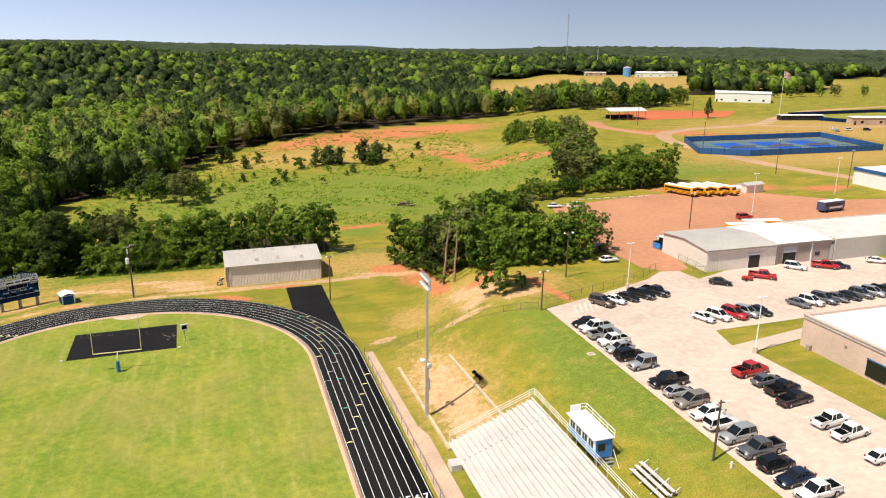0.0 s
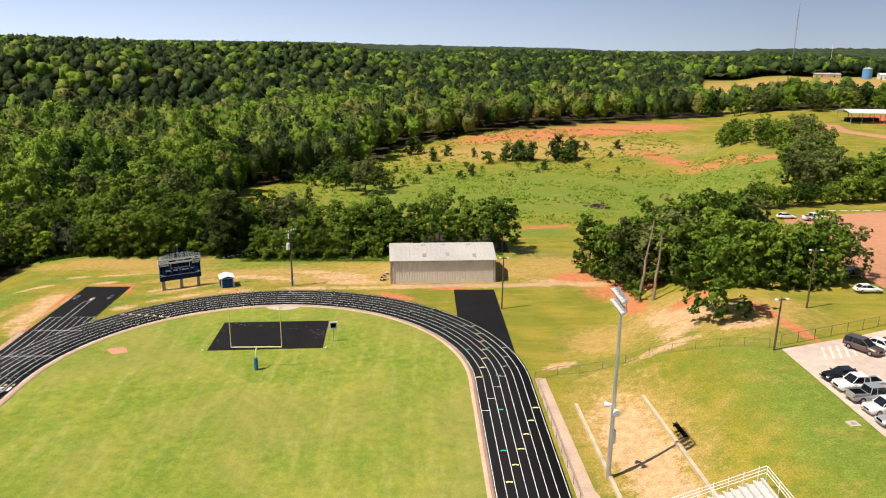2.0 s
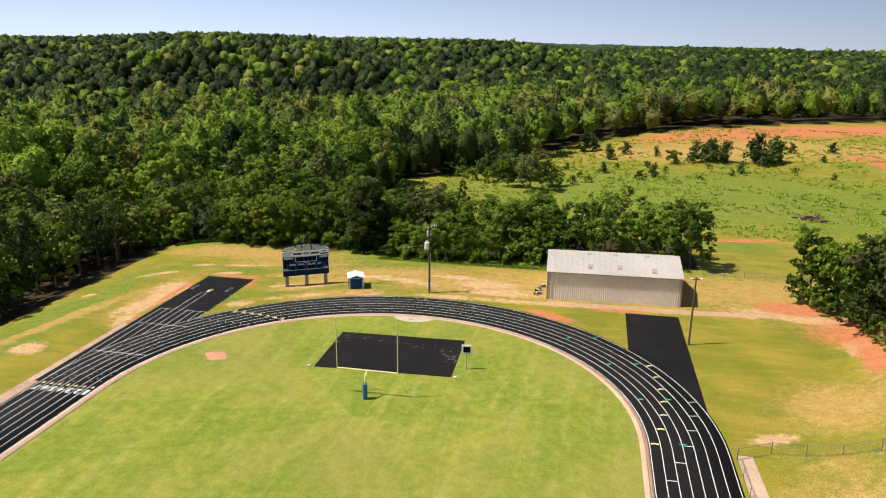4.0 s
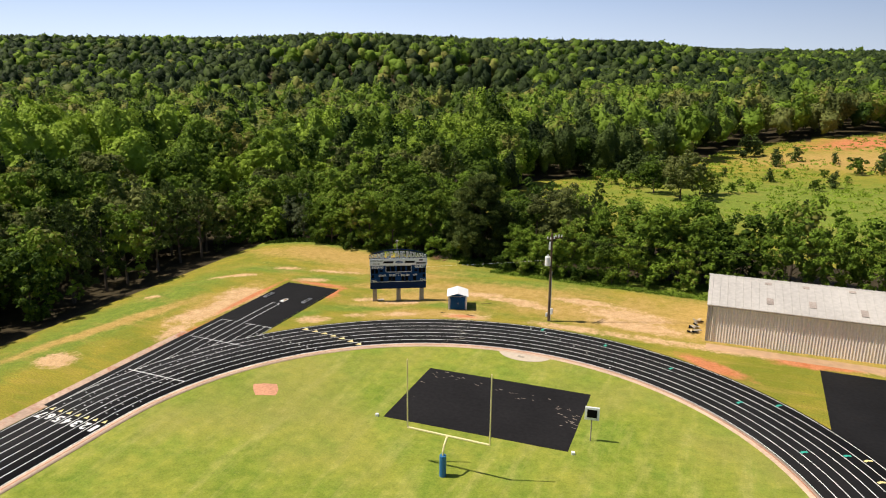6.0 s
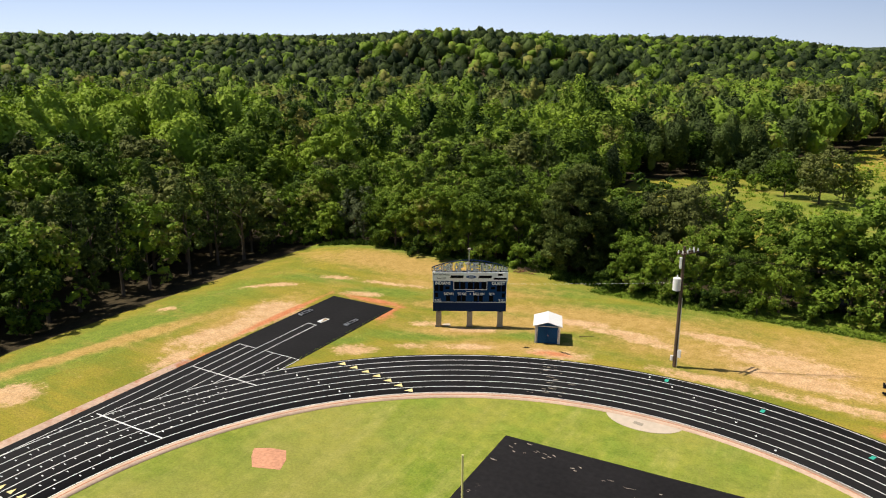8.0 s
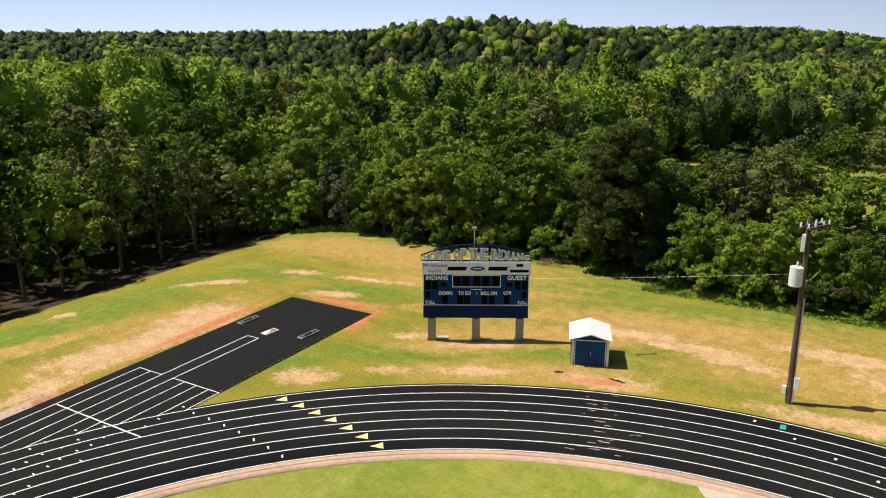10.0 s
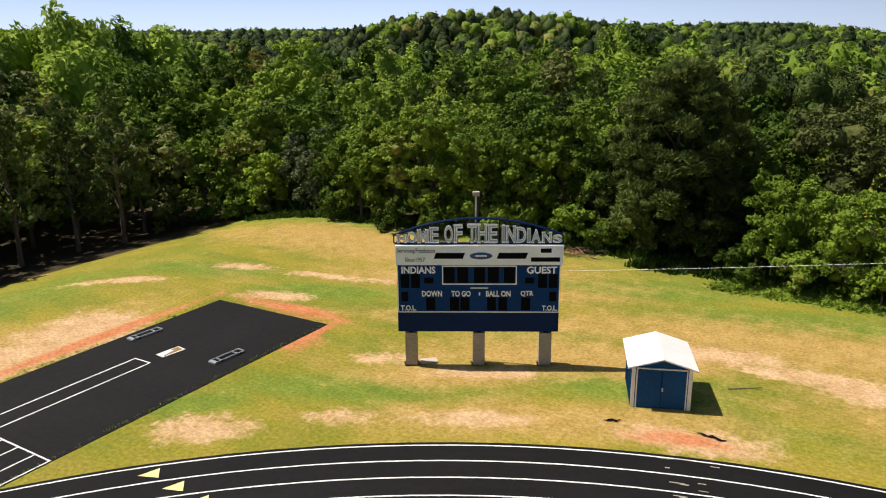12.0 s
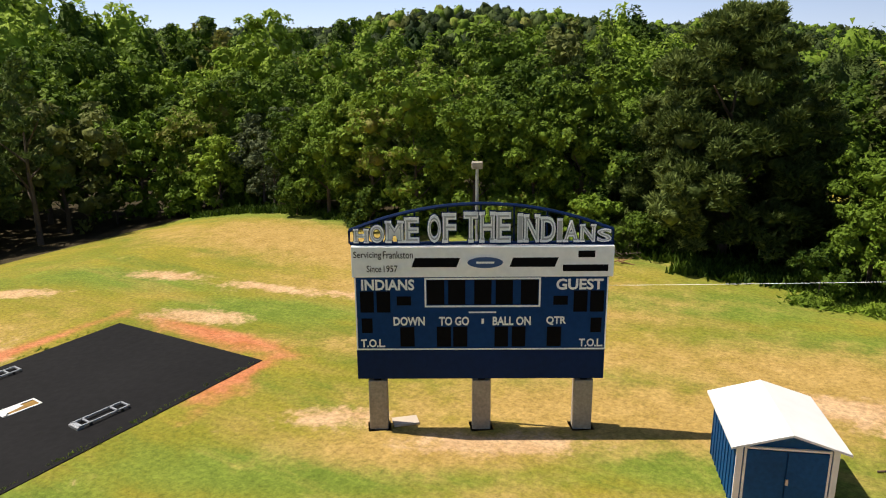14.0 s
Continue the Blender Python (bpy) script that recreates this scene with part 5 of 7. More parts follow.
    top = top * (0.45 + 0.55 * ss((d - 1300) / 300)) + rs.uniform(-1.6, 1.6, x.shape)
    open_ = np.vectorize(lambda px, py: not is_wood(px, py))(x, y)
    z = land(x, y) + np.where(open_, -3.0, top)
    v = np.stack([x, y, z], -1).reshape(-1, 3)
    i = (np.arange(nr - 1)[:, None] * na + np.arange(na - 1)).ravel()
    f = np.stack([i + 1, i, i + na, i + na + 1], -1)
    f = f[~(open_.ravel()[f].any(1))]
    ob = part("far_woods", mesh_np("far_woods", v, f), HAZY_WOODS)
    tagged(ob, "wooded hills running to the horizon", "woods", kind="stuff")


canopy()


# ---- weeds and tufts ----
def tufts(name, spots, cards, size, tall, material, label, seed):
    """Clumps of upright blades or weed leaves, in one mesh."""
    rs = np.random.RandomState(seed)
    n_ = len(spots) * cards
    base = np.repeat(np.array([(x, y, land1(x, y)) for x, y in spots]), cards, axis=0)
    base[:, :2] += rs.normal(size=(n_, 2)) * size * 0.9
    a = rs.uniform(0, 6.28, n_)
    d = np.stack([np.cos(a), np.sin(a), np.zeros(n_)], -1) * (size * (0.4 + rs.rand(n_)))[:, None]
    lean = np.concatenate([rs.normal(size=(n_, 2)) * size * 0.9, (tall * (0.5 + rs.rand(n_)))[:, None]], 1)
    v = np.concatenate([base - d * 0.5, base + d * 0.5, base + lean])
    i = np.arange(n_)
    ob = part(name, mesh_np(name, v, np.stack([i, i + n_, i + 2 * n_], -1)), material)
    tagged(ob, label, "grass", kind="stuff")


wr = random.Random(77)
fringe = [(wr.uniform(-14, 24), 57.6 + abs(wr.gauss(0, 1.3))) for _ in range(1300)]
tufts("tall_weeds", fringe, 9, 0.24, 0.15, LEAF_LIGHT, "bright green weeds in front of the tree belt", 15)
edge_spots = [(wr.uniform(-20, 3), 59.8 + abs(wr.gauss(0, 1.3))) for _ in range(500)] + [(wr.uniform(-58, 42), 61.8 + abs(wr.gauss(0, 1.4))) for _ in range(1500)]
tufts("tall_weeds", edge_spots, 9, 0.22, 0.38, LEAF, "green weeds along the wood edge", 5)
under = [(wr.uniform(-62, 6), 68.0 + abs(wr.gauss(0, 3.0))) for _ in range(700)]
tufts("undergrowth", under, 10, 0.55, 1.1, LEAF, "leafy undergrowth between the trunks at the wood edge", 9)
mead = []
while len(mead) < 3600:
    px, py = wr.uniform(-30, 150), wr.uniform(90, 300)
    if meadow(px, py) and noise.noise((px * 0.05, py * 0.05, 0)) > -0.15:
        mead.append((px, py))
tufts("meadow_weeds", mead, 8, 0.5, 0.5, LEAF_LIGHT, "scattered weeds and low growth in the meadow", 6)
rim = [(-31.25 + abs(wr.gauss(0, .10)), wr.uniform(22, 41)) for _ in range(150)] + [(-39.45 - abs(wr.gauss(0, .10)), wr.uniform(16, 41)) for _ in range(80)]
tufts("grass_tufts", rim, 6, 0.05, 0.07, LEAF_LIGHT, "ragged grass along the edge of the rubber", 8)


# ---- scoreboard ----
BOARD_WHITE = paint("board_white", (0.88, 0.89, 0.90), 0.45, grain=2.0, vary=0.06)
LETTER_PALE = paint("letter_grey", (0.42, 0.43, 0.45), 0.5, grain=2.0, vary=0.08)
def scoreboard():
    sb = thing("scoreboard", (-21.4, 40.55, -0.1), 29.1, "blue and white football scoreboard on three concrete posts", "scoreboard")
    sb.scale = (1.015, 1, 1)
    for x in (-3.10, 0.04, 3.12):
        p = part("post", one_box(x, 0.1, -0.4, 0.56, 0.44, 2.15, bevel=0.03), PILLAR, sb, "weathered concrete post")
        part("bracket", one_box(x, 0.08, 1.74, 0.22, 0.30, 0.10), BLACK, p)
        part("footing", one_box(x, 0.1, -0.3, 0.80, 0.72, 0.40, turn=8, bevel=0.05), CONCRETE, p)
    part("lower_panel", one_box(0, 0, 1.84, 7.36, 0.34, 0.93, bevel=0.02), NAVY, sb, "navy lower panel")
    main = part("cabinet", one_box(0.01, 0, 2.775, 7.36, 0.36, 2.31, bevel=0.02), BLUE, sb, "blue scoreboard cabinet")
    sponsor = part("sponsor_panel", one_box(0.04, -0.02, 5.09, 7.54, 0.36, 0.93, bevel=0.02), BOARD_WHITE, sb, "white sponsor panel")
    # arched header
    top = lambda x: 6.46 + 0.78 * (1 - (x / 3.78) ** 2)
    xs = np.linspace(-3.78, 3.78, 33)
    header = part("header", one_box(0.03, 0.05, 6.02, 7.60, 0.12, 0.08), NAVY, sb, "open arched header with outlined letters")
    for x in np.linspace(-3.8, 3.8, 9):
        part("strut", one_box(x, 0.09, 6.05, 0.05, 0.05, top(x) - 6.05), NAVY, header)
    part("rim", tube([(a, 0.02, top(a)) for a in xs], 0.055), NAVY, header)
    # header letters, taller towards the middle
    words = [("HOME", -3.66, -1.74), ("OF", -1.55, -0.68), ("THE", -0.52, 0.88), ("INDIANS", 1.03, 3.76)]
    for word, x0, x1 in words:
        wid = np.array([0.34 if c == "I" else 1.12 if c in "MW" else 0.92 for c in word])
        pos = np.concatenate([[0], np.cumsum(wid)]) / wid.sum() * (x1 - x0) + x0
        for c, a, b in zip(word, pos, pos[1:]):
            mid_x, h = (a + b) / 2, (top((a + b) / 2) - 6.05) * 0.76
            for k, (mt, bold, depth) in enumerate(((NAVY, 0.065, -0.05), (BOARD_WHITE, 0.04, -0.07), (LETTER_PALE, -0.022, -0.085))):
                me = slab_serifs(fit_text(text_mesh(c, 1.0, bold=bold, extrude=0.012), (b - a) * (0.98, 0.90, 0.70)[k], h * (1.10, 1.02, 0.82)[k]), c, (b - a), h, (0.05, 0.0, -0.06)[k])
                lt = part("letter", me, mt, header)
                lt.matrix_basis = pose(mid_x, depth, 6.11 + h / 2, 90, 0, 0)

    def words_on(body, x, z, w, h, parent, mt=BOARD_WHITE, bold=0.030, y=-0.196, shear=0.0):
        ob = part("lettering", fit_text(text_mesh(body, 1.0, bold=bold, extrude=0.004, shear=shear), w, h), mt, parent)
        ob.matrix_basis = pose(x, y, z, 90, 0, 0)

    def plate(x, z, w, h, parent, mt=BLACK, y=-0.185, name="digit_panel", t=0.02):
        return part(name, one_box(x, y, z - h / 2, w, t, h), mt, parent)

    words_on("Servicing", -3.26, 5.76, 0.80, 0.25, sponsor, BLACK, 0.004, -0.206)
    words_on("Frankston", -2.38, 5.78, 0.86, 0.22, sponsor, BLACK, 0.004, -0.206)
    words_on("Since", -3.08, 5.36, 0.42, 0.20, sponsor, BLACK, 0.004, -0.206)
    words_on("1957", -2.60, 5.36, 0.40, 0.20, sponsor, BLACK, 0.004, -0.206)
    for x, w in ((-1.30, 1.30), (1.52, 1.30)):
        part("printed_bar", prism(B(), [(x - w / 2 - .05, 5.40), (x + w / 2 - .05, 5.40), (x + w / 2 + .05, 5.68), (x - w / 2 + .05, 5.68)], -0.208, -0.200, "y"), BLACK, sponsor)
    for x, z, w in ((3.02, 5.78, 0.48), (3.00, 5.36, 1.30)):
        part("printed_bar", one_box(x, -0.204, z - 0.10, w, 0.008, 0.20), BLACK, sponsor)
    oval_bm = B()
    bmesh.ops.create_cone(oval_bm, cap_ends=True, segments=40, radius1=1, radius2=1, depth=0.03, matrix=pose(0.12, -0.205, 5.54, 90, 0, 0) @ Matrix.Diagonal((0.56, 0.20, 1, 1)))
    badge = part("badge", oval_bm, BOARD_WHITE, sponsor, "blue oval badge")
    oval_bm = B()
    bmesh.ops.create_cone(oval_bm, cap_ends=True, segments=40, radius1=1, radius2=1, depth=0.03, matrix=pose(0.12, -0.212, 5.54, 90, 0, 0) @ Matrix.Diagonal((0.51, 0.165, 1, 1)))
    part("badge_field", oval_bm, paint("badge_blue", (0.02, 0.07, 0.22), 0.4, grain=3, vary=0.1), badge)
    part("badge_bar", one_box(0.12, -0.229, 5.51, 0.52, 0.006, 0.06), BOARD_WHITE, badge)
    # cabinet lettering and digits
    words_on("INDIANS", -2.70, 4.86, 1.54, 0.34, main)
    words_on("GUEST", 2.86, 4.86, 1.36, 0.34, main)
    words_on("DOWN", -2.10, 3.72, 0.92, 0.28, main)
    words_on("TO GO", -0.78, 3.72, 0.88, 0.28, main)
    words_on("BALL ON", 0.91, 3.72, 1.12, 0.28, main)
    words_on("QTR", 2.21, 3.72, 0.58, 0.28, main)
    words_on("T.O.L.", -3.18, 3.02, 0.72, 0.26, main)
    words_on("T.O.L.", 3.25, 3.02, 0.70, 0.26, main)
    part("maker_bar", one_box(0.05, -0.184, 3.97, 0.80, 0.006, 0.045), BOARD_WHITE, main)
    part("ball_mark", one_box(0.06, -0.184, 3.63, 0.07, 0.006, 0.16, bevel=0.002), BOARD_WHITE, main)
    fr = B()
    for x, z, w, h in ((0.05, 4.16, 3.36, 0.05), (0.05, 5.02, 3.36, 0.05), (-1.61, 4.16, 0.05, 0.91), (1.71, 4.16, 0.05, 0.91)):
        box(fr, x, -0.19, z, w, 0.03, h)
    part("clock_frame", fr, BOARD_WHITE, main, "white frame round the clock")
    for x in (-1.31, -0.70, 0.06, 0.68, 1.41):
        plate(x, 4.62, 0.50, 0.76, main)
    for x, z, w, h in ((-3.38, 4.33, .40, .66), (-2.90, 4.33, .40, .66), (-2.30, 4.36, .42, .28), (3.32, 4.33, .40, .66), (2.84, 4.33, .40, .66), (2.26, 4.36, .42, .28),
                       (-3.40, 3.58, .32, .46), (3.32, 3.58, .32, .46), (-2.22, 3.22, .42, .62), (-1.14, 3.22, .42, .64), (-0.66, 3.22, .42, .64), (0.55, 3.22, .40, .64), (1.06, 3.22, .40, .64), (2.10, 3.22, .42, .62)):
        plate(x + 0.06, z, w, h, main)
    for x in (-3.645, 3.665):
        part("edge_strip", one_box(x, -0.17, 2.83, 0.035, 0.05, 2.24), BOARD_WHITE, main)
    part("edge_strip", one_box(0, -0.17, 2.80, 7.34, 0.05, 0.045), BOARD_WHITE, main)
    lamp = part("lamp_pole", rod(B(), (-0.1, 0.45, -0.2), (-0.1, 0.45, 8.3), 0.045), STEEL, sb)
    part("floodlight", one_box(-0.1, 0.35, 8.2, 0.32, 0.25, 0.2, bevel=0.03), PILLAR, lamp, "small floodlight box")
    tray = part("concrete_slab", one_box(-2.35, 0.35, -0.05, 0.8, 0.5, 0.12, turn=14), CONCRETE)
    tray.matrix_basis = pose(-21.4, 40.55, 0.0, 0, 0, 29.1)
    tagged(tray, "loose pale concrete slab beside the scoreboard post", "slab")


scoreboard()


# ---- blue shed ----
def garden_shed():
    sh = thing("shed", (-12.75, 40.4, 0.0), 21, "small blue wooden shed with a white gable roof", "shed")
    w, d, h, r = 2.40, 2.75, 1.88, 2.25
    body = part("shell", prism(B(), [(-w / 2, -0.05), (w / 2, -0.05), (w / 2, h), (0, r - 0.06), (-w / 2, h)], 0.0, d, "y"), SHED_BLUE, sh)
    for i in range(9):
        part("batten", one_box(-w / 2 - 0.01, 0.15 + i * 0.31, 0, 0.03, 0.035, h - 0.02), SHED_BLUE, body)
        part("batten", one_box(w / 2 + 0.01, 0.15 + i * 0.31, 0, 0.03, 0.035, h - 0.02), SHED_BLUE, body)
    o, t = 0.2, 0.06
    for s in (-1, 1):
        drop = (r - h) / (w / 2) * o
        prof = [(0, r), (s * (w / 2 + o), h - drop), (s * (w / 2 + o), h - drop + t), (0, r + t)]
        part("roof_panel", prism(B(), prof, -0.28, d + 0.12, "y"), ROOF_WHITE, sh, "white roof panel")
    for x in (-w / 2 + 0.06, w / 2 - 0.06):
        part("corner_trim", one_box(x, -0.02, 0.0, 0.15, 0.05, h), WHITE, sh, "white corner trim")
    for x, lab in ((-0.50, "left"), (0.50, "right")):
        door = part("door", one_box(x, -0.02, 0.05, 0.96, 0.05, 1.66, bevel=0.01), SHED_BLUE, sh)
        if x > 0:
            part("handle", one_box(-0.42, -0.06, 0.80, 0.06, 0.05, 0.16), STEEL, door).matrix_basis = pose(0.46, 0, 0)
    for x, z, sx, sz in ((-1.0, 0.0, 0.05, 1.78), (1.0, 0.0, 0.05, 1.78), (0, 1.75, 2.05, 0.05)):
        part("door_trim", one_box(x, -0.03, z, sx, 0.06, sz), WHITE, sh)
    return sh


garden_shed()


# ---- metal storage building ----
def ribbed_wall(x0, x1, z0, z1, y, pitch=0.32, depth=0.045, axis="x"):
    """A sheet wall with pressed ribs."""
    pts, x = [], x0
    while x < x1 - 0.01:
        e = min(x + pitch, x1)
        m = (e - x)
        pts += [(x, 0), (x + m * .62, 0), (x + m * .72, -depth), (x + m * .9, -depth)]
        x = e
    pts.append((x1, 0))
    v = [((p, y + o, z) if axis == "x" else (y + o, p, z)) for z in (z0, z1) for p, o in pts]
    k = len(pts)
    return mesh_np("wall", v, [(i, i + 1, k + i + 1, k + i) for i in range(k - 1)])


def storage_building():
    sb = thing("storage_building", (17.9, 42.5, 0.2), 2.0, "long beige ribbed metal storage building with grey roof", "building")
    L, D, h, r = 20.2, 12.5, 4.35, 6.05
    part("core", prism(B(), [(0.06, -0.5), (D - 0.06, -0.5), (D - 0.06, h - .05), (D / 2, r - 0.1), (0.06, h - .05)], 0.06, L - 0.06, "x"), SIDING_END, sb, "cream metal gable ends")
    part("front_wall", ribbed_wall(0, L, -0.4, h, 0.0), SIDING, sb)
    part("back_wall", ribbed_wall(0, L, -0.4, h, D), SIDING, sb)
    for s, y0 in ((1, -0.25), (-1, D + 0.25)):
        prof = [(y0, h - 0.05), (D / 2, r), (D / 2, r + 0.09), (y0, h + 0.05)]
        roof = part("roof_slope", prism(B(), prof, -0.25, L + 0.25, "x"), ROOF_GREY, sb, "pale grey metal roof slope")
        ribs = B()
        for k in range(24):
            x = 0.2 + k * (L - 0.4) / 23
            n_ = Vector((0, y0, h + 0.06)), Vector((0, D / 2, r + 0.10))
            a, b = Vector((x, n_[0].y, n_[0].z)), Vector((x, n_[1].y, n_[1].z))
            rod(ribs, a, b, 0.035, n=4)
        part("roof_rib", ribs, ROOF_GREY, roof)
        if s > 0:
            for x, f in ((6.5, .30), (11.0, .34), (16.2, .26), (6.4, .88), (10.5, .88), (15.4, .90)):
                y, z = y0 + (D / 2 - y0) * f, h + 0.05 + (r - h) * f
                ob = part("skylight", one_box(0, 0, 0.06, 0.75, 1.3 if f < .6 else .5, 0.03), paint("stained_skylight", (0.36, 0.30, 0.26), 0.5, grain=3, vary=0.3), roof)
                ob.matrix_basis = pose(x, y, z, math.degrees(math.atan2(r - h, D / 2)), 0, 0)
    part("gutter", one_box(L / 2, -0.3, h - 0.12, L + 0.5, 0.16, 0.16, bevel=0.03), PILLAR, sb, "dark gutter")
    for x in (0.0, L):
        part("corner_trim", one_box(x, 0, -0.4, 0.22, 0.22, h + 0.4), PILLAR, sb)
        part("downpipe", rod(B(), (x + (0.35 if x == 0 else -0.35), -0.16, 0), (x + (0.35 if x == 0 else -0.35), -0.16, h), 0.06), PILLAR, sb)
    part("end_door", one_box(-0.02, 4.6, -0.3, 0.12, 2.6, 3.2), paint("brown_roller_door", (0.22, 0.15, 0.10), 0.6, grain=2, vary=0.2), sb, "brown roller door in the gable end")


storage_building()


paint_brush = paint("cut_brush", (0.26, 0.13, 0.07), 0.9, grain=4, vary=0.3)


def junk_pile(x, y, seed):
    r = random.Random(seed)
    jp = thing("scrap_pile", (x, y, land1(x, y)), 0, "small heap of weathered scrap boards in the grass", "scrap pile", "scrap by the building")
    for i in range(6):
        part("board", one_box(r.uniform(-.5, .5), r.uniform(-.4, .4), 0.02 + i * .07, r.uniform(.6, 1.3), r.uniform(.15, .4), 0.07, turn=r.uniform(0, 180)), r.choice((PILLAR, BLACK, TIMBER)), jp)


junk_pile(16.2, 46.0, 1)
junk_pile(16.4, 44.3, 2)
junk_pile(16.7, 48.0, 3)
brush = thing("brush_pile", (-24.0, 60.4, land1(-24, 60.4)), 0, "heap of cut reddish brown brush at the wood edge", "brush pile")
br_rng = random.Random(8)
for _ in range(26):
    a = Vector((br_rng.uniform(-1.2, 1.2), br_rng.uniform(-.6, .6), br_rng.uniform(0, .4)))
    part("branch", rod(B(), a, a + Vector((br_rng.uniform(-.9, .9), br_rng.uniform(-.6, .6), br_rng.uniform(-.1, .5))), 0.04, 0.015, n=5), paint_brush, brush)


# ---- goalpost and play clock ----
gp = thing("goalpost", (0.05, 4.1, 0.0), 0, "pale yellow gooseneck goalpost with a blue padded base", "goalpost")
part("pad", rod(B(), (0, 0, 0.0), (0, 0, 1.85), 0.28, n=18), PAD_BLUE, gp, "blue vinyl pad")
path = [(0, 0, 1.8), (0, 0, 2.2), (0, 0.25, 2.65), (0, 0.65, 2.92), (0, 1.0, 3.05)]
part("gooseneck", tube(path, 0.085, 10), GOAL_YELLOW, gp)
part("crossbar", rod(B(), (-3.56, 1.0, 3.05), (3.56, 1.0, 3.05), 0.085, n=10), GOAL_YELLOW, gp)
for x in (-3.56, 3.56):
    part("upright", rod(B(), (x, 1.0, 3.0), (x, 1.0, 9.1), 0.055, n=8), GOAL_YELLOW, gp)

pc = thing("play_clock", (9.9, 14.2, 0.0), 8, "white framed play clock with black face on a post", "play clock")
part("post", rod(B(), (0, 0, -0.1), (0, 0, 2.2), 0.05, n=8), PILLAR, pc)
part("frame", one_box(0, 0, 2.05, 1.25, 0.18, 1.2, bevel=0.02), TRIM_GREY, pc, "white clock frame")
part("face", one_box(0, -0.1, 2.3, 0.85, 0.03, 0.75), BLACK, pc, "black clock face")
for x, y in ((-9.3, 10.8), (9.0, 11.4)):
    pyl = thing("field_marker", (x, y, 0.0), 20, "small pale marker at the apron corner", "marker", "apron markers")
    part("block", one_box(0, 0, 0, 0.3, 0.3, 0.25, bevel=0.03), TRIM_GREY, pyl)


# ---- pole vault box and frames on the chute ----
def vault_frame(x, y, turn):
    f = thing("vault_standard_base", (x, y, 0.03), turn, "low rectangular steel frame lying on black rubber", "steel frame", "vault frames")
    for sx in (-0.22, 0.22):
        part("rail", one_box(sx, 0, 0.06, 0.05, 1.75, 0.05), STEEL, f)
    for sy in (-0.86, -0.52, 0.45, 0.86):
        part("crossbar", one_box(0, sy, 0.06, 0.5, 0.06, 0.05), STEEL, f)
    part("end_plate", one_box(0, -0.84, 0.0, 0.5, 0.22, 0.08), STEEL, f)
    for sy in (-0.5, 0.6):
        for sx in (-0.26, 0.26):
            part("wheel", rod(B(), (sx - .02, sy, 0.05), (sx + .02, sy, 0.05), 0.05, n=8), RUBBER, f)


vault_frame(-38.45, 35.15, -4)
vault_frame(-32.45, 35.2, -4)
vb = thing("vault_box", (-35.4, 34.25, 0.03), -6, "sunken white vault planting box with rusty water", "vault box")
box_bm = B()
for sx, sy, w, d in ((-0.27, 0, .07, 1.2), (0.27, 0, .07, 1.2), (0, .6, .6, .07), (0, -.55, .6, .16)):
    box(box_bm, sx, sy, 0, w, d, 0.02)
part("rim", box_bm, WHITE, vb)
part("tray", one_box(0.04, 0.1, 0.0, 0.42, 0.95, 0.012), paint("rusty_water", (0.30, 0.17, 0.03), 0.3, grain=3, vary=0.3), vb, "rusty brown bottom")
part("slope", one_box(-0.1, -0.2, 0.002, 0.3, 0.7, 0.014, turn=12), WHITE, vb)


# ---- poles and wires ----
def wire(points, r=0.018, name="power_line", label="thin dark overhead wire", sag=0.5, material=BLACK):
    a, b = Vector(points[0]), Vector(points[1])
    bm = tube([a.lerp(b, i / 14) - Vector((0, 0, sag * 4 * (i / 14) * (1 - i / 14))) for i in range(15)], r, 4)
    return tagged(part(name, bm, material), label, "wire", "overhead wires")


up = thing("utility_pole", (-0.75, 41.2, 0.1), 0, "brown wooden utility pole with white transformer can and double crossarm", "utility pole")
part("pole", rod(B(), (0, 0, -0.5), (-0.12, 0, 11.2), 0.19, 0.12, n=10), POLE_WOOD, up)
for side in (-0.22, 0.22):
    arm = part("crossarm", one_box(0, side, 10.55, 2.5, 0.11, 0.14), POLE_WOOD, up)
    arm.matrix_basis = pose(0, 0, 0, 0, 2, 66)
    for x in (-1.1, -0.4, 0.5, 1.1):
        part("insulator", rod(B(), (x, side, 10.62), (x, side, 10.92), 0.07, 0.05, n=8), WHITE, arm)
tr = part("transformer", rod(B(), (-0.45, -0.15, 7.2), (-0.45, -0.15, 8.3), 0.36, n=16), WHITE, up, "white transformer can")
part("bushing", rod(B(), (-0.45, -0.15, 8.3), (-0.45, -0.15, 8.6), 0.06, n=8), TRIM_GREY, tr)
part("cutout", one_box(-0.3, -0.1, 9.2, 0.22, 0.2, 1.0, bevel=0.03), WHITE, up)
part("meter_box", one_box(0.32, -0.1, 0.9, 0.3, 0.22, 0.75, bevel=0.03), TRIM_GREY, up, "pale grey meter box")
part("meter_box", one_box(-0.3, -0.1, 0.5, 0.22, 0.2, 0.5, bevel=0.03), TRIM_GREY, up)
part("conduit", rod(B(), (0.2, -0.12, 0), (0.12, -0.1, 6.5), 0.04, n=6), STEEL, up)
for dy in (-0.6, 0.3, 1.0):
    wire([(-0.75 + dy * .86, 41.2 + dy * 0.5, 10.9), (44, 60 + dy, 10.0)], sag=1.6)
wire([(-0.8, 41.2, 8.6), (33, 56, 6.2)], sag=1.2)
wire([(-0.9, 41.2, 8.0), (-18.6, 42.3, 4.6)], sag=0.06, r=0.005, label="pale cable from the scoreboard to the utility pole", material=TRIM_GREY)


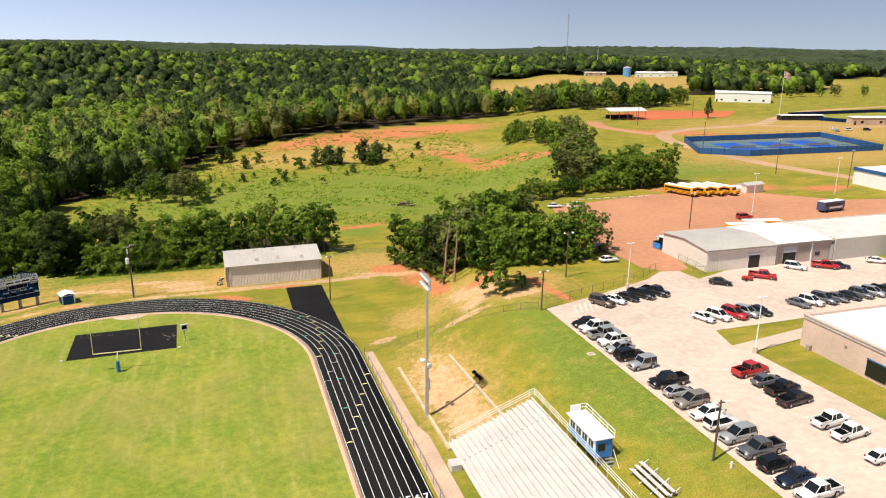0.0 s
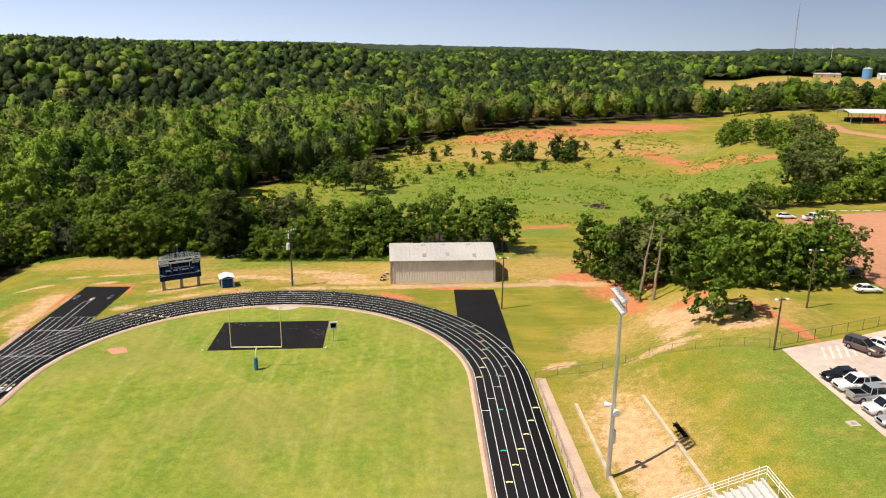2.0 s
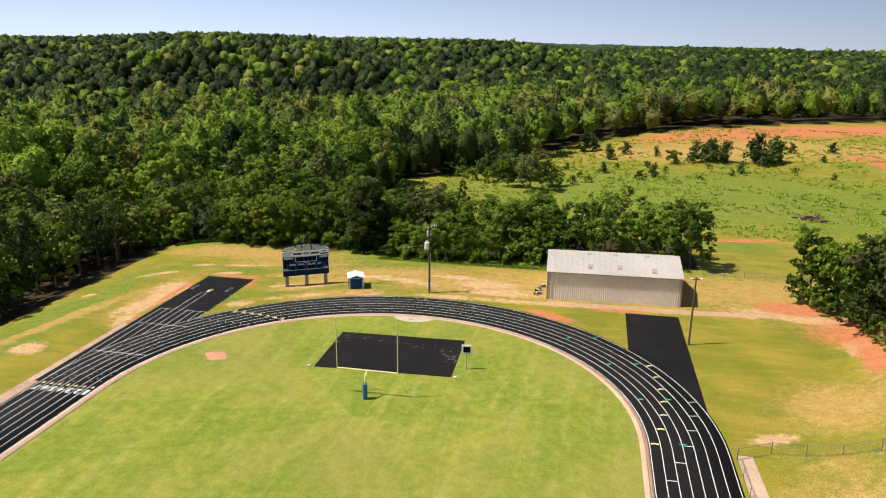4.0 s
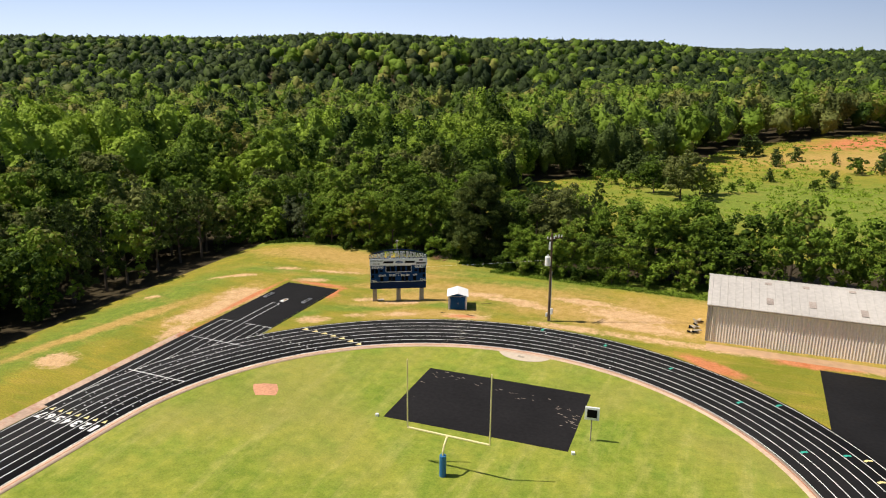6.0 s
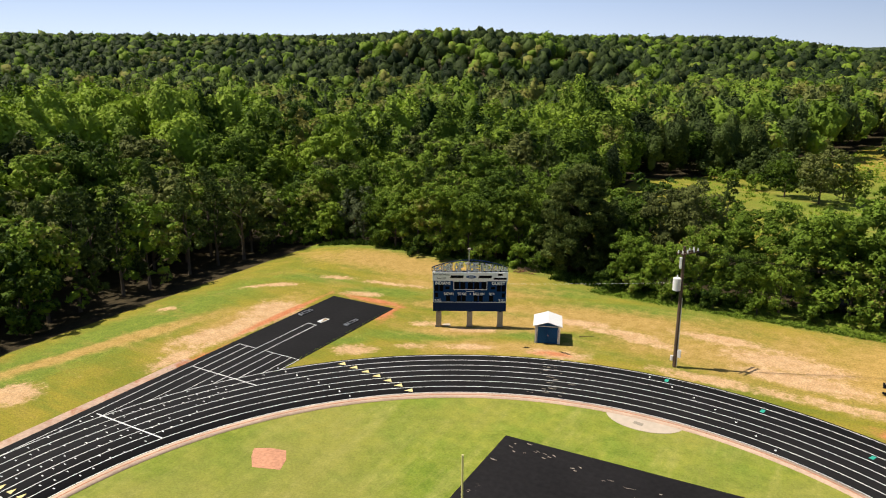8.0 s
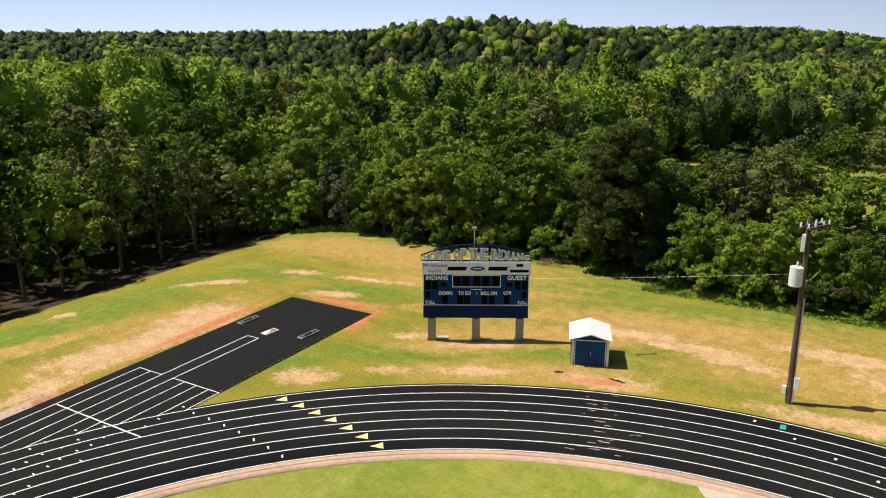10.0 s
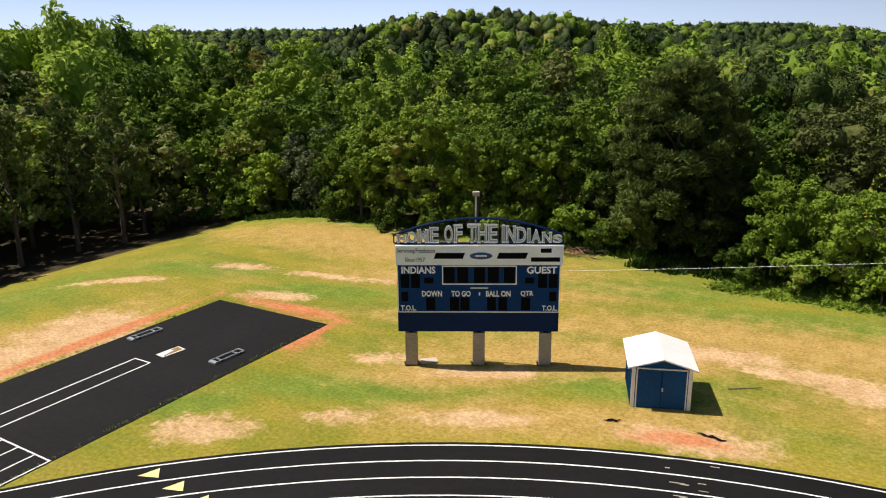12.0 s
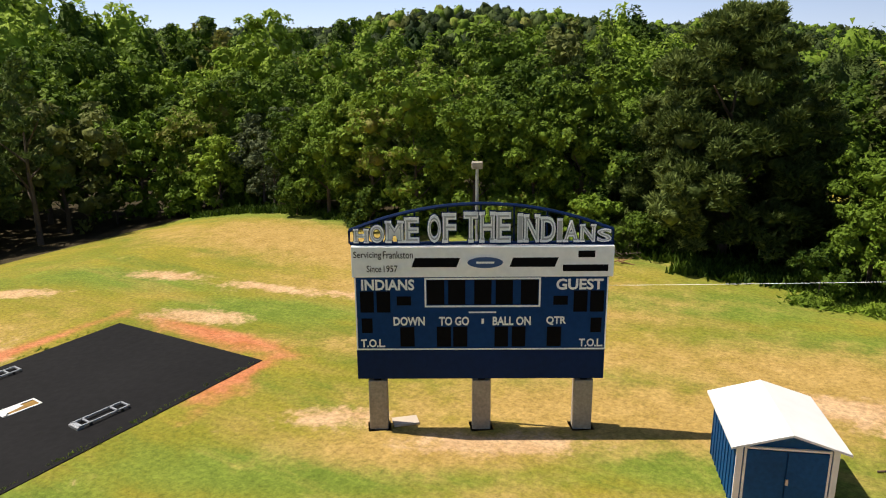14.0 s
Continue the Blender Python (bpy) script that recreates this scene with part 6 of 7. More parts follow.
def wood_pole(x, y, h, arm_w=1.2, turn=0.0, label="brown wooden pole with a short crossarm", base=None):
    p = thing("utility_pole", (x, y, land1(x, y) if base is None else base), turn, label, "utility pole", "wooden poles")
    part("pole", rod(B(), (0, 0, -0.5), (0.1, 0, h), 0.15, 0.10, n=8), POLE_WOOD, p)
    a = part("crossarm", one_box(0.1, 0, h - 0.35, arm_w, 0.1, 0.12), POLE_WOOD, p)
    for s in (-1, 1):
        part("lamp", one_box(0.1 + s * arm_w * .42, -0.1, h - 0.3, 0.3, 0.35, 0.2, bevel=0.03), TRIM_GREY, a)
    return p


wood_pole(37.7, 28.3, 9.5, 1.5, 10)
wood_pole(67.6, -8.4, 7.0, 1.8, 10)
wood_pole(79.6, 6.5, 9.0, 2.0, 0)
wood_pole(66.2, -55.5, 7.2, 1.6, 0)
for x, y, h in ((126, 33, 9), (203, 92, 12), (206.5, 64.5, 12), (210.5, 143, 13), (300, 275, 11), (240, 240, 12)):
    wood_pole(x, y, h, 1.2, 20)


def lot_light(x, y, h, label="pale lot light pole on a round concrete base"):
    p = thing("street_lamp", (x, y, land1(x, y)), 0, label, "street lamp", "lot light poles")
    part("base", rod(B(), (0, 0, -0.3), (0, 0, 0.95), 0.34, n=14), CONCRETE, p, "pale concrete base")
    part("pole", rod(B(), (0, 0, 0.9), (0, 0, h), 0.10, 0.06, n=8), TRIM_GREY, p)
    for s in (-1, 1):
        part("lamp_head", one_box(s * 0.5, 0, h - 0.1, 0.6, 0.32, 0.16, bevel=0.04), TRIM_GREY, p)


lot_light(87.5, -2.6, 8.6)
lot_light(90.0, -33.4, 8.6)
lot_light(150.9, 41, 11)
lot_light(194.4, 57.4, 11)


def stadium_light(x, y, h):
    b = land1(x, y)
    p = thing("stadium_light", (x, y, b), 0, "tall galvanised stadium light pole with lamp rack", "stadium light")
    part("pole", rod(B(), (0, 0, -0.5), (0, 0, h), 0.27, 0.13, n=14), STEEL, p)
    rack = part("lamp_rack", B(), STEEL, p)
    bm = B()
    for k, z in enumerate((0.0, 1.15)):
        box(bm, 0, 0, h - 0.9 + z, 0.12, 4.0, 0.12)
        box(bm, -0.35, 0, h - 0.75 + z, 0.08, 4.0, 0.06)
    for yy in (-1.6, 0, 1.6):
        box(bm, 0, yy, h - 0.9, 0.1, 0.1, 1.3)
    bm.to_mesh(rack.data)
    bm.free()
    for z in (0.0, 1.15):
        for yy in (-1.75, -1.05, -0.35, 0.35, 1.05, 1.75):
            d = B()
            rod(d, (-0.1, yy, h - 0.95 + z), (-0.55, yy, h - 1.2 + z), 0.14, 0.3, n=10)
            part("lamp", d, ALU, rack)
    cb = part("control_box", one_box(0.28, 0.1, 4.2, 0.35, 0.5, 1.5, bevel=0.03), STEEL, p, "grey ballast box")
    part("speaker_horn", rod(B(), (-0.2, 0.2, 8.6), (-0.75, 0.5, 8.5), 0.12, 0.36, n=12), TRIM_GREY, p, "white loudspeaker horn")
    part("speaker_horn", rod(B(), (0.1, -0.2, 8.2), (0.15, -0.85, 8.1), 0.15, 0.40, n=12), TRIM_GREY, p)


stadium_light(43.1, -24.0, 20.6)


# ---- fences ----
def chain_fence(points, h, label, gap=3.0, follow=True):
    fence = thing("chain_link_fence", (0, 0, 0), 0, label, "fence", "chain link fences")
    wires, prev, rails = [], None, B()
    faces = []
    for a, b in zip(points, points[1:]):
        n_ = max(1, round(math.dist(a, b) / gap))
        for i in range(n_ + (1 if b == points[-1] else 0)):
            f = i / n_
            x, y = a[0] + (b[0] - a[0]) * f, a[1] + (b[1] - a[1]) * f
            z = land1(x, y)
            part("fence_post", rod(B(), (x, y, z - 0.2), (x, y, z + h + 0.05), 0.035, n=6), FENCE_GREY, fence)
            if prev:
                rod(rails, (*prev[:2], prev[2] + h), (x, y, z + h), 0.025, n=5)
                rod(rails, (*prev[:2], prev[2] + 0.06), (x, y, z + 0.06), 0.012, n=4)
                seg = math.dist(prev[:2], (x, y))
                cells = max(2, int(seg / 0.22))
                d = Vector((x - prev[0], y - prev[1], z - prev[2])) / cells
                for c in range(-int(h / 0.22), cells):
                    for up_ in (1, -1):
                        t0, t1 = (c, c + h / 0.22) if up_ > 0 else (c + h / 0.22, c)
                        z0, z1 = 0.0, h
                        lo, hi = max(0.0, min(t0, t1)), min(float(cells), max(t0, t1))
                        if hi - lo < 0.2:
                            continue
                        fa = [(q - t0) / (t1 - t0) for q in (lo, hi)]
                        pa = [Vector(prev) + d * q + Vector((0, 0, h * g)) for q, g in zip((lo, hi), fa)]
                        k = len(wires)
                        o = Vector((0, 0, 0.004))
                        wires += [pa[0] - o, pa[0] + o, pa[1] + o, pa[1] - o]
                        faces.append((k, k + 1, k + 2, k + 3))
            prev = (x, y, z)
    part("top_rail", rails, FENCE_GREY, fence)
    part("chain_link", mesh_np("chain_link", wires, faces), FENCE_GREY, fence)


chain_fence([(39.0, -0.3), (42.5, 1.6), (54.5, -0.6), (67.4, -7.6)], 1.25, "grey chain link fence across the grass slope")
chain_fence([(39.0, -0.3), (39.3, -34), (39.3, -60)], 1.05, "low chain link fence between track and footpath")
chain_fence([(69, -7.2), (80, -3.2), (94, 2.4), (99, 6)], 1.5, "chain link fence at the head of the parking lot")
chain_fence([(104.5, 1.6), (106.5, 0.6), (107, 10)], 1.6, "chain link fence beside the metal hall")
chain_fence([(44, 62), (57, 59), (60, 58)], 1.3, "old wire fence at the edge of the meadow")


def timber_wall(a, b, h, label):
    w = thing("retaining_wall", (0, 0, 0), 0, label, "retaining wall", "timber retaining walls")
    n_ = 8
    for i in range(n_):
        p, q = Vector(a).lerp(Vector(b), i / n_), Vector(a).lerp(Vector(b), (i + 1) / n_)
        m = (p + q) / 2
        z = land1(m.x, m.y)
        for k in range(2):
            part("sleeper", one_box(m.x, m.y, z - 0.1 + k * h / 2, 0.42, (q - p).length - 0.03, h / 2 + 0.04, turn=-math.degrees(math.atan2(q.x - p.x, q.y - p.y)), bevel=0.015), TIMBER, w)


timber_wall((43.1, -7.8), (43.4, -33.6), 0.45, "weathered timber retaining wall along the terrace foot")
timber_wall((51.0, -9.8), (51.7, -33.0), 0.35, "weathered timber edging above a sandy terrace")
bn = thing("bench", (52.3, -19.2, land1(52.3, -19.2)), 4, "dark metal bench beside the timber edging", "bench")
bn.scale = (0.7, 1.0, 0.55)
for k in range(5):
    part("slat", one_box(-0.3 + k * .14, 0, 0.42, 0.1, 3.2, 0.04), BLACK, bn)
for yy in (-1.3, 0, 1.3):
    part("leg", one_box(0, yy, -0.1, 0.6, 0.07, 0.54), BLACK, bn)
for k in range(3):
    part("back_slat", one_box(0.35, 0, 0.48 + k * .1, 0.04, 3.2, 0.05), BLACK, bn)
inlet = thing("drain_inlet", (67.0, -26.8, land1(67.0, -26.8)), 5, "square pale concrete drain inlet in the grass", "drain")
part("slab", one_box(0, 0, -0.1, 1.1, 1.1, 0.18, bevel=0.02), CONCRETE, inlet)
part("grate", one_box(0, 0, 0.06, 0.5, 0.5, 0.03), PILLAR, inlet)
hyd = thing("hydrant", (67.0, -57.4, land1(67, -57.4)), 0, "small white hydrant at the lot edge", "hydrant")
part("barrel", rod(B(), (0, 0, 0), (0, 0, 0.75), 0.14, 0.11, n=10), WHITE, hyd)
part("cap", rod(B(), (-0.2, 0, 0.5), (0.2, 0, 0.5), 0.07, n=8), WHITE, hyd)


# ---- bleachers and press box ----
def grandstand():
    gs = thing("grandstand", (0, 0, 0), 0, "large aluminium grandstand with white railings", "grandstand")
    rows, y0, y1 = 17, -32.9, -98.0
    P, Q = 0.69, 0.275
    for i in range(rows):
        x = 43.6 + i * P
        z = 1.0 + i * Q
        part("seat_plank", one_box(x + 0.30, (y0 + y1) / 2, z + 0.38, 0.27, y0 - y1, 0.05), ALU, gs)
        part("foot_plank", one_box(x + 0.02, (y0 + y1) / 2, z - 0.02, 0.50, y0 - y1, 0.05), ALU, gs)
        part("riser", one_box(x + 0.30, (y0 + y1) / 2, z + 0.03, 0.03, y0 - y1, 0.34), ALU, gs)
    x1, z1 = 43.6 + rows * P, 1.0 + rows * Q
    for yy in np.arange(y0 - 0.4, y1, -4.5):
        part("frame", rod(B(), (43.5, yy, 0.7), (x1, yy, z1 - 0.5), 0.07, n=6), STEEL, gs)
        for xx in (46, 49.5, x1):
            zz = 1.0 + (xx - 43.6) / P * Q - .4
            part("column", rod(B(), (xx, yy, land1(xx, yy) - 0.3), (xx, yy, zz), 0.07, n=6), STEEL, gs)
    rail = B()
    for k in (0.45, 0.8, 1.15):
        rod(rail, (43.6, y0 + 0.08, 1.4 + k), (x1, y0 + 0.08, z1 + 0.2 + k), 0.035, n=6)
        rod(rail, (x1 + .05, y0, z1 + 0.2 + k), (x1 + .05, y1, z1 + 0.2 + k), 0.035, n=6)
    for i in range(0, rows + 1, 2):
        x = 43.6 + i * P
        rod(rail, (x, y0 + 0.08, 1.0 + i * Q), (x, y0 + 0.08, 2.6 + i * Q), 0.03, n=6)
    for yy in np.arange(y0, y1, -2.4):
        rod(rail, (x1 + .05, yy, z1 - .2), (x1 + .05, yy, z1 + 1.35), 0.03, n=6)
    part("railing", rail, WHITE, gs, "white tube railing")
    for i in range(rows):
        part("aisle_cap", one_box(43.6 + i * P + 0.3, y0 - 5.2, 1.0 + i * Q + 0.435, 0.16, 0.3, 0.02), PILLAR, gs)
    ramp = part("front_steps", one_box(42.8, y0 - 4.6, 0.1, 1.4, 1.6, 0.9, bevel=0.02), ALU, gs)
    return x1, z1


grandstand()
# press box behind the top row
pb = thing("press_box", (56.8, -45.5, 5.8), 0, "white press box with blue panels and railed roof", "press box")
part("body", one_box(0, 0, 0, 2.2, 6.4, 2.35, bevel=0.02), WHITE, pb)
part("lower_band", one_box(-1.12, 0, 0.05, 0.03, 6.3, 0.95), paint("sky_blue_panel", (0.12, 0.40, 0.74), 0.5, grain=2, vary=0.1), pb, "bright blue panel")
part("end_panel", one_box(0, -3.21, 0.05, 2.1, 0.03, 2.2), BRIGHT_BLUE, pb, "bright blue end panel")
for k in range(4):
    w_ = part("window", one_box(-1.12, 2.3 - k * 1.5, 1.05, 0.05, 1.0, 0.8), GLASS, pb)
    part("window_bar", one_box(-1.15, 2.3 - k * 1.5, 1.05, 0.03, 0.06, 0.8), WHITE, w_)
part("end_window", one_box(-0.3, -3.24, 0.9, 0.9, 0.03, 0.9), GLASS, pb)
part("roof", one_box(-0.15, 0, 2.35, 2.7, 6.8, 0.14, bevel=0.03), ROOF_WHITE, pb, "white flat roof")
rl = B()
for z in (2.9, 3.35):
    rod(rl, (1.15, -3.4, z), (1.15, 3.4, z), 0.04, n=6)
    rod(rl, (1.15, 3.4, z), (-0.6, 3.4, z), 0.04, n=6)
for yy in (-3.4, -1.7, 0, 1.7, 3.4):
    rod(rl, (1.15, yy, 2.4), (1.15, yy, 3.35), 0.035, n=6)
part("roof_railing", rl, WHITE, pb, "white roof railing")
part("roof_sign", one_box(-0.3, 3.35, 2.45, 1.4, 0.06, 0.95), WHITE, pb)
for xx in (-0.9, 1.0):
    for yy in (-3.0, 3.0):
        part("leg", rod(B(), (xx, yy, -2.4), (xx, yy, 0), 0.09, n=8), STEEL, pb)
st = part("stairs", B(), STEEL, pb, "grey steel stairs")
bm = B()
for k in range(10):
    box(bm, 0.6, -3.5 - k * 0.27, -0.1 - k * 0.3, 1.0, 0.28, 0.05)
bm.to_mesh(st.data)
bm.free()
part("stair_rail", rod(B(), (1.1, -3.4, 1.0), (1.1, -6.1, -1.9), 0.04), WHITE, pb)
for k in range(1):
    sbn = thing("bleacher", (59.3, -55.0, land1(59.3, -55.0)), 2, "small aluminium bleacher with pale planks", "bleacher")
    for i in range(3):
        part("plank", one_box(-0.9 + i * .6, 0, 0.35 + i * .3, 0.42, 6.0, 0.05), ALU, sbn)
        part("foot_plank", one_box(-0.6 + i * .6, 0, 0.15 + i * .3, 0.34, 6.0, 0.05), ALU, sbn)
    for yy in (-2.8, -1, 1, 2.8):
        part("frame", rod(B(), (-1.1, yy, -0.3), (1.2, yy, 1.2), 0.05), STEEL, sbn)
        part("leg", rod(B(), (1.1, yy, -0.6), (1.1, yy, 1.2), 0.05), STEEL, sbn)


# ---- odds and ends on the lawn ----
def brush_pile():
    bm = B()
    rr = random.Random(19)
    for _ in range(60):
        a = Vector((rr.gauss(0, .7), rr.gauss(0, .35), rr.uniform(0.02, .45)))
        rod(bm, a, a + Vector((rr.uniform(-.7, .7), rr.uniform(-.5, .5), rr.uniform(-.1, .35))), 0.03, 0.012, 4)
    ob = part("brush_pile", bm, BARK)
    ob.matrix_basis = pose(-23.8, 61.2, land1(-23.8, 61.2) + 0.02, 0, 0, 20)
    tagged(ob, "heap of cut brown branches at the wood edge", "branches")


def scrap(x, y, turn, length, seed):
    """A torn strip of track rubber lying on the grass."""
    rr = random.Random(seed)
    bm = B()
    n_ = 9
    up_, lo_ = [], []
    for i in range(n_):
        f = i / (n_ - 1)
        wide = 0.07 * math.sin(3.14 * (0.1 + 0.8 * f)) * rr.uniform(.5, 1.3)
        mid_ = rr.uniform(-.06, .06)
        up_.append(bm.verts.new(((f - .5) * length, mid_ + wide, rr.uniform(.02, .07))))
        lo_.append(bm.verts.new(((f - .5) * length, mid_ - wide, rr.uniform(.01, .04))))
    for i in range(n_ - 1):
        bm.faces.new((lo_[i], lo_[i + 1], up_[i + 1], up_[i]))
    bmesh.ops.solidify(bm, geom=bm.faces[:], thickness=0.015)
    ob = part("rubber_scrap", bm, PAD_BLACK)
    ob.matrix_basis = pose(x, y, land1(x, y) + 0.01, 0, 0, turn)
    tagged(ob, "torn strip of black rubber lying on dry grass", "rubber strip", "rubber scraps")


brush_pile()
scrap(-14.1, 38.4, 20, 0.7, 3)
scrap(-10.4, 39.0, -8, 1.1, 4)
stick = part("wooden_stake", rod(B(), (0, 0, 0.04), (1.4, 0.5, 0.10), 0.03, 0.025, 6), POLE_WOOD)
stick.matrix_basis = pose(-10.6, 43.6, 0.0, 0, 0, 10)
tagged(stick, "pale wooden stake lying on the grass by the shed", "stake")


# ---- vehicles ----
CAR_COLORS = {"white": (0.78, 0.78, 0.77), "black": (0.012, 0.012, 0.013), "silver": (0.42, 0.43, 0.44), "red": (0.42, 0.018, 0.02), "grey": (0.14, 0.145, 0.155), "tan": (0.30, 0.27, 0.23), "brown": (0.13, 0.09, 0.07), "navy": (0.02, 0.03, 0.06)}
CAR_MESH = {}


def wheel_mesh(r=0.36, w=0.24):
    key = ("wheel", r)
    if key not in CAR_MESH:
        t = B()
        bmesh.ops.create_cone(t, cap_ends=True, segments=18, radius1=r, radius2=r, depth=w, matrix=pose(0, 0, 0, 90, 0, 0))
        bmesh.ops.bevel(t, geom=[e for e in t.edges if len(e.link_faces) == 2 and abs(e.calc_face_angle(0)) > 1.0], offset=0.04, segments=2, affect="EDGES")
        a = finish(t, "tyre")
        a.materials.append(RUBBER)
        q = B()
        bmesh.ops.create_cone(q, cap_ends=True, segments=14, radius1=r * .6, radius2=r * .52, depth=w + 0.02, matrix=pose(0, 0, 0, 90, 0, 0))
        b = finish(q, "rim")
        b.materials.append(RIM)
        CAR_MESH[key] = (a, b)
    return CAR_MESH[key]


def loft(profile_lo, profile_hi, widths, length):
    """A body from cross sections along x: each section is a half-width low and high, and a floor and roof height."""
    v, f = [], []
    for (x, zl), (_, zh), (wl, wh) in zip(profile_lo, profile_hi, widths):
        v += [(x, -wl, zl), (x, -wl * 1.0, zl + (zh - zl) * .45), (x, -wh, zh), (x, wh, zh), (x, wl * 1.0, zl + (zh - zl) * .45), (x, wl, zl)]
    n_ = len(profile_lo)
    for i in range(n_ - 1):
        for k in range(6):
            a, b = i * 6 + k, i * 6 + (k + 1) % 6
            f.append((a, b, b + 6, a + 6))
    me = mesh_np("body", v, f)
    bm = B()
    bm.from_mesh(me)
    bpy.data.meshes.remove(me)
    bm.verts.ensure_lookup_table()
    bm.faces.new([bm.verts[k] for k in range(5, -1, -1)])
    bm.faces.new([bm.verts[(n_ - 1) * 6 + k] for k in range(6)])
    bmesh.ops.recalc_face_normals(bm, faces=bm.faces[:])
    bmesh.ops.bevel(bm, geom=bm.edges[:], offset=0.06, segments=2, affect="EDGES")
    return bm


KINDS = {  # length, half width, wheel x, body (x, top) pairs, cabin (x, top, half width) rows
    "sedan": (4.75, 0.90, 1.42, [(-2.36, .72), (-2.25, .92), (-1.5, .96), (1.0, .92), (1.7, .82), (2.28, .70), (2.37, .55)], [(-2.0, .94, .70), (-1.25, 1.40, .60), (0.15, 1.44, .60), (1.05, .93, .72)], .33),
    "suv": (4.85, 0.96, 1.45, [(-2.42, .85), (-2.36, 1.05), (-1.0, 1.07), (1.1, 1.06), (2.2, .98), (2.40, .80), (2.43, .6)], [(-2.36, 1.05, .84), (-2.15, 1.70, .70), (0.1, 1.76, .70), (1.15, 1.07, .80)], .38),
    "jeep": (4.3, 0.92, 1.35, [(-2.1, .95), (-2.05, 1.10), (0.6, 1.12), (1.2, 1.10), (2.0, 1.04), (2.12, .9), (2.14, .6)], [(-2.05, 1.1, .84), (-2.0, 1.82, .78), (0.25, 1.84, .78), (0.62, 1.12, .80)], .42),
    "truck": (5.85, 1.0, 1.85, [(-2.90, 1.0), (-2.88, 1.08), (-0.6, 1.08), (1.3, 1.10), (2.6, 1.06), (2.88, .92), (2.92, .6)], [(-0.95, 1.08, .86), (-0.75, 1.82, .74), (0.75, 1.86, .74), (1.45, 1.10, .84)], .41),
}


def build_car(kind, color):
    L, hw, wx, body, cabin, wr = KINDS[kind]
    name = "pickup_truck" if kind == "truck" else "car"
    ob = thing(name, (0, 0, 0), 0, "", "pickup truck" if kind == "truck" else "car", "parked vehicles")
    pm = car_paint(color, CAR_COLORS[color], 0.0 if color in ("white", "red") else 0.35)
    lo = [(x, 0.30 if abs(x) < L / 2 - .15 else 0.42) for x, _ in body]
    bd = loft(lo, body, [((hw if abs(x) < L / 2 - .2 else hw * .9), (hw * .93 if abs(x) < L / 2 - .2 else hw * .84)) for x, _ in body], L)
    part("body", bd, pm, ob)
    # greenhouse: glass with a painted roof and pillars
    gl = B()
    secs = []
    base = cabin[0][1] - 0.05
    for (x, z, w) in cabin:
        secs.append([gl.verts.new((x, -w, z)), gl.verts.new((x, w, z))])
    lowl = [gl.verts.new((x, -cabin[0][2] * 1.02, base)) for x, _, _ in cabin]
    lowr = [gl.verts.new((x, cabin[0][2] * 1.02, base)) for x, _, _ in cabin]
    for i in range(3):
        gl.faces.new((secs[i][0], secs[i][1], secs[i + 1][1], secs[i + 1][0]))
        gl.faces.new((lowl[i], secs[i][0], secs[i + 1][0], lowl[i + 1]))
        gl.faces.new((secs[i][1], lowr[i], lowr[i + 1], secs[i + 1][1]))
    bmesh.ops.recalc_face_normals(gl, faces=gl.faces[:])
    glass = part("glasshouse", gl, GLASS, ob, "dark tinted window glass")
    (xa, za, wa), (xb, zb, wb) = cabin[1], cabin[2]
    rf = B()
    prism(rf, [(xa - .05, za - .005), (xb + .05, zb - .005), (xb - .05, zb + .045), (xa + .08, za + .045)], -wa - .01, wa + .01, "y")
    part("roof", rf, pm, ob)
    for s in (-1, 1):
        for (p, q) in ((0, 1), (3, 2)):
            part("pillar", rod(B(), (cabin[p][0], s * cabin[p][2], cabin[p][1] - .03), (cabin[q][0], s * cabin[q][2], cabin[q][1]), 0.05, n=5), pm, ob)
        xm = (xa + xb) / 2 - 0.1
        part("pillar", rod(B(), (xm, s * (cabin[0][2] + .01), base), (xm, s * (wa + .01), za), 0.045, n=5), pm, ob)
        part("mirror", one_box(cabin[3][0] - 0.25, s * (hw + 0.08), base + 0.02, 0.16, 0.2, 0.16, bevel=0.03), pm, ob)
        part("headlight", one_box(L / 2 - 0.10, s * hw * .66, body[-2][1] - 0.17, 0.16, 0.34, 0.15, bevel=0.02), LAMP_GLASS, ob)
        part("tail_light", one_box(-L / 2 + 0.05, s * hw * .78, 0.72, 0.1, 0.2, 0.24), TAIL_RED, ob)
    part("bumper", one_box(L / 2 - 0.05, 0, 0.36, 0.16, hw * 1.7, 0.2, bevel=0.03), RIM if kind in ("truck", "jeep") else pm, ob)
    part("grille", one_box(L / 2 - 0.03, 0, 0.60, 0.08, hw * .9, 0.2), BLACK, ob)
    if kind == "truck":
        part("bed", one_box(-1.95, 0, 1.06, 1.75, hw * 1.55, 0.03), BLACK, ob, "dark open truck bed")
        for s in (-1, 1):
            part("bed_side", one_box(-1.93, s * hw * .86, 1.05, 1.9, 0.12, 0.22, bevel=0.02), pm, ob)
        part("tailgate", one_box(-2.84, 0, 1.0, 0.08, hw * 1.65, 0.27, bevel=0.02), pm, ob)
    tyre, rim = wheel_mesh(wr)
    for sx in (-1, 1):
        for s in (-1, 1):
            w = new("wheel")
            w.parent = ob
            w.matrix_basis = pose(sx * wx, s * (hw - 0.10), wr)
            part("tyre", tyre, None, w)
            part("rim", rim, None, w)
    return ob


CARS = {}
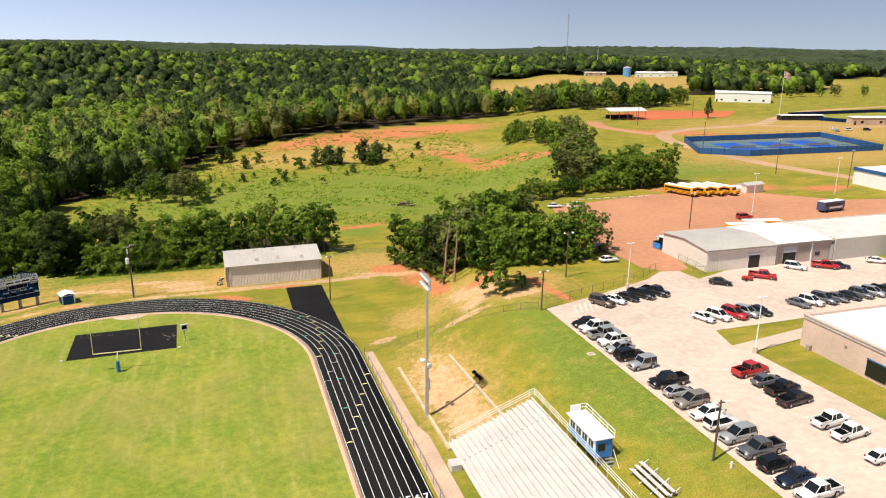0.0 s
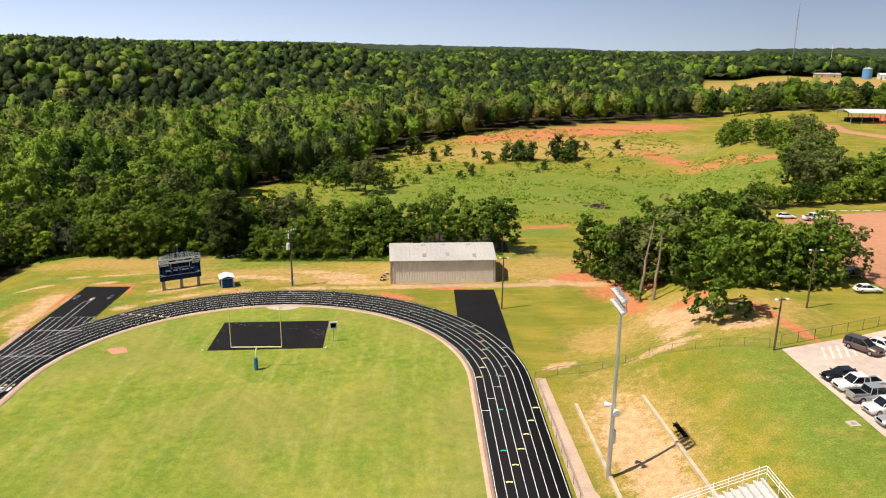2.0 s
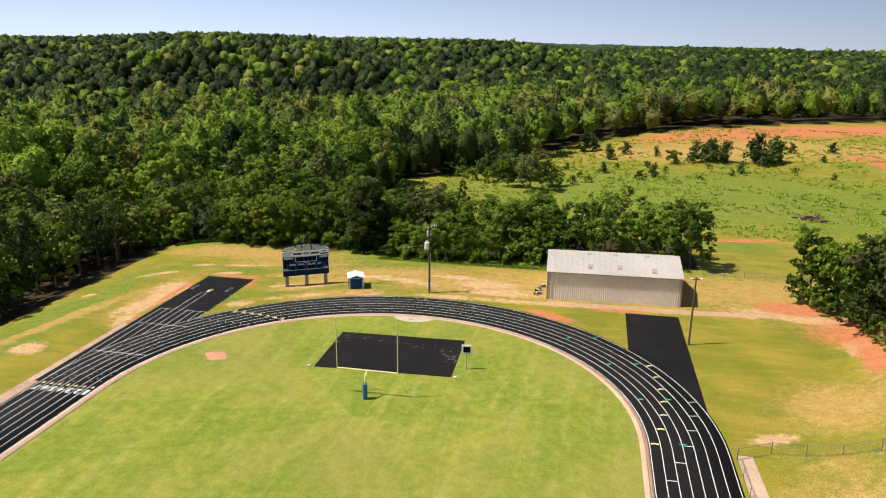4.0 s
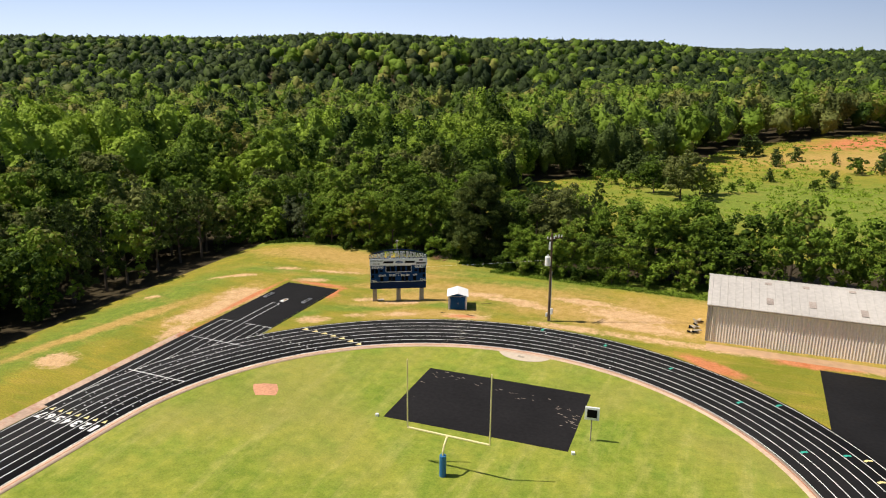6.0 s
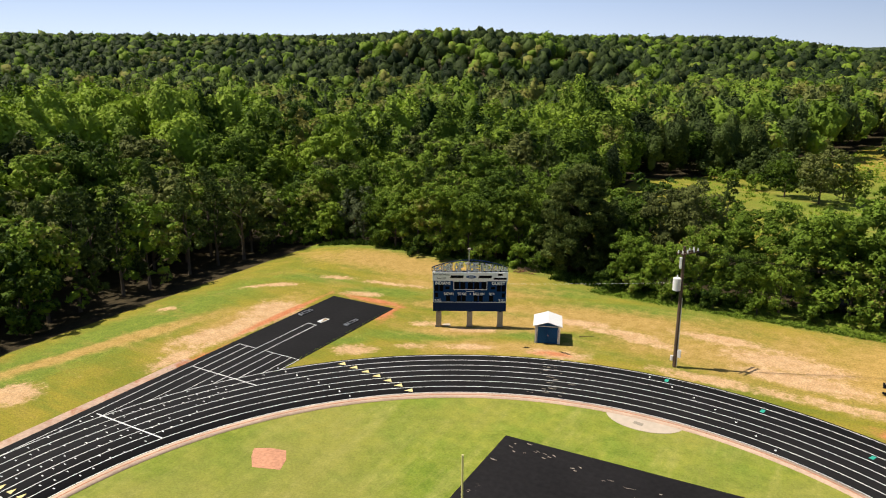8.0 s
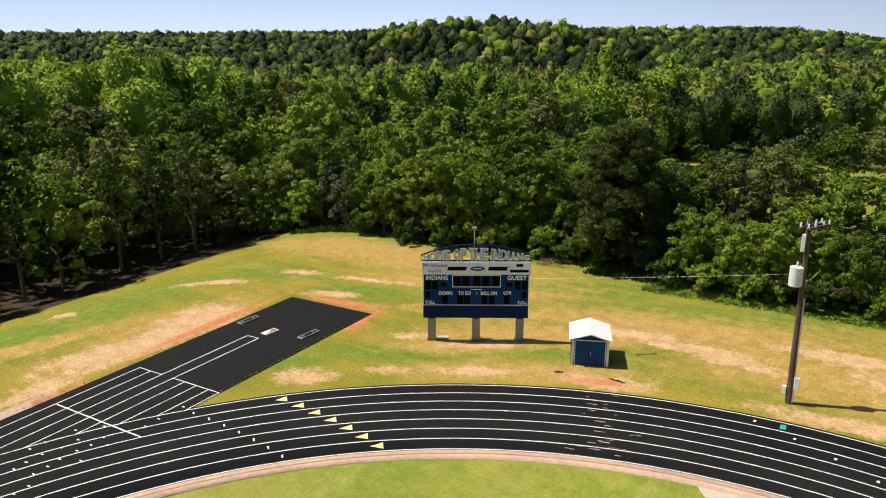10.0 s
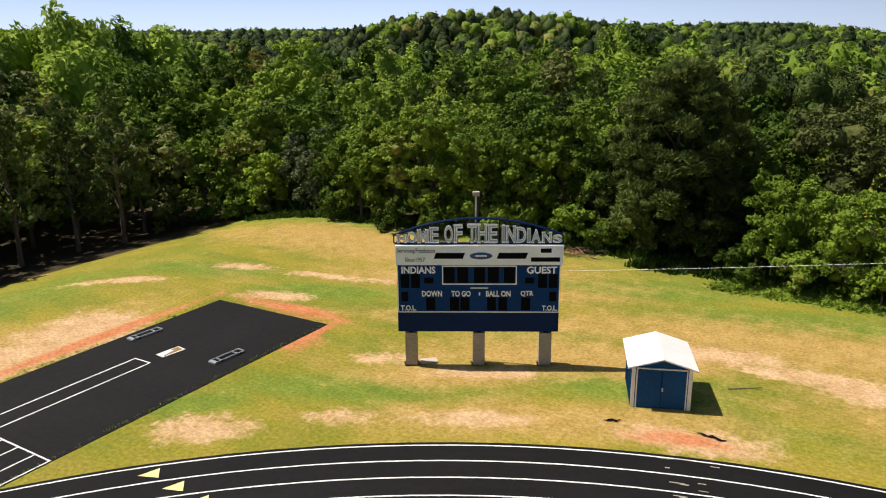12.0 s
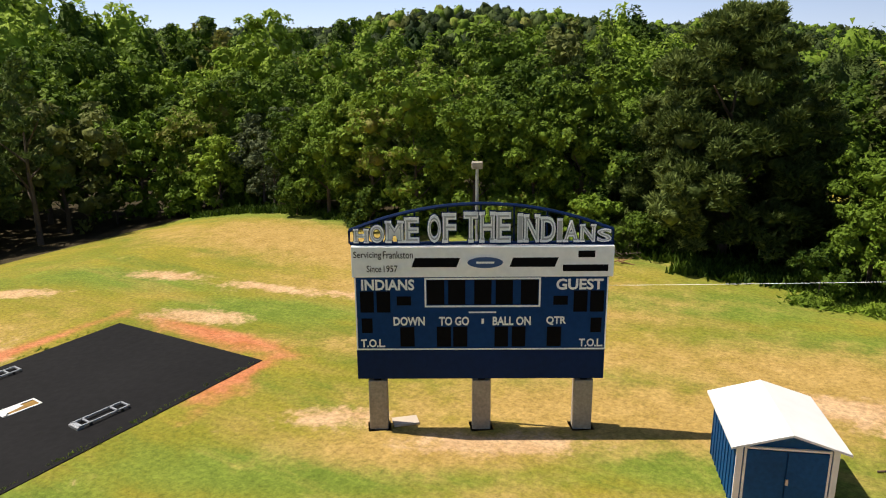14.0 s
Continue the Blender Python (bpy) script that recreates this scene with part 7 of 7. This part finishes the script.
KIND_WORDS = {"sedan": "sedan", "suv": "sport utility car", "jeep": "boxy off-road car", "truck": "crew cab pickup truck"}


def park(kind, color, x, y, turn):
    key = (kind, color)
    m = pose(x, y, land1(x, y) + LOT_Z + 0.01, 0, 0, turn) @ Matrix.Scale(0.93, 4)
    if key not in CARS:
        CARS[key] = build_car(kind, color)
        CARS[key].matrix_basis = m
        tagged(CARS[key], "%s %s parked in the sun" % (color, KIND_WORDS[kind]))
        return CARS[key]
    return copy_thing(CARS[key], m)


row_a = [("sedan", "black", -16.9), ("truck", "white", -19.4), ("truck", "silver", -22.0), ("truck", "white", -24.7), ("sedan", "silver", -27.3), ("suv", "black", -30.0), ("jeep", "silver", -33.2), ("truck", "black", -38.7), ("sedan", "silver", -41.6), ("suv", "tan", -44.4),
         ("sedan", "white", -47.5), ("suv", "white", -50.1), ("suv", "silver", -52.9), ("truck", "grey", -56.1), ("suv", "black", -59.0), ("sedan", "navy", -61.7), ("truck", "white", -64.3), ("suv", "black", -67.2), ("sedan", "white", -70)]
for i, (k, c, y) in enumerate(row_a):
    park(k, c, 71.3 + (0.5 if k == "truck" else 0), y, [186, 184, 5][i % 3])
for k, c, x, y in (("suv", "brown", 78.6, -9.1), ("sedan", "white", 81.4, -8.7), ("sedan", "black", 84.2, -8.1), ("truck", "black", 87.3, -7.5), ("truck", "black", 90.6, -6.9)):
    park(k, c, x, y, -62)
for k, c, x, y in (("sedan", "white", 90.9, -20.2), ("suv", "white", 93.8, -20.3), ("suv", "red", 96.8, -20.3), ("suv", "silver", 99.4, -20.2), ("sedan", "black", 101.9, -20.2)):
    park(k, c, x, y, -72)
for k, c, x, y in (("truck", "red", 84.4, -39.1), ("sedan", "grey", 84.4, -42.2), ("truck", "black", 84.7, -44.8), ("truck", "black", 84.0, -47.7), ("truck", "white", 84.2, -53.2), ("truck", "white", 84.2, -56.1), ("sedan", "white", 83.5, -61.0)):
    park(k, c, x, y, 8)
for i, (k, c) in enumerate((("sedan", "grey"), ("suv", "white"), ("suv", "grey"), ("sedan", "grey"), ("sedan", "black"), ("suv", "grey"), ("suv", "silver"), ("truck", "black"), ("sedan", "silver"), ("suv", "black"))):
    park(k, c, 110.9 + i * 2.9, -19.0 + i * 0.15, -70)
for k, c, x, y, t in (("sedan", "black", 105.4, -5.5, -40), ("truck", "red", 115.7, -4.5, -40), ("suv", "white", 126.2, -1.5, -50), ("truck", "red", 132.6, -2.5, -35), ("sedan", "navy", 135.4, -3.2, -35), ("sedan", "white", 145.9, -2.6, -30),
                      ("sedan", "white", 92.8, 13.3, 0), ("suv", "black", 94.5, 20.6, 10), ("suv", "white", 112.1, 24, 60), ("sedan", "white", 104.5, 62.8, 0), ("truck", "white", 109.9, 61.3, 10), ("suv", "red", 146, 38, 0),
                      ("sedan", "white", 330, 195, 0), ("suv", "white", 336, 191, 0), ("suv", "black", 345, 188, 0), ("sedan", "silver", 325, 188, 20)):
    park(k, c, x, y, t)
tagged(part("atv", one_box(112.0, -4.8, land1(112, -4.8) + 0.35, 1.9, 1.0, 0.5, turn=-30, bevel=0.12), car_paint("red", CAR_COLORS["red"], 0)), "small red utility cart on the concrete", "cart")
for k in (-1, 1):
    for j in (-1, 1):
        rod_ = rod(B(), (112 + k * .6 - .1, -4.8 + j * .5 - .1, land1(112, -4.8) + .33), (112 + k * .6 + .1, -4.8 + j * .5 + .1, land1(112, -4.8) + .33), 0.28, n=10)
        part("wheel", rod_, RUBBER, bpy.data.objects["atv"])


def wheel_stop(x, y, turn):
    ob = part("wheel_stop", one_box(0, 0, 0, 1.9, 0.22, 0.16, bevel=0.03), WHITE)
    ob.matrix_basis = pose(x, y, land1(x, y) + 0.05, 0, 0, turn)
    tagged(ob, "white painted concrete wheel stop on red dirt", "wheel stop", "wheel stops of the dirt lot")


for i in range(9):
    wheel_stop(116.5 + i * 2.7, 70.3 - 0.05 * i, 2)


def debris_heap(x, y):
    bm = B()
    rr = random.Random(8)
    for _ in range(34):
        s_ = rr.uniform(.3, 1.0)
        box(bm, rr.gauss(0, 2.4), rr.gauss(0, 1.2), rr.uniform(-.1, .8), s_ * 1.8, s_, s_ * .5)
    ob = part("debris_heap", bm, paint("rusty_scrap", (0.16, 0.10, 0.085), 0.9, grain=2, vary=0.5, bump=0.4))
    ob.matrix_basis = pose(x, y, land1(x, y), 0, 0, 15)
    tagged(ob, "heap of rusty brown scrap in the meadow", "scrap heap")


debris_heap(81.5, 135)


def paint_row(points, width=0.11):
    for a, b in points:
        v = []
        d = Vector((b[0] - a[0], b[1] - a[1])).normalized() * width / 2
        for p, s in ((a, 1), (a, -1), (b, -1), (b, 1)):
            x, y = p[0] - d.y * s, p[1] + d.x * s
            v.append((x, y, land1(x, y) + LOT_Z + 0.02))
        part("stall_line", mesh_np("stall_line", v, [(0, 1, 2, 3)]), paint_lot, bpy.data.objects["parking_lot"])


paint_lot = paint("faded_lot_paint", (0.66, 0.60, 0.52), 0.8, grain=3, vary=0.2)
paint_row([((69.0, y), (74.2, y)) for y in np.arange(-71.3, -14, 2.76)])
paint_row([((81.6, y), (87.0, y)) for y in np.arange(-65, -35, 2.8)])
paint_row([((72.5 + i * 1.1, -11.8 + i * .3), (74.0 + i * 1.1, -8.0 + i * .3)) for i in range(5)], 0.3)
paint_row([((88.5 + i * 2.8, -17.6), (90.2 + i * 2.8, -22.8)) for i in range(8)])


def school_bus(x, y, turn, L=10.8):
    b = thing("school_bus", (x, y, land1(x, y) + 0.06), turn, "yellow school bus with white roof and black rails", "bus", "parked buses")
    part("body", one_box(-0.5, 0, 0.55, L - 1.2, 2.4, 1.95, bevel=0.12), BUS_YELLOW, b)
    part("hood", one_box(L / 2 - 0.75, 0, 0.55, 1.6, 2.1, 1.0, bevel=0.15), BUS_YELLOW, b)
    part("roof", one_box(-0.5, 0, 2.42, L - 1.3, 2.2, 0.28, bevel=0.12), ROOF_WHITE, b, "white roof")
    for s in (-1, 1):
        part("window_band", one_box(-0.7, s * 1.2, 1.55, L - 2.2, 0.05, 0.62), GLASS, b)
        part("rub_rail", one_box(-0.5, s * 1.21, 1.2, L - 1.3, 0.05, 0.08), BLACK, b)
        part("rub_rail", one_box(-0.5, s * 1.21, 0.8, L - 1.3, 0.05, 0.08), BLACK, b)
        for xx in (-2.6, L / 2 - 1.0):
            part("wheel", rod(B(), (xx, s * 0.95, 0.5), (xx, s * 1.22, 0.5), 0.5, n=16), RUBBER, b)
    part("windscreen", one_box(L / 2 - 1.12, 0, 1.5, 0.05, 2.0, 0.8), GLASS, b)
    part("bumper", one_box(L / 2 + 0.05, 0, 0.5, 0.15, 2.2, 0.3, bevel=0.03), BLACK, b)


for i in range(4):
    school_bus(149.0 + i * 4.2, 69.3 - i * 0.5, -68)
school_bus(136, 24.6, -10)
school_bus(142, 26.5, -10)
van = thing("shuttle_bus", (174.8, 39.2, land1(174.8, 39.2) + 0.06), 8, "dark blue and white minibus on red dirt", "bus", "parked buses")
part("body", one_box(0, 0, 0.5, 8.0, 2.4, 2.3, bevel=0.15), paint("van_blue", (0.05, 0.07, 0.16), 0.35, grain=1, vary=0.1), van)
part("roof", one_box(0, 0, 2.78, 7.8, 2.2, 0.15, bevel=0.05), ROOF_WHITE, van)
for s in (-1, 1):
    part("stripe", one_box(0.6, s * 1.21, 1.0, 5.0, 0.03, 0.5), TRIM_GREY, van)
    part("window_band", one_box(-0.5, s * 1.21, 1.7, 6.0, 0.03, 0.6), GLASS, van)
    for xx in (-2.6, 2.6):
        part("wheel", rod(B(), (xx, s * 0.95, 0.45), (xx, s * 1.22, 0.45), 0.45, n=14), RUBBER, van)


# ---- school buildings ----
def gable_hall(x0, y0, L, D, h, r, wall_mt, roof_mt, label, base=None, turn=0.0):
    z = land1(x0, y0) if base is None else base
    hall = thing("metal_hall", (x0, y0, z), turn, label, "building", "school buildings")
    part("core", prism(B(), [(0.05, -0.5), (D - 0.05, -0.5), (D - 0.05, h), (D / 2, r - 0.05), (0.05, h)], 0.05, L - 0.05, "x"), wall_mt, hall)
    part("front_wall", ribbed_wall(0, L, -0.3, h, 0.0, 0.5), wall_mt, hall)
    for ya, yb in ((-0.3, D / 2), (D + 0.3, D / 2)):
        part("roof_slope", prism(B(), [(ya, h), (yb, r), (yb, r + 0.1), (ya, h + 0.1)], -0.3, L + 0.3, "x"), roof_mt, hall)
    part("fascia", one_box(L / 2, -0.36, h - 0.12, L + 0.6, 0.1, 0.28), PILLAR, hall, "dark eave strip")
    return hall


hall = gable_hall(107.6, 1.8, 16.5, 15, 4.3, 5.0, GYM_WALL, ROOF_GREY, "pale metal workshop hall with grey roof")
# A solid panel: its dark colour paints the shade inside the open bay.
dr = part("bay_door", one_box(11.2, -0.02, -0.2, 2.6, 0.12, 2.9), DARK, hall, "bay door opening, a solid panel coloured like its shaded inside")
part("door_hood", one_box(11.2, -0.1, 2.72, 2.8, 0.3, 0.35), paint("lilac_hood", (0.48, 0.44, 0.50), 0.6, grain=2, vary=0.1), dr)
hall2 = gable_hall(124.3, 2.2, 14.0, 15, 4.3, 5.0, paint("rosy_metal_wall", (0.46, 0.36, 0.32), 0.6, grain=0.8, vary=0.1), ROOF_WHITE, "pinkish metal workshop hall with white roof")
# Here too the bay's inner shade is painted as a dark panel.
dr = part("bay_door", one_box(3.5, -0.02, -0.2, 3.0, 0.12, 2.6), DARK, hall2, "bay door opening, a solid panel coloured like its shaded inside")
part("rolled_door", one_box(3.5, -0.06, 2.4, 3.2, 0.2, 1.3), paint("lilac_door", (0.46, 0.45, 0.52), 0.6, grain=2, vary=0.1), dr)
part("window", one_box(10.6, -0.03, 1.2, 1.2, 0.1, 0.8), GLASS, hall2)
part("downpipe", one_box(9.0, -0.1, 0, 0.3, 0.2, 4.3), WHITE, hall2)
part("ladder", one_box(13.9, -0.3, 0.2, 0.7, 0.3, 3.2), STEEL, hall2)


def flat_block(x, y, w, d, h, wall_mt, roof_mt, label, base, parapet=0.5):
    bl = thing("school_building", (x, y, base), 0, label, "building", "school buildings")
    part("wall", one_box(w / 2, -d / 2, -0.5, w, d, h + 0.5), wall_mt, bl)
    part("roof", one_box(w / 2, -d / 2, h, w - 0.8, d - 0.8, 0.12), roof_mt, bl, "white flat roof")
    cap = B()
    for cx, cy, sx, sy in ((w / 2, -0.2, w, 0.4), (w / 2, -d + 0.2, w, 0.4), (0.2, -d / 2, 0.4, d - 0.8), (w - 0.2, -d / 2, 0.4, d - 0.8)):
        box(cap, cx, cy, h, sx, sy, parapet)
    part("parapet", cap, wall_mt, bl)
    return bl


blk = flat_block(98.6, -32.8, 48, 60, 4.6, BRICK, ROOF_WHITE, "low pink brick school building with white flat roof", 7.9)
for z in (4.5, 4.9):
    part("band", one_box(-0.06, -30, z, 0.14, 60.2, 0.16), ROOF_GREY, blk, "grey eave band")
wd = part("window", one_box(-0.04, -13.3, 0.6, 0.12, 3.2, 2.3), GLASS, blk, "large dark window")
part("window_frame", one_box(-0.06, -13.3, 2.9, 0.16, 3.4, 0.12), SCREEN_BLUE, wd)
part("utility_box", one_box(-0.3, -2.0, 0, 0.5, 0.7, 1.0, bevel=0.03), PILLAR, blk)
part("wall_lamp", one_box(-0.1, -8.0, 3.2, 0.2, 0.4, 0.2), PILLAR, blk)
for i, (rx, ry) in enumerate(((12, -10), (20, -14), (16, -22), (27, -9), (30, -20))):
    part("roof_unit", one_box(rx, ry, 4.72, 1.6, 1.3, 0.9, bevel=0.05), ROOF_GREY, blk)
flat_block(138.8, 17.6, 60, 16, 4.4, paint("grey_beige_wall", (0.50, 0.47, 0.43), 0.8, grain=0.8, vary=0.1), paint("aged_white_roof", (0.62, 0.59, 0.55), 0.7, grain=0.15, vary=0.16), "long low school wing with aged white roof", 7.9, 0.25)
blk3 = flat_block(214, 70, 30, 14, 5.0, WHITE, ROOF_WHITE, "white field house with a blue roof edge", 7.9)
part("blue_fascia", one_box(-0.1, -7, 4.6, 0.3, 14.4, 1.0), SCREEN_BLUE, blk3, "blue fascia")
port = thing("portable_building", (172, 67, 7.95), 8, "small grey portable building beside the dirt lot", "building")
part("wall", one_box(0, 0, 0.2, 7.0, 3.0, 2.4), SIDING, port)
part("roof", prism(B(), [(-1.8, 2.6), (0, 3.2), (1.8, 2.6), (1.8, 2.5), (-1.8, 2.5)], -3.8, 3.8, "x"), ROOF_GREY, port)
tank = thing("propane_tank", (167.5, 68, 7.95), 0, "white storage tank beside the portable building", "tank")
part("shell", rod(B(), (-1.6, 0, 1.3), (1.6, 0, 1.3), 1.0, n=16), WHITE, tank)
for xx in (-1, 1):
    part("foot", one_box(xx, 0, -0.1, 0.3, 1.2, 0.6), PILLAR, tank)
dump = thing("dumpster", (109.0, 19.5, land1(109, 19.5)), 10, "blue steel dumpster beside the hall", "dumpster")
part("bin", prism(B(), [(-1.0, 0.1), (1.0, 0.1), (1.1, 1.5), (-1.1, 1.4)], -1.2, 1.2, "x"), BRIGHT_BLUE, dump)
part("lid", one_box(0, 0, 1.5, 2.5, 2.2, 0.08), BLACK, dump)

# blue courts with windscreened fence
courts = [(205.5, 139.5), (222, 127.5), (290, 127.5), (300, 172)]
cz = 8.0
tc = tagged(part("tennis_court", prism(B(), [(206.5, 139.8), (222.5, 129), (289, 129), (298, 171), (222, 171)], cz - 0.05, cz + 0.06, "z"), paint("court_grey_green", (0.10, 0.16, 0.19), 0.8, grain=0.5, vary=0.1)), "blue tennis courts behind blue windscreens", "tennis court", kind="structure")
for x in (228, 248, 268):
    part("court_surface", prism(B(), [(x, 134), (x + 13, 134), (x + 15, 164), (x + 2, 164)], cz + 0.06, cz + 0.075, "z"), COURT_BLUE, tc)
    part("net", one_box(x + 7.5, 149, cz + 0.06, 13, 0.05, 1.0), PILLAR, tc)
for a, b in (((206, 139.5), (222, 128)), ((222, 128), (290, 128)), ((290, 128), (299, 172)), ((299, 172), (222, 172)), ((222, 172), (206, 139.5))):
    fl = thing("windscreen_fence", (0, 0, cz), 0, "tall fence with blue windscreen cloth", "fence", "court fences")
    n_ = max(2, round(math.dist(a, b) / 5))
    for i in range(n_):
        p, q = Vector(a).lerp(Vector(b), i / n_), Vector(a).lerp(Vector(b), (i + 1) / n_)
        part("fence_post", rod(B(), (p.x, p.y, -0.2), (p.x, p.y, 3.3), 0.05, n=6), BLACK, fl)
        m = (p + q) / 2
        part("windscreen", one_box(m.x, m.y, 0.15, (q - p).length - 0.1, 0.04, 2.4, turn=math.degrees(math.atan2(q.y - p.y, q.x - p.x))), SCREEN_BLUE, fl)
    part("top_rail", rod(B(), (a[0], a[1], 3.25), (b[0], b[1], 3.25), 0.04, n=5), BLACK, fl)

# open pavilion
pav = thing("pavilion", (250, 273, land1(250, 273)), -4, "open pavilion with a pale metal roof on posts", "pavilion")
part("roof_slope", prism(B(), [(-8, 5.2), (0, 6.6), (8, 5.2), (8, 5.0), (0, 6.4), (-8, 5.0)], -12, 12, "x"), paint("pale_roof", (0.62, 0.62, 0.62), 0.5, grain=0.5, vary=0.1), pav)
for xx in (-11, -5.5, 0, 5.5, 11):
    for yy in (-7, 7):
        part("post", rod(B(), (xx, yy, -0.3), (xx, yy, 5.2), 0.15, n=6), PILLAR, pav)
part("store", one_box(0, 4, 0, 16, 3, 2.0), DARK, pav)

# ball field beyond, with dugouts
draped("ball_field", [(362, 262), (440, 268), (520, 250), (520, 215), (380, 212)], 0.05, TURF, 8.0, "green ball field behind a dark fence", "field")
for a, b in (((355, 250), (364, 266)), ((364, 266), (440, 272)), ((440, 272), (530, 255)), ((355, 250), (372, 216))):
    fl = thing("windscreen_fence", (0, 0, land1(*a)), 0, "low dark fence round the ball field", "fence", "court fences")
    n_ = max(2, round(math.dist(a, b) / 8))
    for i in range(n_):
        p, q = Vector(a).lerp(Vector(b), i / n_), Vector(a).lerp(Vector(b), (i + 1) / n_)
        m = (p + q) / 2
        part("fence_post", rod(B(), (p.x, p.y, -0.2), (p.x, p.y, 2.3), 0.06, n=5), BLACK, fl)
        part("windscreen", one_box(m.x, m.y, 0.1, (q - p).length, 0.05, 2.0, turn=math.degrees(math.atan2(q.y - p.y, q.x - p.x))), NAVY, fl)


def plain_house(x, y, w, d, h, wall_mt, roof_mt, label, turn=0.0, rise=1.2):
    z = land1(x, y)
    hs = thing("building", (x, y, z), turn, label, "building", "far buildings")
    part("wall", one_box(0, 0, -0.5, w, d, h + 0.5), wall_mt, hs)
    part("roof", prism(B(), [(-d / 2 - .4, h), (0, h + rise), (d / 2 + .4, h), (d / 2 + .4, h - .15), (-d / 2 - .4, h - .15)], -w / 2 - .4, w / 2 + .4, "x"), roof_mt, hs)
    for k in range(max(2, int(w / 9))):
        part("window", one_box(-w / 2 + (k + .5) * w / max(2, int(w / 9)), -d / 2, 1.0, 1.6, 0.1, 1.3), GLASS, hs)
    part("door", one_box(-w / 2 + 1.5, -d / 2, 0, 1.2, 0.12, 2.1), DARK, hs)


plain_house(352, 243, 26, 5, 3.0, DARK, ROOF_WHITE, "long dugout with a white roof", -12, .4)
plain_house(372, 213, 22, 6, 4.2, CURB, ROOF_WHITE, "tan concession building with white roof", -14, .6)
plain_house(415, 372, 40, 22, 7.0, WHITE, ROOF_WHITE, "large white metal warehouse beyond the fields", -38, 1.0)
plain_house(545, 705, 34, 14, 5.0, WHITE, ROOF_WHITE, "white farm building in a pasture", -20, 1.5)
plain_house(575, 712, 24, 12, 4.5, WHITE, ROOF_GREY, "grey roofed farm building in a pasture", -20, 1.5)
plain_house(485, 735, 26, 10, 4.0, CURB, ROOF_GREY, "low farm shed in a pasture", -15, 1.2)
wt = thing("storage_silo", (518, 714, land1(518, 714)), 0, "blue cylindrical storage tank in a far pasture", "silo")
part("shell", rod(B(), (0, 0, -0.5), (0, 0, 11), 5.0, n=24), paint("silo_blue", (0.12, 0.30, 0.55), 0.5, grain=0.5, vary=0.1), wt)
part("cap", rod(B(), (0, 0, 11), (0, 0, 12.5), 5.0, 0.6, n=24), ROOF_GREY, wt)
mast = thing("radio_mast", (540, 925, land1(540, 925)), 0, "tall thin lattice radio mast above the woods", "mast")
bm = B()
for a in (0, 2.1, 4.2):
    rod(bm, (math.cos(a) * .9, math.sin(a) * .9, -1), (math.cos(a) * .7, math.sin(a) * .7, 78), 0.14, n=4)
for k in range(26):
    a = k * 2.1
    rod(bm, (math.cos(a) * .85, math.sin(a) * .85, k * 3), (math.cos(a + 2.1) * .85, math.sin(a + 2.1) * .85, k * 3 + 3), 0.09, n=4)
part("lattice", bm, PILLAR, mast)
part("antenna", rod(B(), (0, 0, 76), (0, 0, 86), 0.2, n=5), PILLAR, mast)
mast2 = thing("radio_mast", (530, 812, land1(530, 812)), 0, "short thin mast in the pasture", "mast")
part("pole", rod(B(), (0, 0, -1), (0, 0, 34), 0.3, 0.15, n=6), TRIM_GREY, mast2)
fp = thing("flagpole", (359, 268, land1(359, 268)), 0, "tall flagpole with a drooping red and white flag", "flagpole")
part("pole", rod(B(), (0, 0, -0.5), (0, 0, 28), 0.16, 0.09, n=8), TRIM_GREY, fp)
v, f = [], []
for i in range(9):
    for j in range(6):
        v.append((0.2 + i * .62, math.sin(i * .9 + j * .3) * 0.35, 27.5 - j * .75 - i * .28))
for i in range(8):
    for j in range(5):
        q = i * 6 + j
        f.append((q, q + 1, q + 7, q + 6))
fl_m, fn, fl_l, fb = node_mat("flag_cloth")
wv = fn.new("ShaderNodeTexWave")
wv.bands_direction = "Z"
wv.inputs["Scale"].default_value = 0.42
tcn = fn.new("ShaderNodeTexCoord")
fl_l.new(tcn.outputs["Object"], wv.inputs["Vector"])
rp = fn.new("ShaderNodeValToRGB")
rp.color_ramp.interpolation = "CONSTANT"
rp.color_ramp.elements[0].color, rp.color_ramp.elements[1].color = (0.5, 0.05, 0.06, 1), (0.75, 0.75, 0.75, 1)
rp.color_ramp.elements[1].position = 0.5
fl_l.new(wv.outputs["Fac"], rp.inputs["Fac"])
fl_l.new(rp.outputs["Color"], fb.inputs["Base Color"])
flag = part("flag", mesh_np("flag", v, f), fl_m, fp, "red and white striped flag")
